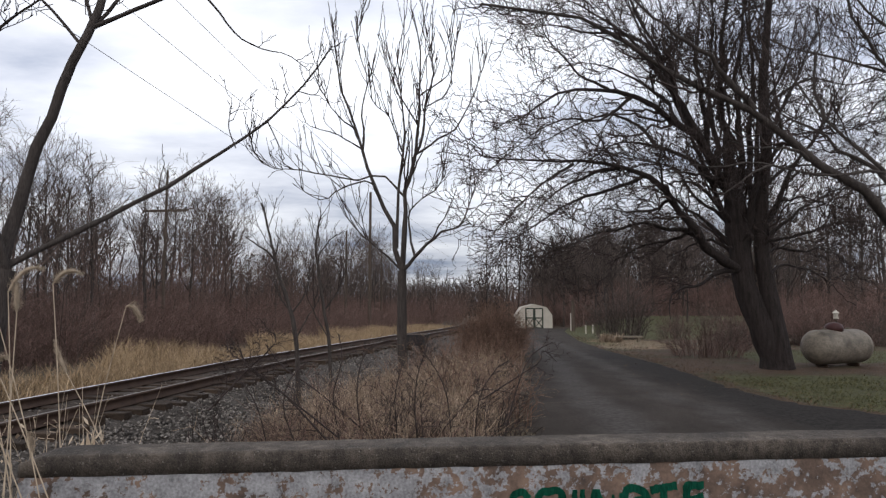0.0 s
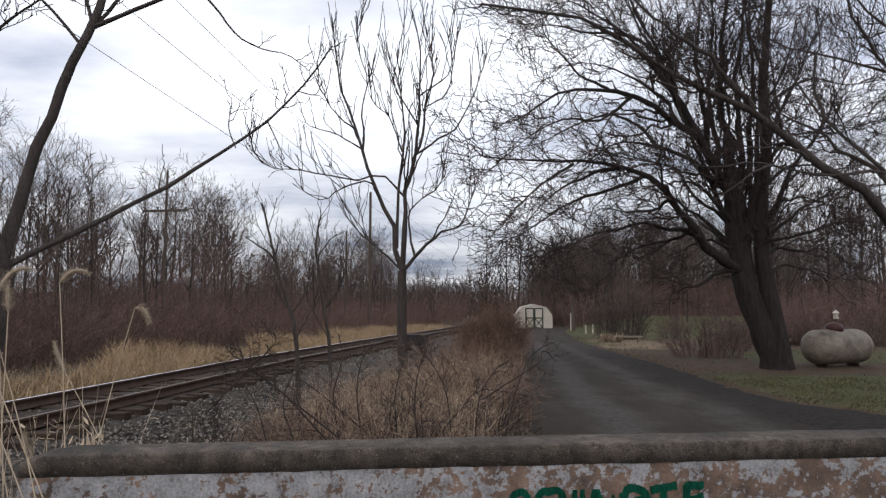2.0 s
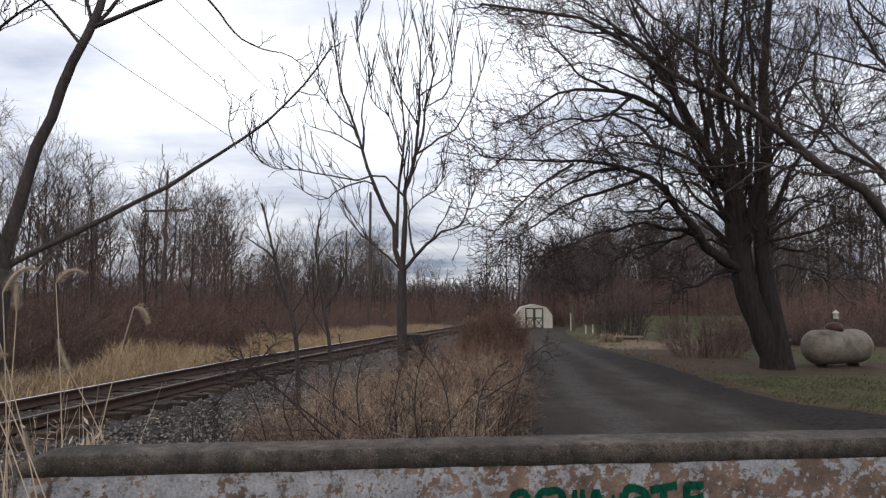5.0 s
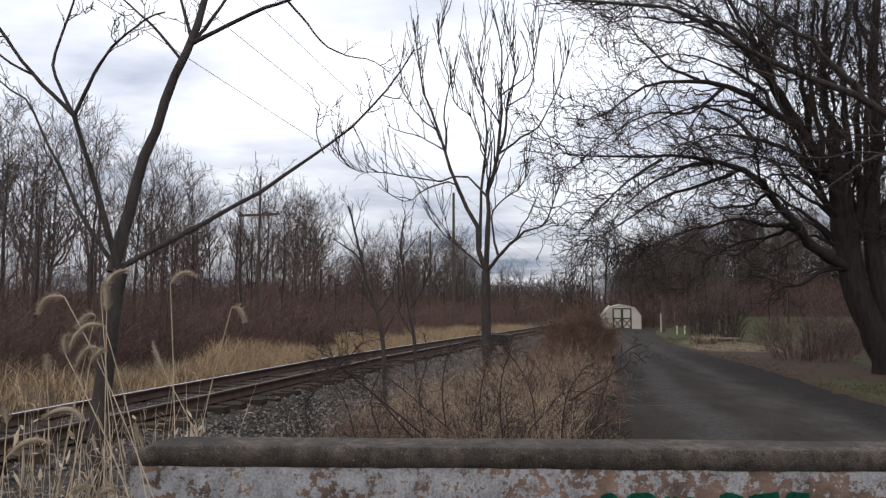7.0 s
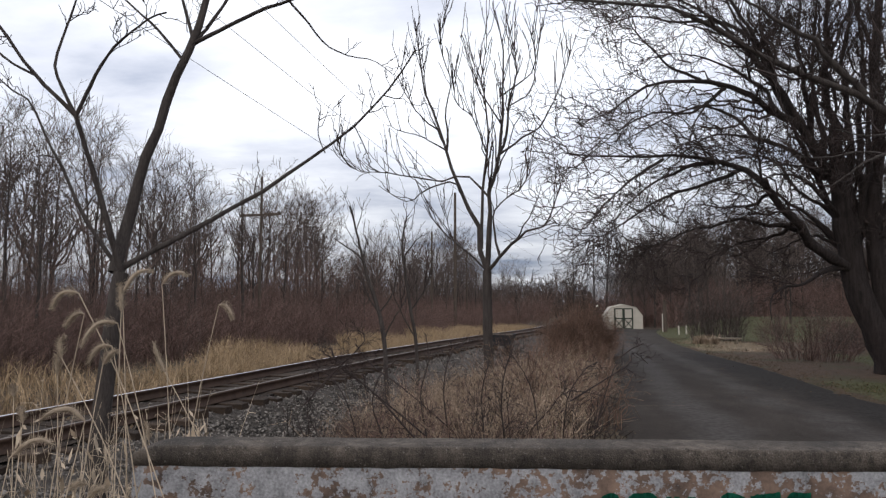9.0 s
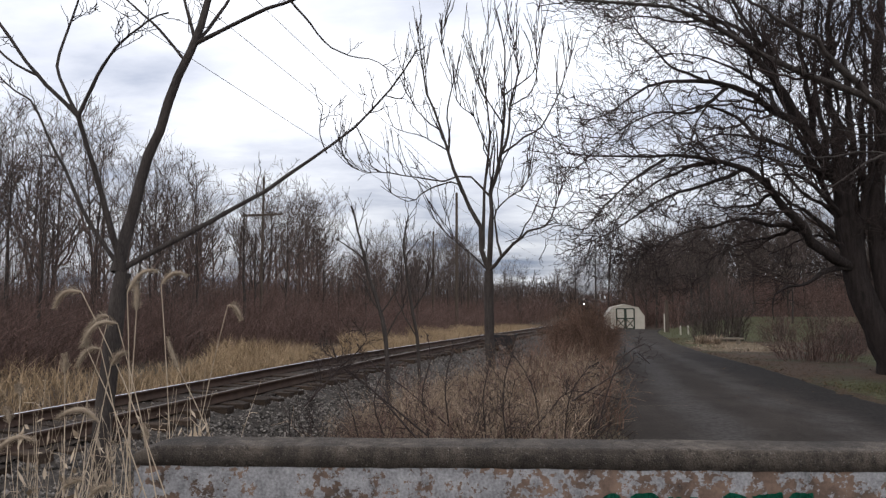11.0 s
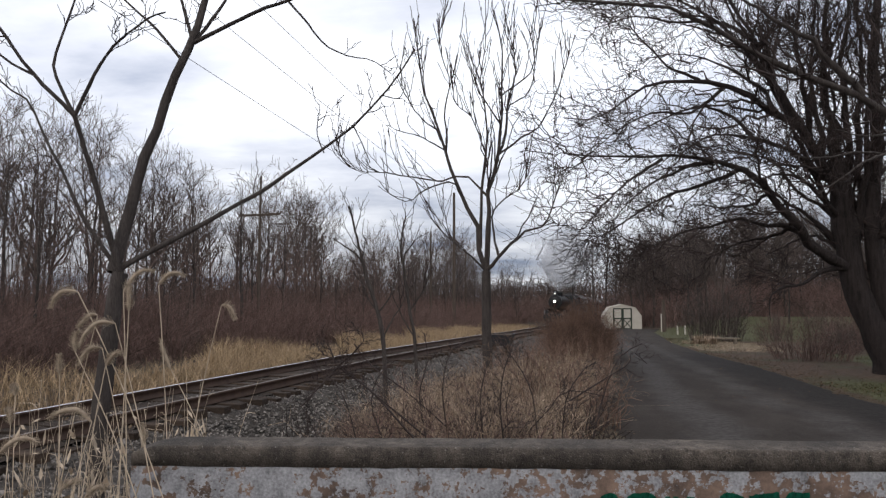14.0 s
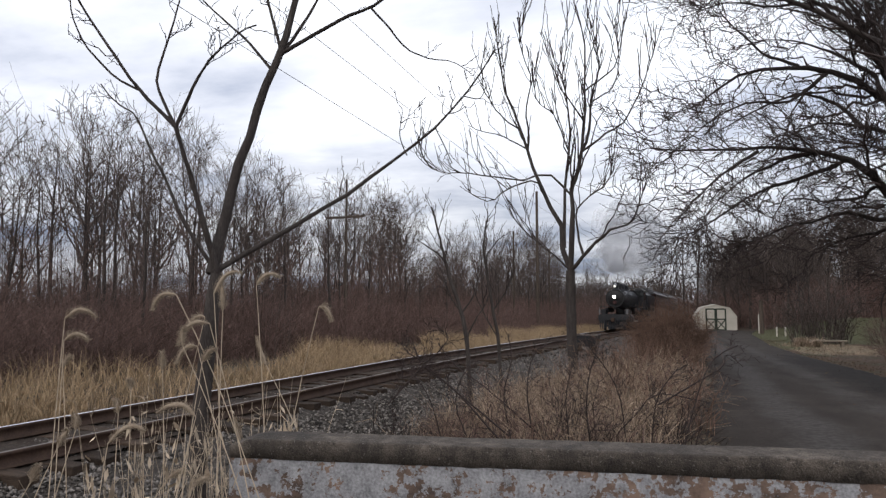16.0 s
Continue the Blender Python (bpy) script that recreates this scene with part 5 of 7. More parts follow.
def build_lawn_things():
    # posts, a lamp post, a plank bench, a feeder and a trackside bin
    for x, y in ((10.3, 47.0), (10.9, 47.4)):
        p = thing("white_post", Matrix.Translation((x, y, float(land(x, y)))), "short white painted garden post", "post", "white garden posts")
        part("post", box(bmesh.new(), 0, 0, 0.30, 0.09, 0.09, 0.70, bevel=0.01), M["white"], p)
    x, y = 10.9, 54.5
    p = thing("timber_post", Matrix.Translation((x, y, float(land(x, y)))), "tall timber post with one pale side", "post")
    part("shaft", cyl(bmesh.new(), (0, 0, -0.2), (0, 0, 2.6), 0.16, 0.13, 10), M["pole"], p)
    part("board", box(bmesh.new(), -0.20, -0.02, 0.75, 0.09, 0.05, 1.5, bevel=0.01), M["white"], p, "pale upright board")
    x, y = 9.2, 32.5
    p = thing("low_bench", pose(x, y, float(land(x, y)), 0, 0, 4), "low weathered plank bench beside the lane", "bench")
    part("seat", box(bmesh.new(), 0, 0, 0.30, 1.5, 0.28, 0.07, bevel=0.01), M["plank"], p)
    for sx in (-0.55, 0.55):
        part("leg", box(bmesh.new(), sx, 0, 0.13, 0.12, 0.22, 0.27, bevel=0.01), M["plank"], p)
    x, y = 14.5, 24.0
    p = thing("bird_feeder", Matrix.Translation((x, y, float(land(x, y)))), "small white lantern-shaped bird feeder on a post", "bird feeder")
    part("post", cyl(bmesh.new(), (0, 0, -0.1), (0, 0, 1.25), 0.035, 0.03, 8), M["pole"], p)
    part("house", lathe(bmesh.new(), [(0, 0.08), (0.02, 0.10), (0.05, 0.08), (0.18, 0.08), (0.20, 0.09)], (0, 0, 1.25), (0, 0, 2), 10), M["white"], p)
    part("cap", lathe(bmesh.new(), [(0, 0.12), (0.02, 0.12), (0.10, 0.035), (0.14, 0.015)], (0, 0, 1.45), (0, 0, 2), 10), M["white"], p)
    for x, y, a, l in ((15.6, 29.5, 25, 1.3), (16.4, 29.8, -40, 1.0), (16.9, 29.3, 70, 1.5), (15.2, 30.2, 100, 0.8)):
        log = thing("cut_log", pose(x, y, float(land(x, y)) + 0.12, 0, 0, a), "pale cut log lying at the edge of the wood", "log", "cut logs")
        part("log", cyl(bmesh.new(), (-l / 2, 0, 0), (l / 2, 0, 0.05 + 0.12 * l), 0.10, 0.08, 10), M["plank"], log)
    y = 31.4
    x = float(track_x(y)) + 2.15
    p = thing("trackside_bin", pose(x, y, float(rail_z(y)) - 0.48, 0, 0, -8.5), "dark open steel bin beside the track", "bin")
    bm = bmesh.new()
    box(bm, 0, 0, 0.55, 1.25, 0.9, 0.54)
    for v in bm.verts:
        v.co.x *= 1.0 if v.co.z > 0.55 else 0.72
    bmesh.ops.delete(bm, geom=[f for f in bm.faces if f.normal.z > 0.9], context="FACES")
    bmesh.ops.solidify(bm, geom=bm.faces[:], thickness=0.03)
    part("body", bm, M["black"], p)
    for sx in (-0.35, 0.35):
        part("skid", box(bmesh.new(), sx, 0, 0.12, 0.12, 0.9, 0.34), M["tie"], p)
    part("rim", box(bmesh.new(), 0, -0.46, 0.82, 1.32, 0.05, 0.06, bevel=0.01), M["raildull"], p, "paler steel rim")


# ---- the train ----


def front(t):
    """Where the locomotive's front is, slowing towards the crossing."""
    s = 16.0 - t
    return 53.2 + 8.8 * s + 0.60 * s * s if s < 7 else 144.2 + 17.2 * (s - 7)


def on_track(y):
    """Pose of a vehicle whose front is at y: rail level, its +Y along its way towards the crossing."""
    dx = float(track_x(y + 3) - track_x(y - 3)) / 6
    dz = float(rail_z(y + 3) - rail_z(y - 3)) / 6
    return pose(float(track_x(y)), y, float(rail_z(y)), math.degrees(math.atan(dz)) * -1, 0, 180 - math.degrees(math.atan(dx)))


def wheelset(parent, y, r, name="wheelset", tyre=0.06):
    ob = new(name)
    ob.parent = parent
    ob.matrix_basis = Matrix.Translation((0, y, r))
    for sx in (-1, 1):
        bm = lathe(bmesh.new(), [(0, r - 0.03), (0.02, r), (0.12, r), (0.13, r + 0.02), (0.14, r - 0.03)], (sx * 0.82, 0, 0), (0, 0, 0), 24)
        part("wheel", bm, M["black"], ob)
        bm = bmesh.new()
        for k in range(5):
            box(bm, 0, 0, 0, 0.05, 2 * r - 0.12, 0.10, pose(sx * 0.83, 0, 0, k * 36, 0, 0))
        part("spokes", bm, M["graphite"], ob)
    part("axle", cyl(bmesh.new(), (-0.8, 0, 0), (0.8, 0, 0), 0.09, None, 10), M["black"], ob)
    return ob


def build_locomotive():
    loco = thing("steam_locomotive", on_track(247), "black steam locomotive with a lit headlamp, running towards the crossing", "locomotive")
    bz = 2.62
    part("smokebox", lathe(bmesh.new(), [(0, 0.72), (0.03, 0.76), (1.55, 0.76), (1.56, 0.78), (1.62, 0.78)], (0, -1.7, bz), (0, -9, bz), 32), M["graphite"], loco, "graphite grey smokebox")
    door = part("smokebox_door", lathe(bmesh.new(), [(0, 0.60), (0.04, 0.58), (0.10, 0.40), (0.13, 0.10), (0.135, 0.02)], (0, -1.7, bz), (0, 3, bz), 28), M["graphite"], loco, "round smokebox door")
    part("number_plate", lathe(bmesh.new(), [(0, 0.16), (0.03, 0.16)], (0, -1.57, bz - 0.32), (0, 3, bz - 0.32), 16), M["redlid"], door)
    part("boiler", lathe(bmesh.new(), [(0, 0.77), (5.6, 0.88), (7.2, 0.92)], (0, -3.32, bz), (0, -12, bz), 32), M["black"], loco)
    for k in range(4):
        part("boiler_band", lathe(bmesh.new(), [(0, 0.80 + 0.022 * k), (0.07, 0.80 + 0.022 * k)], (0, -4.2 - 1.4 * k, bz), (0, -12, bz), 32), M["graphite"], loco)
    part("stack", lathe(bmesh.new(), [(0, 0.32), (0.12, 0.23), (0.52, 0.25), (0.56, 0.30), (0.62, 0.30), (0.62, 0.24), (0.4, 0.20)], (0, -2.5, bz + 0.70), (0, -2.5, 9), 20), M["black"], loco, "flared smokestack")
    for yy, r, h, nm in ((-4.6, 0.40, 0.62, "sand_dome"), (-6.6, 0.44, 0.66, "steam_dome")):
        part(nm, lathe(bmesh.new(), [(0, r + 0.06), (0.12, r), (h - 0.18, r), (h - 0.05, r * 0.7), (h, 0.05)], (0, yy, bz + 0.72), (0, yy, 9), 20), M["black"], loco)
    # headlamp, bell, and a small glow put in for the bright spot above
    lamp = part("headlamp", lathe(bmesh.new(), [(0, 0.22), (0.30, 0.22), (0.32, 0.18)], (0, -1.62, bz + 0.10), (0, 3, bz + 0.10), 20), M["black"], loco, "lit round headlamp")
    part("lens", lathe(bmesh.new(), [(0, 0.115), (0.02, 0.105), (0.04, 0.03)], (0, -1.30, bz + 0.10), (0, 3, bz + 0.10), 18), M["lamp"], lamp, "glowing lamp lens")
    part("lamp_bracket", box(bmesh.new(), 0, -1.55, bz - 0.14, 0.30, 0.22, 0.05), M["black"], loco)
    bell = part("bell_frame", box(bmesh.new(), 0, -1.95, bz + 0.98, 0.42, 0.06, 0.10), M["black"], loco)
    part("bell", lathe(bmesh.new(), [(0, 0.17), (0.05, 0.14), (0.18, 0.11), (0.24, 0.03)], (0, -1.95, bz + 1.0), (0, -1.95, 9), 14), M["steel"], bell)
    mk = part("marker_lamp", box(bmesh.new(), 0, -1.72, bz + 0.98, 0.22, 0.16, 0.22, bevel=0.02), M["black"], loco)
    part("lens", lathe(bmesh.new(), [(0, 0.085), (0.02, 0.05)], (0, -1.64, bz + 0.98), (0, 3, bz + 0.98), 12), M["marker"], mk, "small glowing spot above the headlamp")
    # pilot, beam, coupler
    beam = part("pilot_beam", box(bmesh.new(), 0, -0.75, 1.05, 2.35, 0.28, 0.40, bevel=0.02), M["black"], loco)
    part("coupler", box(bmesh.new(), 0, -0.45, 0.88, 0.28, 0.5, 0.30, bevel=0.05), M["rail"], beam)
    for sx in (-1, 1):
        part("flag", box(bmesh.new(), sx * 1.08, -0.68, 1.52, 0.16, 0.03, 0.30, bevel=0.005), M["roof"], loco, "grey signal flag")
        part("flag_staff", cyl(bmesh.new(), (sx * 1.08, -0.66, 1.2), (sx * 1.08, -0.66, 1.85), 0.02, None, 8), M["steel"], loco)
    for k in range(13):
        x = -1.08 + 0.18 * k
        part("pilot_slat", cyl(bmesh.new(), (x, -0.62, 0.85), (x * 0.86, 0.05 - 0.25 * abs(x), 0.16), 0.035, None, 6), M["black"], loco)
    part("pilot_deck", box(bmesh.new(), 0, -1.45, 1.28, 2.2, 1.3, 0.05), M["black"], loco)
    for sx in (-1, 1):
        part("cylinder", lathe(bmesh.new(), [(0, 0.30), (0.05, 0.40), (1.0, 0.40), (1.05, 0.30)], (sx * 0.98, -1.75, 0.95), (sx * 0.98, -9, 0.95), 20), M["black"], loco)
        part("valve_chest", lathe(bmesh.new(), [(0, 0.22), (1.1, 0.22)], (sx * 0.95, -1.72, 1.52), (sx * 0.95, -9, 1.52), 16), M["black"], loco)
        part("running_board", box(bmesh.new(), sx * 1.08, -5.9, 1.98, 0.55, 6.6, 0.05), M["black"], loco)
        part("handrail", cyl(bmesh.new(), (sx * 0.86, -2.0, bz + 0.35), (sx * 1.0, -8.8, bz + 0.35), 0.02, None, 6), M["steel"], loco)
        part("main_rod", box(bmesh.new(), sx * 1.05, -4.1, 0.80, 0.06, 3.2, 0.13, bevel=0.02), M["steel"], loco)
        part("side_rod", box(bmesh.new(), sx * 0.97, -6.0, 0.72, 0.05, 4.9, 0.12, bevel=0.02), M["steel"], loco)
        part("air_tank", lathe(bmesh.new(), [(0, 0.15), (0.05, 0.22), (2.2, 0.22), (2.25, 0.15)], (sx * 1.15, -5.2, 1.70), (sx * 1.15, -12, 1.70), 14), M["black"], loco)
    part("frame", box(bmesh.new(), 0, -5.4, 1.05, 1.1, 9.2, 0.55), M["black"], loco)
    part("firebox", box(bmesh.new(), 0, -9.0, 1.95, 1.7, 2.4, 1.2, bevel=0.05), M["black"], loco)
    cab = part("cab", box(bmesh.new(), 0, -10.9, 2.65, 2.75, 2.0, 1.8, bevel=0.02), M["black"], loco, "black locomotive cab")
    bm = bmesh.new()
    rp = [(-1.5, 3.5), (-1.1, 3.72), (0, 3.86), (1.1, 3.72), (1.5, 3.5)]
    rows = [[bm.verts.new((x, yy, z + dz)) for x, z in rp] for yy, dz in ((-9.7, 0), (-12.3, 0), (-12.3, -0.06), (-9.7, -0.06))]
    for a, c in zip(rows, rows[1:] + rows[:1]):
        for k in range(4):
            bm.faces.new((a[k], a[k + 1], c[k + 1], c[k]))
    part("cab_roof", bm, M["roof"], cab, "grey curved cab roof")
    for sx in (-1, 1):
        for yy in (-10.5, -11.3):
            part("cab_window", box(bmesh.new(), sx * 1.376, yy, 3.0, 0.02, 0.6, 0.65), glass, cab)
        part("front_window", box(bmesh.new(), sx * 1.12, -9.895, 3.2, 0.34, 0.02, 0.5), glass, cab)
    wheels = [wheelset(loco, y, 0.68, "driving_wheelset") for y in (-3.9, -5.4, -6.9, -8.4)] + [wheelset(loco, -1.35, 0.38, "pilot_wheelset")]
    tender = thing("tender", on_track(260), "black coal tender behind the locomotive", "tender")
    part("tank", box(bmesh.new(), 0, -3.6, 2.15, 2.9, 7.0, 2.1, bevel=0.08), M["black"], tender)
    part("coal", coal_heap(), M["black"], tender)
    part("frame", box(bmesh.new(), 0, -3.6, 1.0, 2.4, 7.2, 0.22), M["black"], tender)
    for y in (-1.2, -2.8, -4.6, -6.2):
        wheelset(tender, y, 0.42)
    coach = thing("passenger_coach", on_track(268), "dark maroon passenger coach with a grey roof", "coach", "coaches of the train")
    part("body", box(bmesh.new(), 0, -9.2, 2.35, 2.95, 18.0, 2.3, bevel=0.05), M["coach"], coach)
    bm = bmesh.new()
    prof = [(-1.52, 3.48), (-1.1, 3.78), (-0.7, 3.82), (-0.7, 4.08), (0, 4.2), (0.7, 4.08), (0.7, 3.82), (1.1, 3.78), (1.52, 3.48)]
    f = [bm.verts.new((x, -0.1, z)) for x, z in prof]
    b = [bm.verts.new((x, -18.3, z)) for x, z in prof]
    bm.faces.new(f)
    bm.faces.new(b[::-1])
    for k in range(len(prof)):
        n = (k + 1) % len(prof)
        bm.faces.new((f[k], f[n], b[n], b[k]))
    bmesh.ops.recalc_face_normals(bm, faces=bm.faces)
    part("roof", bm, M["roof"], coach, "grey clerestory roof")
    for sx in (-1, 1):
        for k in range(12):
            part("window", box(bmesh.new(), sx * 1.478, -1.8 - 1.35 * k, 2.75, 0.02, 0.8, 0.85), glass, coach)
    for y in (-2.2, -4.4, -14, -16.2):
        wheelset(coach, y, 0.42)
    part("underframe", box(bmesh.new(), 0, -9.2, 1.05, 2.2, 17.6, 0.25), M["black"], coach)
    coaches = [coach] + [copy_thing(coach, on_track(268 + 19 * k)) for k in range(1, 4)]
    return loco, wheels, tender, coaches


def coal_heap():
    bm = bmesh.new()
    bmesh.ops.create_grid(bm, x_segments=14, y_segments=24, size=1.0, matrix=Matrix.Translation((0, -3.2, 3.22)) @ Matrix.Diagonal((1.3, 2.8, 1, 1)))
    for v in bm.verts:
        edge = max(abs(v.co.x) / 1.3, abs(v.co.y + 3.2) / 2.8)
        v.co.z += (1 - edge ** 2) * 0.45 + 0.12 * noise.noise(v.co * 3.0) - (0.1 if edge > 0.95 else 0)
    return bm


def vapour(name, colour):
    """Thin cloud that lets most light through."""
    m = bpy.data.materials.new(name)
    m.use_nodes = True
    n, l = m.node_tree.nodes, m.node_tree.links
    n.remove(n["Principled BSDF"])
    out = n["Material Output"]
    dif, tra, clear = n.new("ShaderNodeBsdfDiffuse"), n.new("ShaderNodeBsdfTranslucent"), n.new("ShaderNodeBsdfTransparent")
    dif.inputs["Color"].default_value = tra.inputs["Color"].default_value = colour
    both, fade = n.new("ShaderNodeMixShader"), n.new("ShaderNodeMixShader")
    both.inputs[0].default_value = 0.5
    l.new(dif.outputs[0], both.inputs[1])
    l.new(tra.outputs[0], both.inputs[2])
    tc = n.new("ShaderNodeTexCoord")
    nz = n.new("ShaderNodeTexNoise")
    nz.inputs["Scale"].default_value, nz.inputs["Detail"].default_value = 0.45, 3
    l.new(tc.outputs["Object"], nz.inputs["Vector"])
    mr = n.new("ShaderNodeMapRange")
    mr.inputs["From Min"].default_value, mr.inputs["From Max"].default_value = 0.28, 0.78
    mr.inputs["To Min"].default_value, mr.inputs["To Max"].default_value = 0.0, 0.30
    l.new(nz.outputs["Fac"], mr.inputs["Value"])
    l.new(mr.outputs["Result"], fade.inputs[0])
    l.new(clear.outputs[0], fade.inputs[1])
    l.new(both.outputs[0], fade.inputs[2])
    l.new(fade.outputs[0], out.inputs["Surface"])
    return m


def build_steam():
    """Steam trailing from the stack: lumpy translucent puffs that travel with the train."""
    kinds = [vapour("thin_steam", (0.94, 0.95, 0.97, 1)), vapour("thin_coal_smoke", (0.16, 0.16, 0.18, 1))]
    rng = random.Random(9)
    puffs = []
    for k in range(30):
        s = k / 29
        size = 0.45 + 3.0 * s ** 0.8
        bm = bmesh.new()
        bmesh.ops.create_icosphere(bm, subdivisions=3, radius=size)
        for v in bm.verts:
            v.co *= 1 + 0.65 * noise.noise(v.co * (1.2 / size) + Vector((k * 3.1, 0, 0)))
            v.co.z *= 0.8
        ob = new("steam_puff", bpy.data.meshes.new("steam_puff"))
        for f in bm.faces:
            f.smooth = True
        bm.to_mesh(ob.data)
        bm.free()
        dark = k % 4 == 1 and k < 22
        ob.data.materials.append(kinds[dark])
        tagged(ob, "soft grey puff of coal smoke above the train" if dark else "soft white puff of steam above the train", "steam", "steam puffs")
        puffs.append((ob, (rng.uniform(-0.6, 0.6) * size, -2.5 - 16 * s + rng.uniform(-1, 1) * size, 4.5 + 5.2 * s ** 0.7 + rng.uniform(-0.5, 0.8) * size), rng.uniform(-1, 1)))
    return puffs


# ---- foreground foxtails ----
def build_foxtails():
    rng = random.Random(31)
    out = []
    heads = FOXTAILS
    for k, (x, y, tip, end) in enumerate(heads):
        fox = thing("foxtail_grass", pose(x, y, 0), "dry foxtail grass stalk with a nodding pale seed head", "grass", "foxtail grasses")
        tip, end = np.array(tip), np.array(end)
        P = smooth_path([(0, 0, 0), tip * (0.40, 0.40, 0.42), tip * (0.76, 0.76, 0.80), tip], 12)
        new("stalk", tube_mesh("stalk", [(P[None], np.linspace(0.0032, 0.0016, 12)[None], 5)], M["bleached"])).parent = fox
        # seed head: a nodding spike of bristles
        ahead = P[-1] - P[-2]
        ahead /= np.linalg.norm(ahead)
        size = np.linalg.norm(end - tip)
        arc = smooth_path([tip, tip * 0.62 + end * 0.38 + ahead * size * 0.26, tip * 0.25 + end * 0.75 + ahead * size * 0.20, end], 9)
        sgn = 1 if k % 2 else -1
        lean, h = tip[0], tip[2]
        core = 0.78 * np.array([0.003, 0.007, 0.009, 0.0095, 0.0095, 0.009, 0.008, 0.006, 0.002])
        r2 = np.random.default_rng(100 + k)
        Q, S = sprout(r2, arc[None], core[None] * 1.0, 520, (0.014, 0.030), 1.0, 0.9, 0.0, 0.0, 3, 0.0, 0.10, 0.0004)
        new("seed_head", tube_mesh("seed_head", [(arc[None], core[None], 8), (Q, S, 3)], M["seed"])).parent = fox
        leaf = smooth_path([(lean * 0.2, 0.01, h * 0.33), (lean * 0.2 + 0.10 * sgn, 0.03, h * 0.45), (lean * 0.2 + 0.2 * sgn, 0.05, h * 0.36)], 7)
        new("leaf_blade", tube_mesh("leaf_blade", [(leaf[None], np.array([0.002, 0.004, 0.005, 0.005, 0.004, 0.003, 0.001])[None], 4)], M["straw"])).parent = fox
        out.append((fox, x, y, rng.uniform(0, 6.28), rng.uniform(0.6, 1.5)))
    return out


# ---- main limbs of the near trees, from the foot of each ----
ASH = (-0.88, 15.00, -0.25)
ASH_LIMBS = []
ASH_LIMBS.append((0.124, 0.105, [(0.00, 0.00, 0.01), (-0.06, 0.00, 1.16), (-0.07, 0.00, 1.94), (-0.07, 0.00, 2.72)]))
ASH_LIMBS.append((0.065, 0.012, [(-0.07, 0.00, 2.72), (-0.21, 0.11, 3.26), (-0.31, 0.22, 3.80), (-0.64, 0.33, 4.47), (-0.88, 0.44, 5.06), (-1.07, 0.55, 5.71), (-1.30, 0.65, 6.26), (-1.50, 0.76, 6.84), (-1.71, 0.87, 7.45), (-1.82, 0.98, 8.23), (-1.93, 1.09, 8.86), (-2.02, 1.20, 9.44)]))
ASH_LIMBS.append((0.069, 0.012, [(-0.07, 0.00, 2.72), (-0.01, -0.09, 3.50), (0.00, -0.18, 4.41), (0.11, -0.27, 4.92), (0.24, -0.36, 5.37), (0.33, -0.44, 6.00), (0.34, -0.53, 6.70), (0.38, -0.62, 7.34), (0.31, -0.71, 8.10), (0.19, -0.80, 8.59)]))
ASH_LIMBS.append((0.037, 0.008, [(0.24, -0.36, 5.37), (0.41, -0.24, 5.86), (0.45, -0.12, 6.57), (0.62, 0.00, 7.22), (0.62, 0.12, 7.89), (0.44, 0.24, 8.72)]))
ASH_LIMBS.append((0.045, 0.008, [(-0.21, 0.11, 3.26), (-0.21, 0.23, 4.07), (-0.18, 0.36, 4.77), (-0.11, 0.48, 5.63), (-0.07, 0.61, 6.22), (-0.13, 0.73, 6.97), (-0.26, 0.86, 7.74), (-0.14, 0.98, 8.30), (-0.11, 1.11, 9.47)]))
ASH_LIMBS.append((0.049, 0.010, [(-0.07, 0.00, 2.72), (0.24, -0.23, 3.03), (0.57, -0.47, 3.34), (0.89, -0.70, 3.57), (1.26, -0.93, 3.67), (1.46, -1.17, 4.19), (1.61, -1.40, 4.58)]))
ASH_LIMBS.append((0.032, 0.008, [(0.24, -0.23, 3.03), (0.13, -0.07, 3.50), (0.09, 0.09, 4.12), (0.42, 0.25, 4.48), (0.69, 0.41, 4.71), (0.96, 0.57, 5.16)]))
ASH_LIMBS.append((0.028, 0.008, [(0.24, -0.36, 5.37), (0.83, -0.50, 5.73), (1.15, -0.64, 5.89), (1.46, -0.78, 6.37), (1.65, -0.92, 6.84), (1.83, -1.06, 7.43)]))
ASH_LIMBS.append((0.028, 0.008, [(0.00, -0.18, 4.41), (-0.36, -0.08, 4.83), (-0.70, 0.02, 4.98), (-1.18, 0.12, 4.87), (-1.73, 0.22, 4.99), (-2.29, 0.32, 5.11), (-2.73, 0.42, 5.20), (-3.30, 0.52, 5.26), (-3.68, 0.62, 5.52), (-3.86, 0.72, 5.97)]))
ASH_LIMBS.append((0.026, 0.008, [(-0.64, 0.33, 4.47), (-0.85, 0.16, 4.85), (-1.29, -0.01, 4.77), (-1.60, -0.17, 4.55), (-1.89, -0.34, 4.32), (-2.24, -0.51, 4.49), (-2.47, -0.67, 4.78)]))
ASH_LIMBS.append((0.026, 0.008, [(-0.07, 0.00, 2.72), (-0.47, -0.15, 3.10), (-0.98, -0.30, 3.55), (-1.25, -0.45, 3.85), (-1.38, -0.60, 4.22)]))
ASH_LIMBS.append((0.020, 0.008, [(-1.07, 0.55, 5.71), (-1.69, 0.71, 6.11), (-2.29, 0.88, 6.33), (-2.68, 1.05, 6.56)]))
ASH_LIMBS.append((0.020, 0.008, [(-1.30, 0.65, 6.26), (-1.86, 0.82, 6.78), (-2.18, 0.99, 7.49), (-2.37, 1.15, 8.14)]))
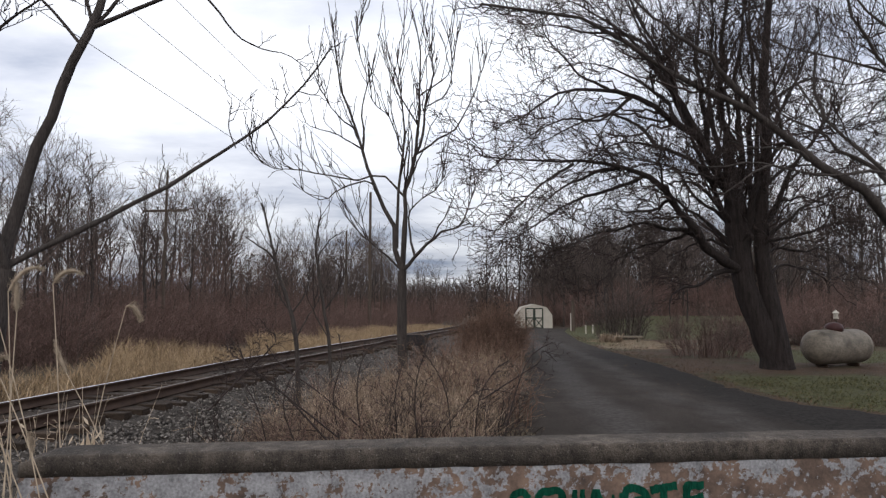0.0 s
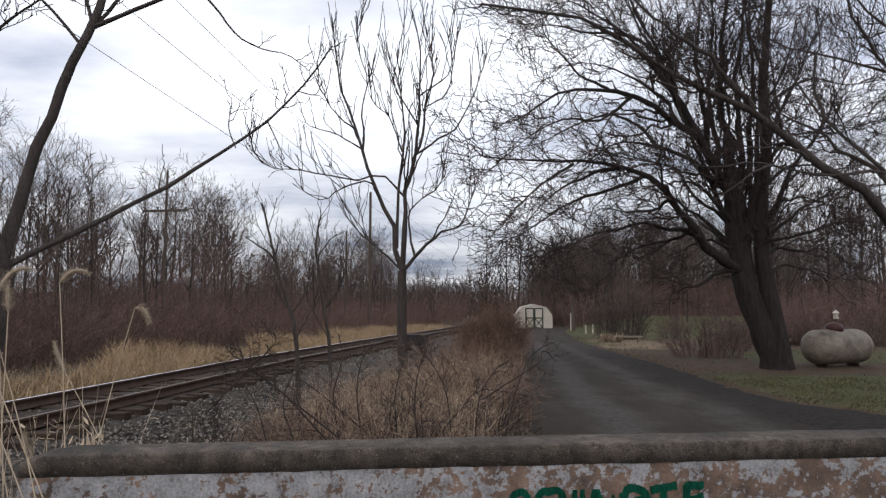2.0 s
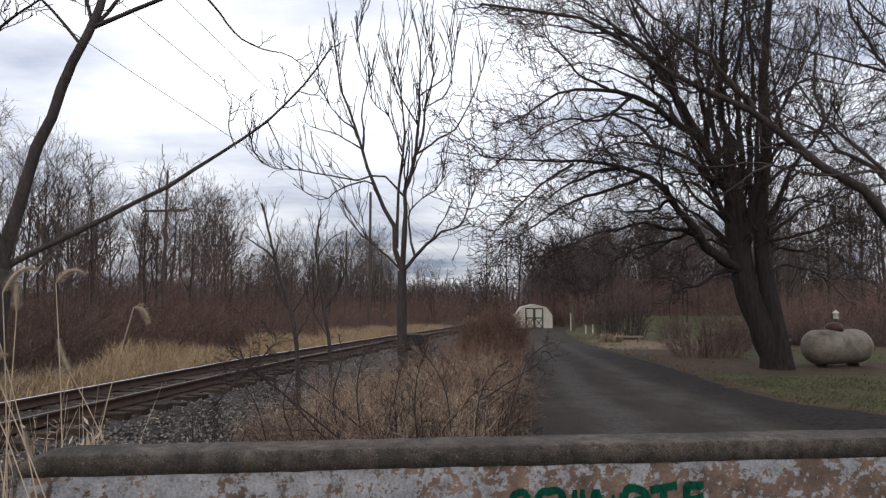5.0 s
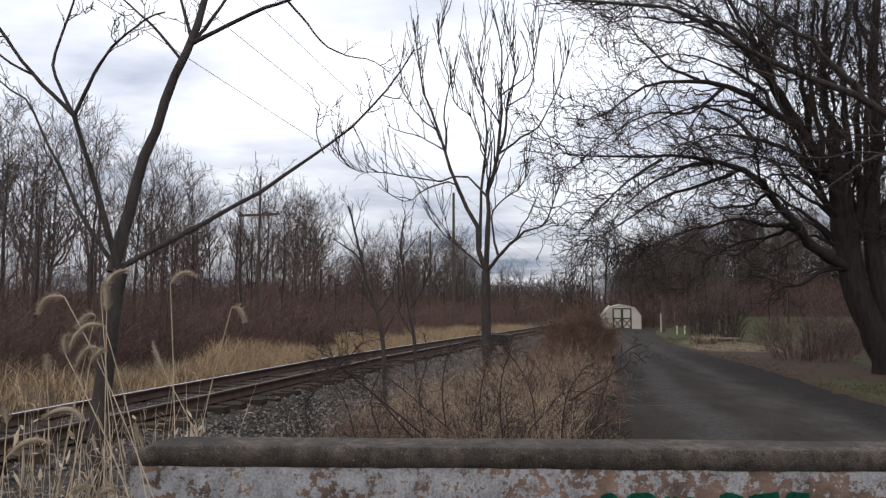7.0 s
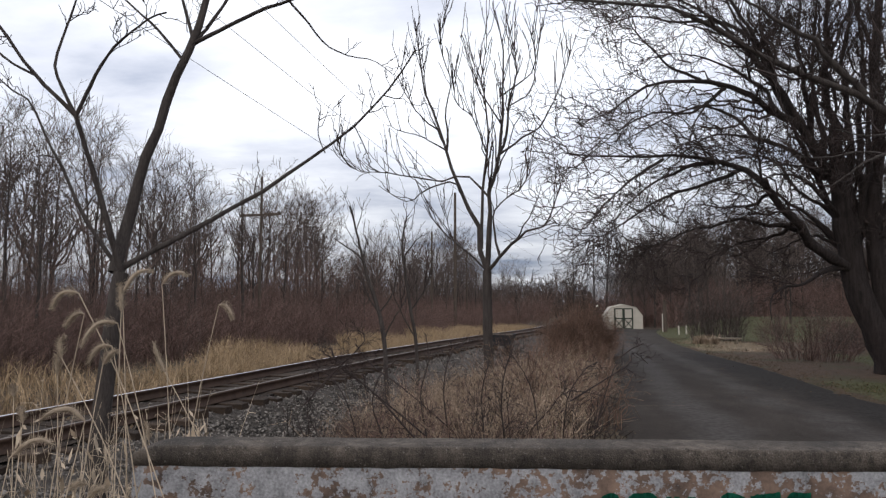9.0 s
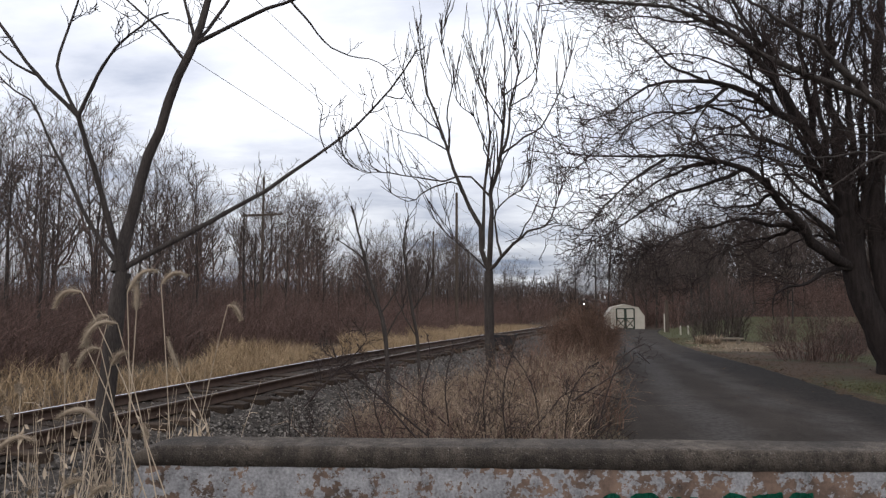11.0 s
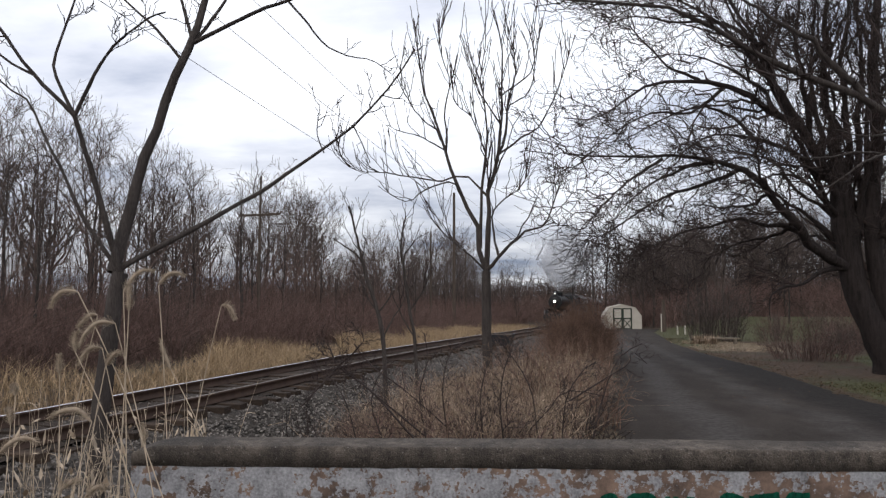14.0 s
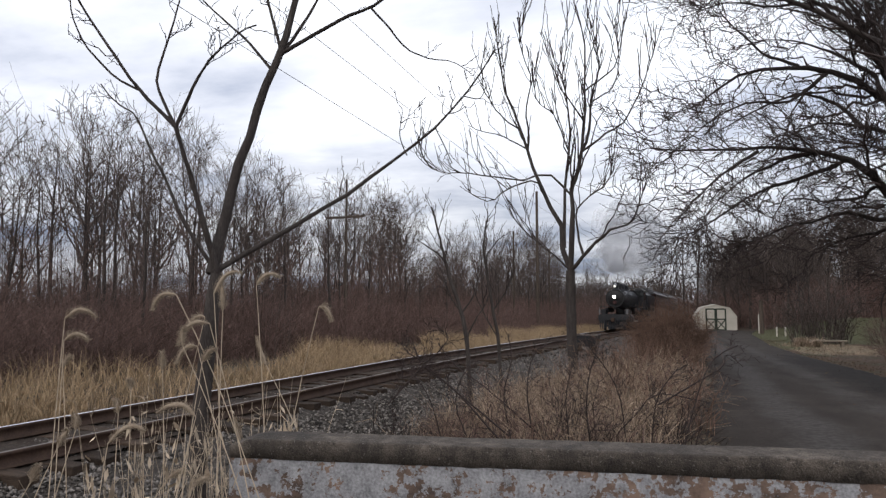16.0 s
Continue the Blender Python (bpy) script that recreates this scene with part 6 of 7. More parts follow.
ASH_LIMBS.append((0.024, 0.008, [(-1.07, 0.55, 5.71), (-1.06, 0.45, 6.18), (-1.09, 0.35, 6.71), (-0.95, 0.25, 7.38), (-1.19, 0.15, 8.18), (-1.08, 0.05, 8.98)]))
ASH_LIMBS.append((0.020, 0.008, [(0.33, -0.44, 6.00), (0.04, -0.32, 6.51), (-0.23, -0.19, 6.95), (-0.38, -0.07, 7.54), (-0.70, 0.06, 8.42)]))
ASH_LIMBS.append((0.020, 0.008, [(0.34, -0.53, 6.70), (0.70, -0.41, 7.01), (1.02, -0.28, 7.33), (1.16, -0.16, 7.92), (1.30, -0.03, 8.66)]))
ASH_LIMBS.append((0.020, 0.008, [(-0.11, 0.48, 5.63), (-0.40, 0.32, 6.42), (-0.80, 0.15, 6.79), (-0.85, -0.02, 7.29)]))
ASH_LIMBS.append((0.018, 0.008, [(0.45, -0.12, 6.57), (0.96, -0.28, 6.85), (1.09, -0.45, 7.53), (0.99, -0.62, 8.14)]))
SUMAC = (-2.82, 4.01, 0.00)
SUMAC_LIMBS = []
SUMAC_LIMBS.append((0.064, 0.052, [(0.00, 0.00, 0.10), (0.01, 0.00, 0.37), (0.01, 0.00, 0.87), (0.04, 0.01, 1.33), (0.08, 0.02, 1.81), (0.10, 0.03, 1.95)]))
SUMAC_LIMBS.append((0.044, 0.022, [(0.05, 0.03, 1.95), (0.05, 0.07, 2.08), (0.09, 0.10, 2.34), (0.14, 0.14, 2.64), (0.21, 0.18, 2.91), (0.27, 0.22, 3.19), (0.35, 0.25, 3.46), (0.41, 0.29, 3.65), (0.48, 0.33, 3.93), (0.51, 0.37, 4.21), (0.56, 0.41, 4.60)]))
SUMAC_LIMBS.append((0.024, 0.014, [(0.10, 0.03, 1.95), (0.04, -0.04, 2.25), (-0.02, -0.11, 2.56), (-0.07, -0.17, 2.79), (-0.09, -0.23, 2.96)]))
SUMAC_LIMBS.append((0.014, 0.005, [(-0.09, -0.23, 2.96), (0.05, -0.23, 3.25), (0.17, -0.24, 3.41), (0.30, -0.25, 3.50), (0.43, -0.26, 3.58), (0.54, -0.27, 3.60)]))
SUMAC_LIMBS.append((0.012, 0.005, [(-0.09, -0.23, 2.96), (-0.23, -0.23, 3.21), (-0.28, -0.20, 3.37), (-0.24, -0.15, 3.64), (-0.20, -0.09, 3.95), (-0.19, -0.05, 4.19)]))
SUMAC_LIMBS.append((0.015, 0.007, [(-0.09, -0.23, 2.96), (-0.32, -0.32, 3.21), (-0.50, -0.39, 3.48), (-0.68, -0.46, 3.76), (-0.74, -0.51, 3.91)]))
SUMAC_LIMBS.append((0.017, 0.005, [(0.10, 0.03, 1.95), (-0.17, 0.02, 2.30), (-0.37, 0.04, 2.65), (-0.54, 0.06, 2.92), (-0.70, 0.09, 3.18), (-0.91, 0.11, 3.31), (-1.07, 0.13, 3.47)]))
SUMAC_LIMBS.append((0.009, 0.004, [(-0.32, -0.32, 3.21), (-0.49, -0.34, 3.30), (-0.70, -0.38, 3.51), (-0.82, -0.39, 3.70), (-0.89, -0.38, 3.90), (-0.90, -0.37, 4.08)]))
SUMAC_LIMBS.append((0.022, 0.006, [(0.08, 0.03, 1.97), (0.28, 0.14, 2.12), (0.51, 0.25, 2.27), (0.75, 0.36, 2.44), (1.00, 0.47, 2.63), (1.21, 0.59, 2.82), (1.40, 0.70, 3.00), (1.57, 0.81, 3.20), (1.74, 0.92, 3.46), (1.93, 1.03, 3.80)]))
SUMAC_LIMBS.append((0.017, 0.009, [(0.42, 0.29, 3.63), (0.69, 0.32, 3.77), (0.91, 0.34, 3.88), (1.11, 0.35, 3.94), (1.26, 0.35, 4.02), (1.56, 0.38, 4.22)]))
SUMAC_LIMBS.append((0.009, 0.003, [(1.11, 0.35, 3.94), (1.24, 0.41, 3.79), (1.35, 0.48, 3.65), (1.51, 0.55, 3.58), (1.67, 0.62, 3.57), (1.81, 0.69, 3.48)]))
SUMAC_LIMBS.append((0.012, 0.005, [(0.38, 0.25, 3.47), (0.16, 0.25, 3.73), (-0.04, 0.25, 3.91), (-0.23, 0.25, 4.09), (-0.41, 0.25, 4.28)]))
SUMAC_LIMBS.append((0.014, 0.007, [(0.42, 0.29, 3.63), (0.32, 0.33, 3.91), (0.24, 0.38, 4.12), (0.16, 0.43, 4.43)]))
SUMAC_LIMBS.append((0.014, 0.007, [(0.42, 0.29, 3.63), (0.55, 0.40, 3.91), (0.63, 0.48, 4.14), (0.74, 0.58, 4.53)]))
SUMAC_LIMBS.append((0.005, 0.003, [(0.86, 0.40, 2.50), (0.87, 0.40, 2.61), (0.89, 0.41, 2.70)]))
SUMAC_LIMBS.append((0.005, 0.003, [(1.31, 0.63, 2.87), (1.25, 0.64, 3.03), (1.26, 0.67, 3.22)]))
SUMAC_LIMBS.append((0.005, 0.003, [(1.50, 0.74, 3.11), (1.56, 0.78, 2.98), (1.62, 0.82, 2.83)]))
SUMAC_LIMBS.append((0.005, 0.003, [(1.70, 0.85, 3.37), (1.83, 0.88, 3.35), (1.88, 0.90, 3.46)]))
MAPLE = (8.86, 17.00, -0.10)
MAPLE_LIMBS = []
MAPLE_LIMBS.append((0.36, 0.25, [(-0.18, 0.00, 0.05), (-0.34, 0.02, 0.63), (-0.54, 0.05, 1.26), (-0.75, 0.07, 1.81), (-0.91, 0.10, 2.30), (-0.99, 0.12, 3.12), (-1.02, 0.15, 3.88), (-1.06, 0.18, 4.65), (-1.06, 0.20, 5.42)]))
MAPLE_LIMBS.append((0.25, 0.07, [(-0.09, -0.15, 0.13), (-0.12, -0.10, 0.83), (-0.26, -0.06, 1.56), (-0.36, -0.02, 2.21), (-0.48, 0.03, 3.41), (-0.34, 0.08, 4.42), (-0.19, 0.12, 5.91), (-0.18, 0.16, 7.43), (-0.02, 0.21, 8.76), (0.17, 0.26, 10.18), (0.44, 0.30, 12.49)]))
MAPLE_LIMBS.append((0.131, 0.025, [(-1.13, 0.20, 5.19), (-1.11, 0.26, 6.47), (-1.26, 0.32, 7.48), (-1.19, 0.38, 8.67), (-0.98, 0.44, 10.02), (-0.77, 0.50, 12.28)]))
MAPLE_LIMBS.append((0.139, 0.02, [(-1.10, 0.20, 4.73), (-1.59, 0.09, 5.32), (-1.90, -0.03, 5.95), (-2.36, -0.14, 6.73), (-2.75, -0.26, 7.45), (-3.12, -0.37, 8.37), (-3.70, -0.49, 9.36), (-4.23, -0.60, 10.38)]))
MAPLE_LIMBS.append((0.098, 0.02, [(-1.64, 0.20, 5.57), (-1.71, 0.40, 6.48), (-1.67, 0.60, 7.57), (-1.71, 0.80, 8.83), (-1.52, 1.00, 9.88), (-1.23, 1.20, 11.66)]))
MAPLE_LIMBS.append((0.107, 0.02, [(-1.09, 0.10, 4.30), (-0.91, -0.06, 5.36), (-1.01, -0.22, 6.57), (-1.18, -0.38, 7.56), (-1.03, -0.54, 8.87), (-0.84, -0.70, 10.64)]))
MAPLE_LIMBS.append((0.098, 0.015, [(-2.34, -0.10, 6.75), (-2.99, -0.43, 7.54), (-3.95, -0.75, 8.56), (-4.89, -1.08, 9.09), (-6.02, -1.40, 9.53)]))
MAPLE_LIMBS.append((0.098, 0.015, [(-1.89, 0.00, 5.96), (-2.30, 0.45, 7.29), (-2.66, 0.90, 8.66), (-3.14, 1.35, 9.85), (-3.47, 1.80, 11.45)]))
MAPLE_LIMBS.append((0.139, 0.013, [(-1.10, 0.00, 2.70), (-1.58, -0.24, 2.92), (-2.05, -0.47, 3.27), (-2.52, -0.71, 3.74), (-2.94, -0.95, 4.12), (-3.34, -1.18, 4.57), (-3.95, -1.42, 4.93), (-4.55, -1.65, 5.09), (-5.27, -1.89, 5.17), (-6.16, -2.13, 5.12), (-7.13, -2.36, 5.12), (-8.02, -2.60, 5.15)]))
MAPLE_LIMBS.append((0.082, 0.01, [(-1.02, 0.00, 2.64), (-1.52, -0.17, 2.66), (-2.01, -0.33, 2.46), (-2.47, -0.50, 2.25), (-3.07, -0.67, 2.09), (-3.23, -0.83, 1.77), (-3.26, -1.00, 1.42)]))
MAPLE_LIMBS.append((0.082, 0.01, [(-1.78, -0.10, 3.19), (-2.44, -0.42, 3.59), (-3.20, -0.73, 3.73), (-4.01, -1.05, 3.74), (-4.91, -1.37, 3.59), (-5.58, -1.68, 3.30), (-6.35, -2.00, 3.03)]))
MAPLE_LIMBS.append((0.082, 0.01, [(-1.52, 0.10, 4.94), (-2.11, -0.17, 5.40), (-2.78, -0.43, 5.70), (-3.43, -0.70, 5.86), (-4.20, -0.97, 5.87), (-4.83, -1.23, 5.66), (-5.48, -1.50, 5.12)]))
MAPLE_LIMBS.append((0.107, 0.01, [(-1.68, 0.10, 5.63), (-2.07, -0.15, 6.21), (-2.74, -0.40, 6.52), (-3.39, -0.65, 6.81), (-4.03, -0.90, 7.09), (-4.71, -1.15, 7.18), (-5.46, -1.40, 7.07), (-6.10, -1.65, 6.91), (-6.75, -1.90, 6.43), (-7.23, -2.15, 6.03), (-8.00, -2.40, 6.01)]))
MAPLE_LIMBS.append((0.041, 0.007, [(-4.72, -1.20, 7.16), (-5.44, -1.35, 7.43), (-5.87, -1.50, 7.86), (-6.36, -1.65, 8.36), (-6.47, -1.80, 8.90)]))
MAPLE_LIMBS.append((0.057, 0.01, [(-2.81, -0.60, 6.47), (-2.93, -0.18, 7.17), (-3.37, 0.24, 7.77), (-3.92, 0.66, 8.31), (-4.71, 1.08, 8.69), (-5.44, 1.50, 8.75)]))
MAPLE_LIMBS.append((0.057, 0.01, [(-3.88, -1.20, 4.97), (-4.72, -1.48, 4.58), (-5.58, -1.76, 4.33), (-6.21, -2.04, 3.97), (-7.03, -2.32, 3.42), (-7.80, -2.60, 3.08)]))
MAPLE_LIMBS.append((0.041, 0.007, [(-5.84, -2.20, 5.04), (-6.67, -2.53, 4.46), (-7.20, -2.87, 3.97), (-7.70, -3.20, 3.36)]))
MAPLE_LIMBS.append((0.049, 0.007, [(-3.11, -0.90, 4.44), (-3.52, -0.42, 4.22), (-3.97, 0.05, 4.22), (-4.41, 0.52, 4.41), (-4.96, 1.00, 4.30)]))
MAPLE_LIMBS.append((0.049, 0.007, [(-4.54, -1.60, 5.10), (-5.13, -1.15, 5.00), (-5.75, -0.70, 4.79), (-6.41, -0.25, 4.25), (-6.88, 0.20, 3.58)]))
MAPLE_LIMBS.append((0.057, 0.01, [(-3.17, -0.50, 8.32), (-3.89, -0.07, 9.07), (-4.86, 0.35, 9.25), (-5.80, 0.77, 9.68), (-6.88, 1.20, 9.61)]))
MAPLE_LIMBS.append((0.049, 0.007, [(-3.43, -0.70, 5.86), (-3.89, -0.40, 6.57), (-4.55, -0.10, 6.81), (-5.40, 0.20, 6.58), (-6.28, 0.50, 6.19), (-7.34, 0.80, 6.15)]))
MAPLE_LIMBS.append((0.049, 0.007, [(-4.00, -0.80, 7.12), (-4.57, -1.28, 6.60), (-5.25, -1.76, 6.18), (-6.02, -2.24, 6.11), (-6.88, -2.72, 5.58), (-7.83, -3.20, 4.71)]))
MAPLE_LIMBS.append((0.057, 0.01, [(-2.32, -0.20, 3.79), (-2.64, 0.25, 3.51), (-3.18, 0.70, 3.45), (-3.76, 1.15, 3.17), (-4.21, 1.60, 2.91)]))
MAPLE_LIMBS.append((0.139, 0.015, [(-0.71, 0.10, 2.37), (-0.64, 0.30, 3.44), (-0.47, 0.50, 4.39), (-0.31, 0.70, 5.36), (-0.24, 0.90, 6.69), (0.07, 1.10, 8.23), (0.02, 1.30, 10.00), (0.12, 1.50, 11.82)]))
MAPLE_LIMBS.append((0.123, 0.015, [(-1.00, 0.20, 3.43), (-1.37, -0.05, 4.61), (-1.67, -0.30, 5.31), (-1.82, -0.55, 6.15), (-2.04, -0.80, 7.27), (-2.00, -1.05, 8.36), (-2.11, -1.30, 9.87)]))
MAPLE_LIMBS.append((0.107, 0.015, [(-0.86, 0.10, 3.12), (-0.71, -0.12, 4.30), (-0.65, -0.34, 5.61), (-0.64, -0.56, 6.75), (-0.04, -0.78, 7.87), (0.18, -1.00, 9.12)]))
MAPLE_LIMBS.append((0.057, 0.01, [(-1.06, 0.20, 3.89), (-1.48, 0.52, 4.36), (-1.84, 0.84, 4.75), (-2.25, 1.16, 5.62), (-2.87, 1.48, 5.93), (-3.76, 1.80, 6.26)]))
MAPLE_LIMBS.append((0.049, 0.01, [(-0.26, 0.10, 5.40), (0.04, -0.32, 5.98), (0.40, -0.75, 6.17), (1.01, -1.17, 6.06), (1.65, -1.60, 6.23)]))
MAPLE_LIMBS.append((0.049, 0.01, [(-0.47, 0.00, 3.04), (0.31, 0.55, 3.31), (1.30, 1.10, 3.27), (2.36, 1.65, 3.53), (3.69, 2.20, 3.45)]))
MAPLE_LIMBS.append((0.049, 0.01, [(-0.46, 0.00, 3.86), (-0.26, -0.50, 4.39), (0.19, -1.00, 4.45), (0.51, -1.50, 4.17), (0.99, -2.00, 4.00)]))
MAPLE_LIMBS.append((0.082, 0.015, [(-1.21, 0.20, 3.89), (-1.46, 0.33, 4.67), (-1.65, 0.47, 5.47), (-1.96, 0.60, 6.45), (-2.28, 0.73, 7.29), (-2.43, 0.87, 8.48), (-2.27, 1.00, 9.86)]))
MAPLE_LIMBS.append((0.066, 0.015, [(-1.04, 0.20, 4.50), (-1.52, -0.30, 5.46), (-1.55, -0.80, 6.68), (-2.02, -1.30, 7.68), (-2.26, -1.80, 8.76)]))
MAPLE_LIMBS.append((0.074, 0.01, [(-1.10, 0.10, 3.27), (-1.48, 0.36, 3.78), (-1.94, 0.62, 4.28), (-2.46, 0.88, 4.76), (-3.00, 1.14, 5.05), (-3.64, 1.40, 5.17)]))
MAPLE_LIMBS.append((0.066, 0.01, [(-1.14, 0.10, 3.87), (-1.81, -0.28, 4.54), (-2.42, -0.66, 4.83), (-2.99, -1.04, 4.85), (-3.69, -1.42, 4.59), (-4.36, -1.80, 4.19)]))
MAPLE_LIMBS.append((0.066, 0.01, [(-1.08, 0.10, 3.00), (-1.31, 0.53, 3.46), (-1.60, 0.95, 3.58), (-1.92, 1.38, 3.38), (-2.34, 1.80, 3.16)]))
MAPLE_LIMBS.append((0.066, 0.01, [(-1.09, 0.20, 4.80), (-1.76, -0.40, 5.03), (-2.48, -1.00, 5.03), (-3.19, -1.60, 4.98), (-3.87, -2.20, 4.76)]))
MAPLE_LIMBS.append((0.082, 0.01, [(-0.40, 0.00, 3.86), (-0.09, 0.23, 4.20), (0.42, 0.47, 4.93), (1.13, 0.70, 5.97), (1.92, 0.93, 6.96), (2.62, 1.17, 8.09), (3.41, 1.40, 9.36)]))
MAPLE_LIMBS.append((0.066, 0.01, [(-0.50, 0.00, 3.34), (-0.21, 0.20, 3.51), (0.59, 0.40, 4.17), (1.62, 0.60, 4.79), (2.52, 0.80, 4.99), (3.46, 1.00, 4.75)]))
MAPLE_LIMBS.append((0.057, 0.01, [(-0.50, 0.00, 3.26), (-0.36, -0.24, 3.46), (0.36, -0.48, 3.56), (1.16, -0.72, 3.89), (1.87, -0.96, 3.72), (2.45, -1.20, 3.37)]))
MAPLE_LIMBS.append((0.074, 0.01, [(-0.24, 0.10, 5.86), (0.26, 0.33, 6.85), (0.89, 0.55, 7.88), (1.46, 0.77, 8.94), (2.30, 1.00, 10.20)]))
MAPLE_LIMBS.append((0.057, 0.01, [(-0.15, 0.10, 6.94), (0.67, 0.58, 7.73), (1.75, 1.05, 8.22), (3.01, 1.52, 8.21), (4.52, 2.00, 8.55)]))
MAPLE_LIMBS.append((0.057, 0.01, [(-0.23, 0.10, 4.94), (0.52, 0.62, 5.51), (1.53, 1.15, 5.78), (2.65, 1.68, 5.72), (4.00, 2.20, 6.01)]))
MAPLE_LIMBS.append((0.057, 0.01, [(-0.10, 0.20, 8.23), (-0.24, 0.53, 9.17), (-0.12, 0.87, 10.31), (0.34, 1.20, 11.66)]))
MAPLE_LIMBS.append((0.049, 0.01, [(-0.37, 0.00, 2.52), (0.32, 0.47, 2.84), (1.27, 0.93, 2.74), (2.15, 1.40, 2.41)]))
OAK = (8.14, 9.00, -0.10)
OAK_LIMBS = []
OAK_LIMBS.append((0.267, 0.204, [(-0.18, 0.00, 0.58), (-0.10, 0.00, 1.35), (0.01, 0.00, 2.28), (-0.01, 0.00, 2.92)]))
OAK_LIMBS.append((0.1, 0.016, [(-0.01, 0.00, 2.85), (-1.05, -0.09, 2.75), (-2.06, -0.17, 2.99), (-2.55, -0.26, 3.39), (-3.11, -0.34, 3.75), (-3.73, -0.43, 4.22), (-4.12, -0.51, 4.50), (-4.64, -0.60, 4.66), (-4.84, -0.69, 4.74), (-5.23, -0.77, 4.86), (-5.61, -0.86, 5.08), (-6.12, -0.94, 5.37), (-6.66, -1.03, 5.52), (-7.19, -1.11, 5.55), (-7.67, -1.20, 5.56)]))
OAK_LIMBS.append((0.05, 0.012, [(-3.96, -0.50, 4.42), (-4.37, -0.58, 4.81), (-4.65, -0.66, 5.12), (-5.07, -0.74, 5.35), (-5.44, -0.82, 5.61), (-5.82, -0.90, 5.91)]))
OAK_LIMBS.append((0.045, 0.012, [(-1.06, -0.10, 2.75), (-1.64, 0.03, 3.40), (-2.03, 0.16, 3.94), (-2.25, 0.29, 4.21), (-2.48, 0.41, 4.53), (-2.63, 0.54, 4.91), (-2.75, 0.67, 5.25), (-2.85, 0.80, 5.67)]))
OAK_LIMBS.append((0.05, 0.012, [(-0.89, 0.10, 2.93), (-1.58, 0.23, 3.39), (-1.90, 0.36, 3.87), (-2.25, 0.49, 4.12), (-2.37, 0.61, 4.38), (-2.70, 0.74, 4.59), (-3.05, 0.87, 4.84), (-3.45, 1.00, 4.92)]))
OAK_LIMBS.append((0.06, 0.012, [(0.08, 0.10, 2.93), (-0.63, 0.28, 4.78), (-1.50, 0.47, 5.28), (-1.87, 0.65, 5.50), (-2.18, 0.83, 5.71), (-2.49, 1.02, 5.83), (-2.85, 1.20, 6.11)]))
OAK_LIMBS.append((0.06, 0.015, [(0.09, 0.10, 3.01), (-0.95, 0.00, 4.53), (-1.89, -0.10, 5.18), (-2.25, -0.20, 5.58), (-2.48, -0.30, 5.97), (-2.62, -0.40, 6.49)]))
OAK_LIMBS.append((0.05, 0.012, [(-0.86, 0.00, 4.69), (-1.30, 0.10, 5.56), (-1.64, 0.20, 5.91), (-1.85, 0.30, 6.21), (-2.12, 0.40, 6.65)]))
OAK_LIMBS.append((0.028, 0.008, [(-1.56, -0.30, 3.50), (-2.39, -0.48, 3.57), (-3.16, -0.67, 3.50), (-3.69, -0.85, 3.53), (-4.26, -1.03, 3.60), (-4.82, -1.22, 3.49), (-5.20, -1.40, 3.49)]))
OAK_LIMBS.append((0.018, 0.006, [(-3.99, -1.00, 3.57), (-4.23, -1.10, 3.49), (-4.58, -1.20, 3.26), (-4.89, -1.30, 3.06)]))
OAK_LIMBS.append((0.03, 0.008, [(-3.08, -0.30, 3.76), (-3.49, -0.50, 3.90), (-4.04, -0.70, 3.86), (-4.50, -0.90, 3.90)]))
OAK_LIMBS.append((0.03, 0.008, [(-2.49, 0.40, 4.53), (-2.52, 0.57, 5.22), (-2.30, 0.73, 5.91), (-2.27, 0.90, 6.54)]))
SAPLING = (-2.43, 11.00, -0.35)
SAPLING_LIMBS = []
SAPLING_LIMBS.append((0.046, 0.034, [(0.04, 0.00, 0.15), (-0.01, 0.00, 0.92), (-0.05, 0.00, 1.48), (-0.14, 0.00, 1.91), (-0.26, 0.00, 2.29)]))
SAPLING_LIMBS.append((0.038, 0.026, [(0.53, 0.30, 0.10), (0.49, 0.30, 0.89), (0.45, 0.30, 1.47), (0.36, 0.30, 1.95), (0.28, 0.30, 2.45)]))
SAPLING_LIMBS.append((0.034, 0.016, [(-0.26, 0.00, 2.29), (-0.36, 0.03, 2.57), (-0.49, 0.05, 3.00), (-0.56, 0.07, 3.30), (-0.71, 0.10, 3.81)]))
SAPLING_LIMBS.append((0.018, 0.01, [(-0.42, 0.00, 2.80), (-0.54, -0.07, 2.95), (-0.70, -0.13, 3.06), (-0.89, -0.20, 3.20)]))
SAPLING_LIMBS.append((0.024, 0.014, [(0.28, 0.30, 2.45), (0.25, 0.30, 2.70), (0.21, 0.30, 2.98), (0.22, 0.30, 3.33), (0.28, 0.30, 3.61)]))
SAPLING_LIMBS.append((0.016, 0.01, [(0.24, 0.30, 2.74), (0.28, 0.23, 2.94), (0.38, 0.17, 3.05), (0.49, 0.10, 3.18)]))
SAPLING_LIMBS.append((0.016, 0.007, [(-0.14, 0.00, 1.91), (0.08, 0.07, 2.25), (0.13, 0.13, 2.63), (0.15, 0.20, 3.03)]))
SAPLING_LIMBS.append((0.015, 0.006, [(0.36, 0.30, 1.95), (0.61, 0.37, 2.35), (0.71, 0.43, 2.75), (0.76, 0.50, 3.16)]))
SAPLING_LIMBS.append((0.014, 0.006, [(-0.14, 0.00, 1.91), (-0.28, -0.10, 2.15), (-0.39, -0.20, 2.43), (-0.51, -0.30, 2.61)]))
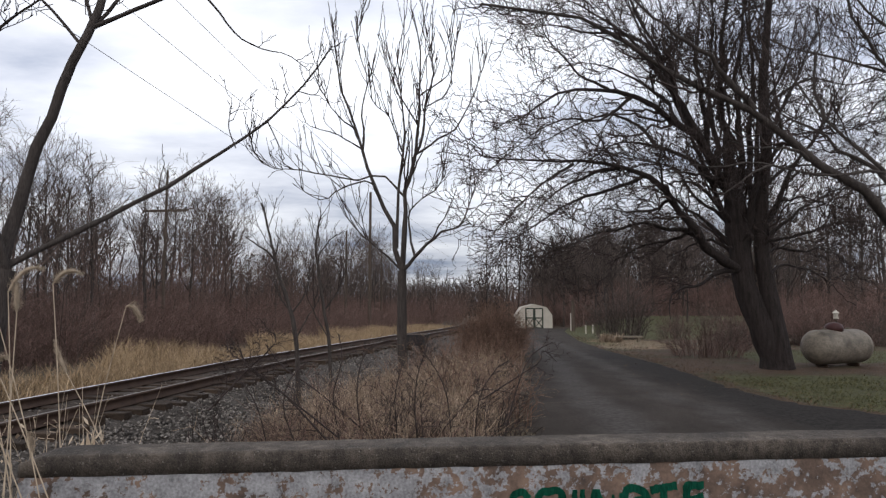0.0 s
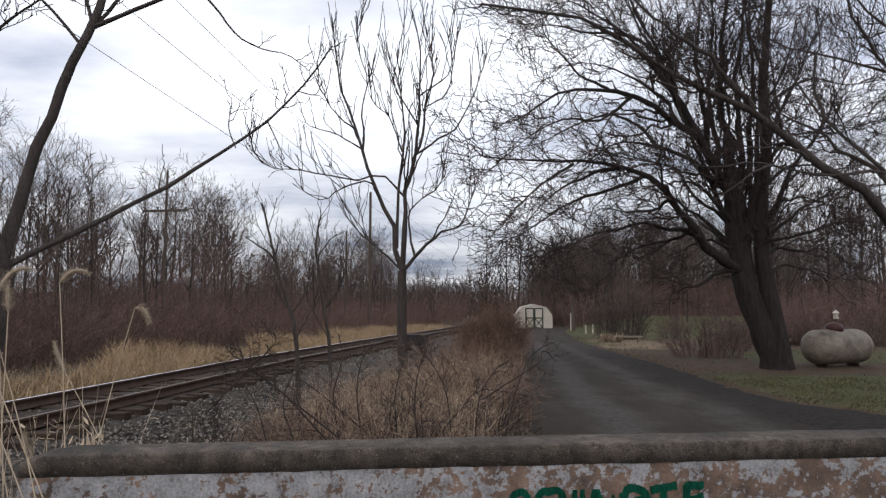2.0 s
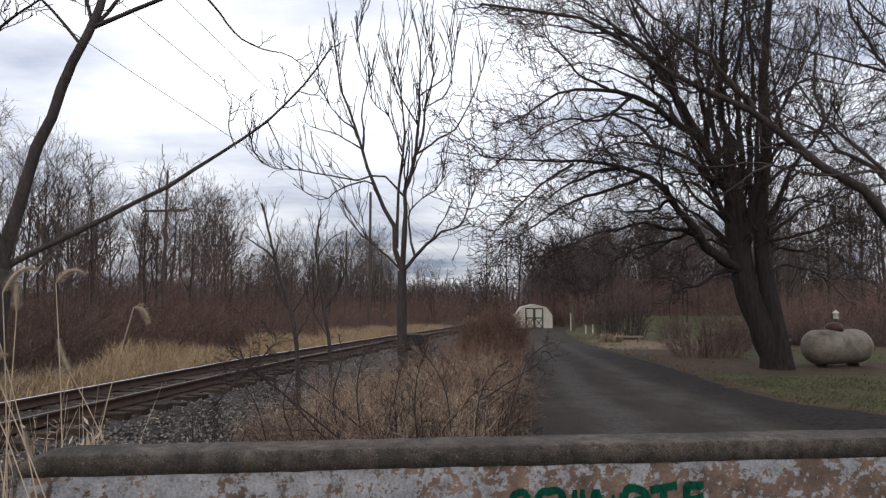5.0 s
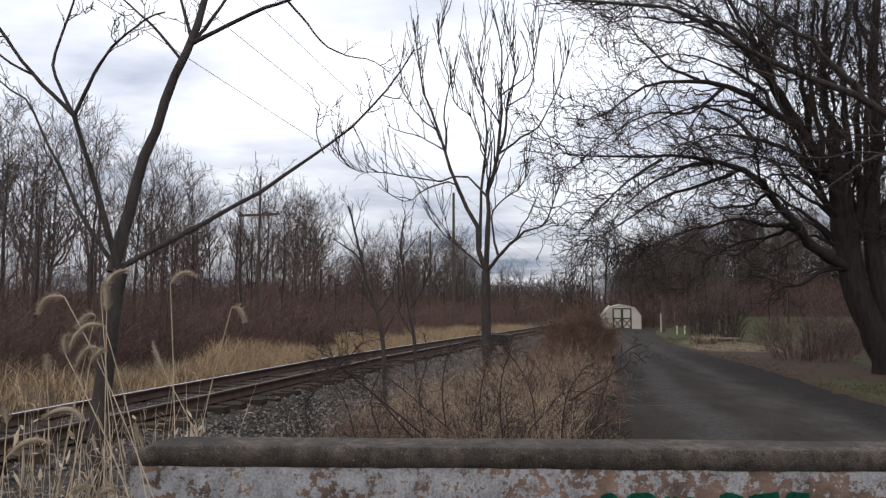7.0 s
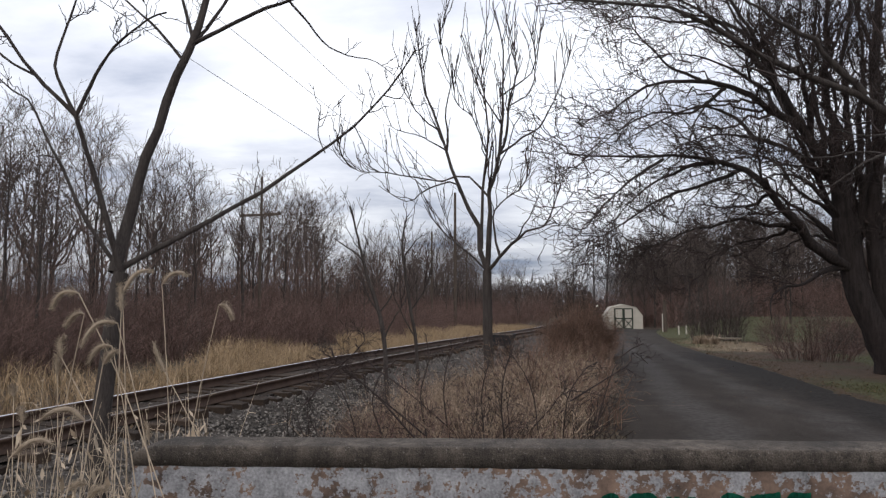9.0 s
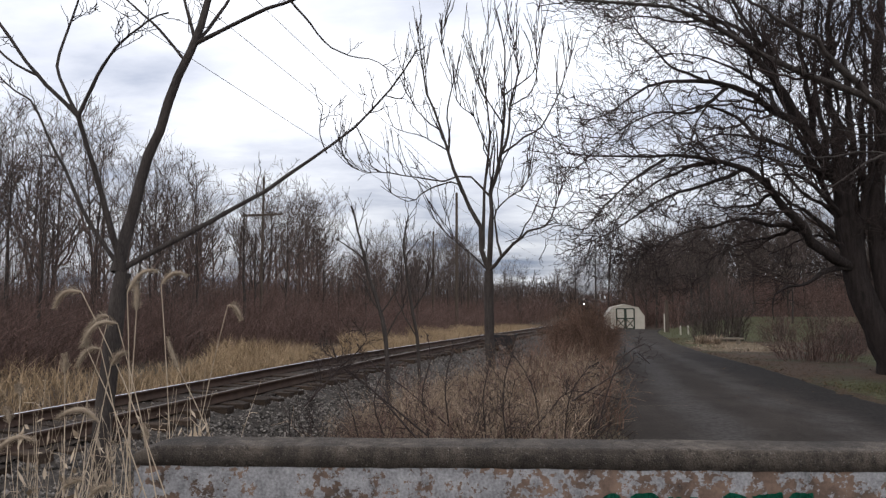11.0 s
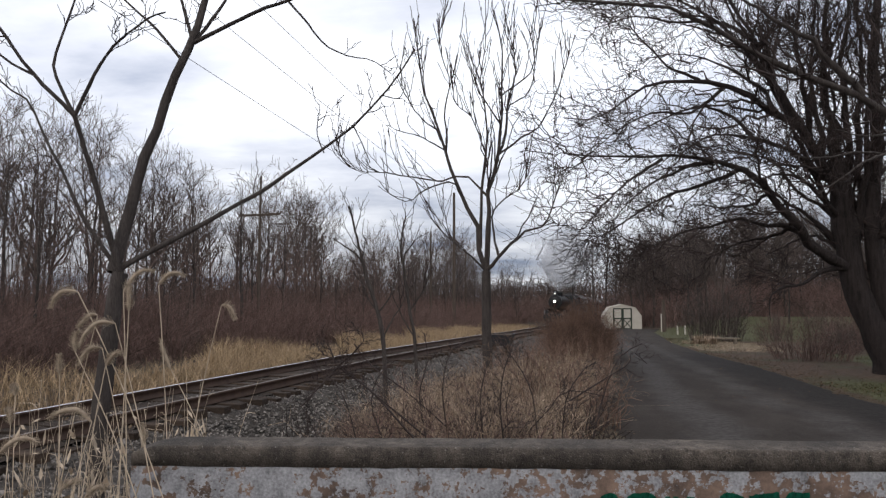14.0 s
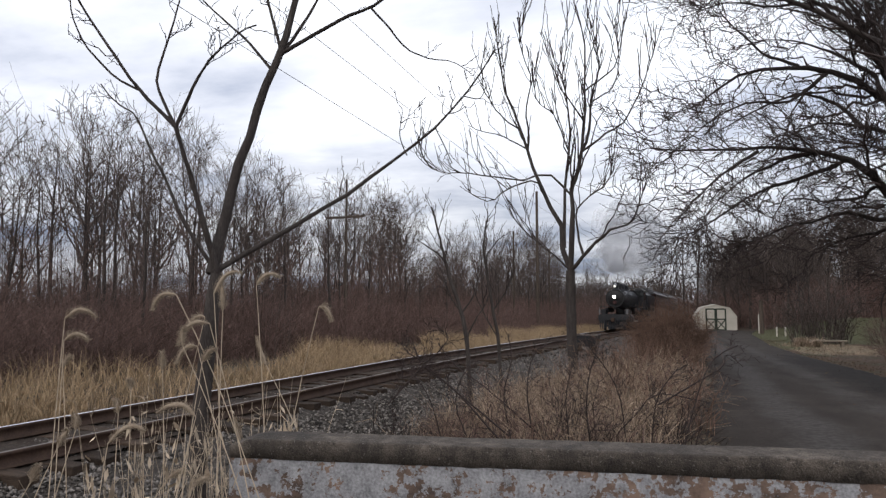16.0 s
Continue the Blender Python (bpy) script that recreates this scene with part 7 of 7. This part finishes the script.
SAPLING_LIMBS.append((0.014, 0.006, [(-0.05, 0.00, 1.48), (0.12, 0.13, 1.86), (0.23, 0.27, 2.05), (0.35, 0.40, 2.45)]))
SAPLING_LIMBS.append((0.014, 0.006, [(0.45, 0.30, 1.47), (0.24, 0.23, 1.86), (0.11, 0.17, 2.15), (0.02, 0.10, 2.49)]))
CANES = []
CANES.append((0.004, [(0.36, 4.87, 0.23), (0.47, 5.00, 0.73), (0.53, 5.06, 0.95), (0.62, 5.12, 1.20), (0.72, 5.18, 1.35), (0.88, 5.24, 1.43)]))
CANES.append((0.003, [(0.29, 4.87, 1.03), (0.61, 5.00, 1.21), (0.75, 5.06, 1.29), (0.78, 5.12, 1.38), (0.90, 5.18, 1.28)]))
CANES.append((0.005, [(-0.28, 4.27, 0.37), (-0.79, 4.40, 0.85), (-1.01, 4.46, 1.06), (-1.18, 4.52, 1.19), (-1.36, 4.58, 1.28), (-1.44, 4.64, 1.41)]))
CANES.append((0.003, [(-0.68, 4.27, 0.88), (-1.15, 4.40, 1.20), (-1.36, 4.46, 1.35), (-1.48, 4.52, 1.40), (-1.52, 4.58, 1.49)]))
CANES.append((0.003, [(-1.52, 4.27, 1.05), (-1.31, 4.40, 1.30), (-1.21, 4.46, 1.40), (-1.15, 4.52, 1.50), (-1.23, 4.58, 1.55), (-1.34, 4.64, 1.53)]))
CANES.append((0.004, [(-0.15, 4.47, 0.35), (-0.18, 4.60, 0.81), (-0.20, 4.66, 1.01), (-0.18, 4.72, 1.24), (-0.11, 4.78, 1.44)]))
CANES.append((0.004, [(-0.29, 4.47, 0.17), (-0.32, 4.60, 0.81), (-0.34, 4.66, 1.09), (-0.29, 4.72, 1.32)]))
CANES.append((0.004, [(-0.70, 5.08, 0.07), (-0.82, 5.20, 0.69), (-0.88, 5.26, 1.01), (-0.82, 5.32, 1.27), (-0.86, 5.38, 1.49)]))
CANES.append((0.004, [(-0.56, 5.10, 0.07), (-0.64, 5.20, 0.69), (-0.69, 5.26, 1.05), (-0.62, 5.32, 1.36), (-0.39, 5.38, 1.45)]))
CANES.append((0.003, [(-1.57, 4.87, 0.09), (-1.71, 5.00, 0.69), (-1.76, 5.06, 0.95), (-1.69, 5.12, 1.07), (-1.73, 5.18, 1.28)]))
CANES.append((0.004, [(0.15, 5.30, 0.06), (0.07, 5.40, 0.65), (0.03, 5.46, 0.98), (-0.07, 5.52, 1.20), (-0.26, 5.58, 1.44)]))
CANES.append((0.004, [(0.17, 5.30, 0.06), (0.26, 5.40, 0.65), (0.31, 5.46, 0.98), (0.46, 5.52, 1.20), (0.56, 5.58, 1.25)]))
CANES.append((0.005, [(-0.04, 5.93, 0.05), (-0.64, 6.00, 0.52), (-1.17, 6.06, 0.94), (-1.50, 6.12, 1.15), (-1.68, 6.18, 1.35)]))
CANES.append((0.004, [(-1.32, 5.49, 0.06), (-1.50, 5.60, 0.58), (-1.60, 5.66, 0.85), (-1.74, 5.72, 1.04), (-1.93, 5.78, 1.18)]))
CANES.append((0.004, [(-0.89, 4.87, 0.19), (-1.13, 5.00, 0.71), (-1.23, 5.06, 0.95), (-1.19, 5.12, 1.16), (-1.07, 5.18, 1.28)]))
CANES.append((0.004, [(-0.53, 5.89, 0.05), (-0.07, 6.00, 0.52), (0.19, 6.06, 0.79), (0.35, 6.12, 0.94), (0.75, 6.18, 0.88)]))
FOXTAILS = []
FOXTAILS.append((-2.026, 1.948, (0.071, 0.019, 1.688), (0.182, 0.048, 1.694)))
FOXTAILS.append((-2.062, 2.042, (0.003, 0.001, 1.604), (0.093, 0.024, 1.610)))
FOXTAILS.append((-0.922, 2.342, (-0.710, -0.187, 1.779), (-0.796, -0.210, 1.722)))
FOXTAILS.append((-1.413, 2.110, (-0.000, -0.000, 1.719), (-0.009, -0.002, 1.813)))
FOXTAILS.append((-1.440, 2.309, (-0.113, -0.030, 1.784), (-0.010, -0.003, 1.866)))
FOXTAILS.append((-1.317, 2.445, (-0.121, -0.032, 1.821), (-0.026, -0.007, 1.856)))
FOXTAILS.append((-1.496, 2.398, (0.294, 0.078, 1.734), (0.345, 0.091, 1.678)))
FOXTAILS.append((-1.863, 2.198, (0.252, 0.066, 1.699), (0.187, 0.049, 1.656)))
FOXTAILS.append((-1.063, 2.202, (-0.378, -0.100, 1.673), (-0.491, -0.129, 1.591)))
FOXTAILS.append((-1.231, 2.261, (-0.300, -0.079, 1.584), (-0.376, -0.099, 1.524)))
FOXTAILS.append((-1.570, 1.965, (0.159, 0.042, 1.542), (0.202, 0.053, 1.586)))
FOXTAILS.append((-0.951, 2.231, (-0.609, -0.161, 1.574), (-0.603, -0.159, 1.647)))
FOXTAILS.append((-1.683, 2.245, (-0.062, -0.016, 1.482), (-0.067, -0.018, 1.555)))
FOXTAILS.append((-1.991, 2.371, (-0.014, -0.004, 1.378), (-0.025, -0.007, 1.421)))
FOXTAILS.append((-1.916, 2.184, (0.028, 0.007, 1.306), (0.013, 0.003, 1.365)))
FOXTAILS.append((-1.541, 1.765, (0.232, 0.061, 1.391), (0.113, 0.030, 1.403)))
FOXTAILS.append((-1.763, 1.810, (0.140, 0.037, 1.272), (0.258, 0.068, 1.313)))
FOXTAILS.append((-2.097, 1.826, (0.280, 0.074, 1.299), (0.270, 0.071, 1.351)))
FOXTAILS.append((-2.211, 1.692, (0.422, 0.111, 1.254), (0.452, 0.119, 1.313)))
FOXTAILS.append((-2.226, 1.481, (0.508, 0.134, 1.216), (0.525, 0.138, 1.266)))
FOXTAILS.append((-2.042, 1.715, (0.539, 0.267, 1.136), (0.595, 0.282, 1.158)))
FOXTAILS.append((-1.565, 1.862, (0.201, 0.053, 1.140), (0.258, 0.068, 1.162)))
FOXTAILS.append((-1.465, 2.716, (-0.194, -0.051, 1.149), (-0.206, -0.054, 1.225)))
FOXTAILS.append((-0.910, 2.759, (-0.602, -0.159, 1.463), (-0.646, -0.170, 1.588)))
FOXTAILS.append((-2.351, 2.483, (-0.097, -0.026, 1.453), (-0.059, -0.016, 1.500)))

M["greenpaint"] = material("brushed_green_paint", (0.0, 0.055, 0.034), (0.008, 0.155, 0.098), 14, rough=0.5, stretch=(1, 1, 0.3), bump=0.3)
M["paint"] = peeling_paint()


build_ground()
build_road()
build_barrier()
build_shed()
build_tank()

tree_of_limbs("ash_tree", ASH, ASH_LIMBS, "slender bare young tree between track and lane", M["bark"],
              [dict(n=190, length=(0.5, 1.5), spread=0.45, along=0.6, up=0.6, curl=0.3, K=7, rmin=0.0115, thin=0.6, wob=0.016), dict(n=210, length=(0.25, 0.7), spread=0.45, along=0.8, up=0.5, curl=0.2, K=5, rmin=0.0075, wob=0.02)], 1)
tree_of_limbs("sumac_tree", SUMAC, SUMAC_LIMBS, "thin bare tree with smooth grey-brown limbs beside the barrier", M["bark"],
              [dict(n=110, length=(0.10, 0.42), spread=0.7, along=0.6, up=0.25, curl=0.1, K=6, rmin=0.0034, thin=0.5, start=0.45, wob=0.06), dict(n=260, length=(0.03, 0.11), spread=0.75, along=0.6, up=0.2, K=4, rmin=0.0030)], 2, wobble=0.02)
tree_of_limbs("maple_tree", MAPLE, MAPLE_LIMBS, "large old dark bare tree with two trunks and dense twigs", M["darkbark"],
              [dict(n=560, length=(0.9, 2.6), spread=0.7, along=0.8, up=0.06, curl=0.05, K=9, rmin=0.017, thin=0.55, wob=0.035, start=0.12), dict(n=2300, length=(0.5, 1.5), spread=0.75, along=0.7, up=0.05, curl=0.02, K=7, rmin=0.0105, start=0.10, wob=0.045),
               dict(n=12000, length=(0.25, 0.8), spread=0.75, along=0.6, up=0.08, curl=0.05, K=4, rmin=0.0072, start=0.1, wob=0.07)], 3, 2, wobble=0.11, clear=1.6, whole=True)
tree_of_limbs("oak_tree", OAK, OAK_LIMBS, "bare tree with long outreaching grey limbs", M["bark"],
              [dict(n=120, length=(0.5, 1.5), spread=0.6, along=0.7, up=0.1, K=8, rmin=0.007, start=0.3, wob=0.04), dict(n=560, length=(0.25, 0.8), spread=0.7, along=0.6, K=5, rmin=0.0048, wob=0.06), dict(n=1500, length=(0.10, 0.35), spread=0.7, along=0.6, K=3, rmin=0.0036, wob=0.06)], 4, wobble=0.16)
tree_of_limbs("dead_sapling", SAPLING, SAPLING_LIMBS, "pair of thin dead snags among the brambles", M["bark"],
              [dict(n=46, length=(0.2, 0.7), spread=0.6, along=0.7, up=0.4, K=5, rmin=0.006), dict(n=90, length=(0.1, 0.4), spread=0.6, along=0.7, up=0.3, K=4, rmin=0.0045)], 5, 2)
build_canes()
build_woods()
build_thickets()
build_brambles()
build_poles()
build_lawn_things()
build_grasses()
foxtails = build_foxtails()
LOCO, WHEELS, TENDER, COACHES = build_locomotive()
PUFFS = build_steam()
build_track()


def motions():
    ts = [0.5 * k for k in range(33)]
    walk(LOCO, [(t, on_track(front(t))) for t in ts])
    walk(TENDER, [(t, on_track(front(t) + 12.6)) for t in ts])
    for k, c in enumerate(COACHES):
        walk(c, [(t, on_track(front(t) + 20.6 + 19.0 * k)) for t in ts])
    for ob, at, drift in PUFFS:
        walk(ob, [(t, on_track(front(t)) @ pose(at[0] + 0.25 * drift * math.sin(t * 1.3 + at[1]), at[1] + 0.4 * math.sin(t * 1.7 + at[0]), at[2] + 0.25 * math.sin(t * 2.1 + at[1]), 0, 0, 14 * drift * t)) for t in ts])
    for w in WHEELS:
        y, r = w.location.y, w.location.z
        walk(w, [(k / FPS, pose(0, y, r, -math.degrees((front(0) - front(k / FPS)) / r) % 360, 0, 0)) for k in range(481)])
    for fox, x, y, ph, amp in foxtails:
        walk(fox, [(t, pose(x, y, 0, 0.5 * amp * math.sin(1.9 * t + ph), 1.1 * amp * math.sin(2.3 * t + ph), 0)) for t in ts])


motions()
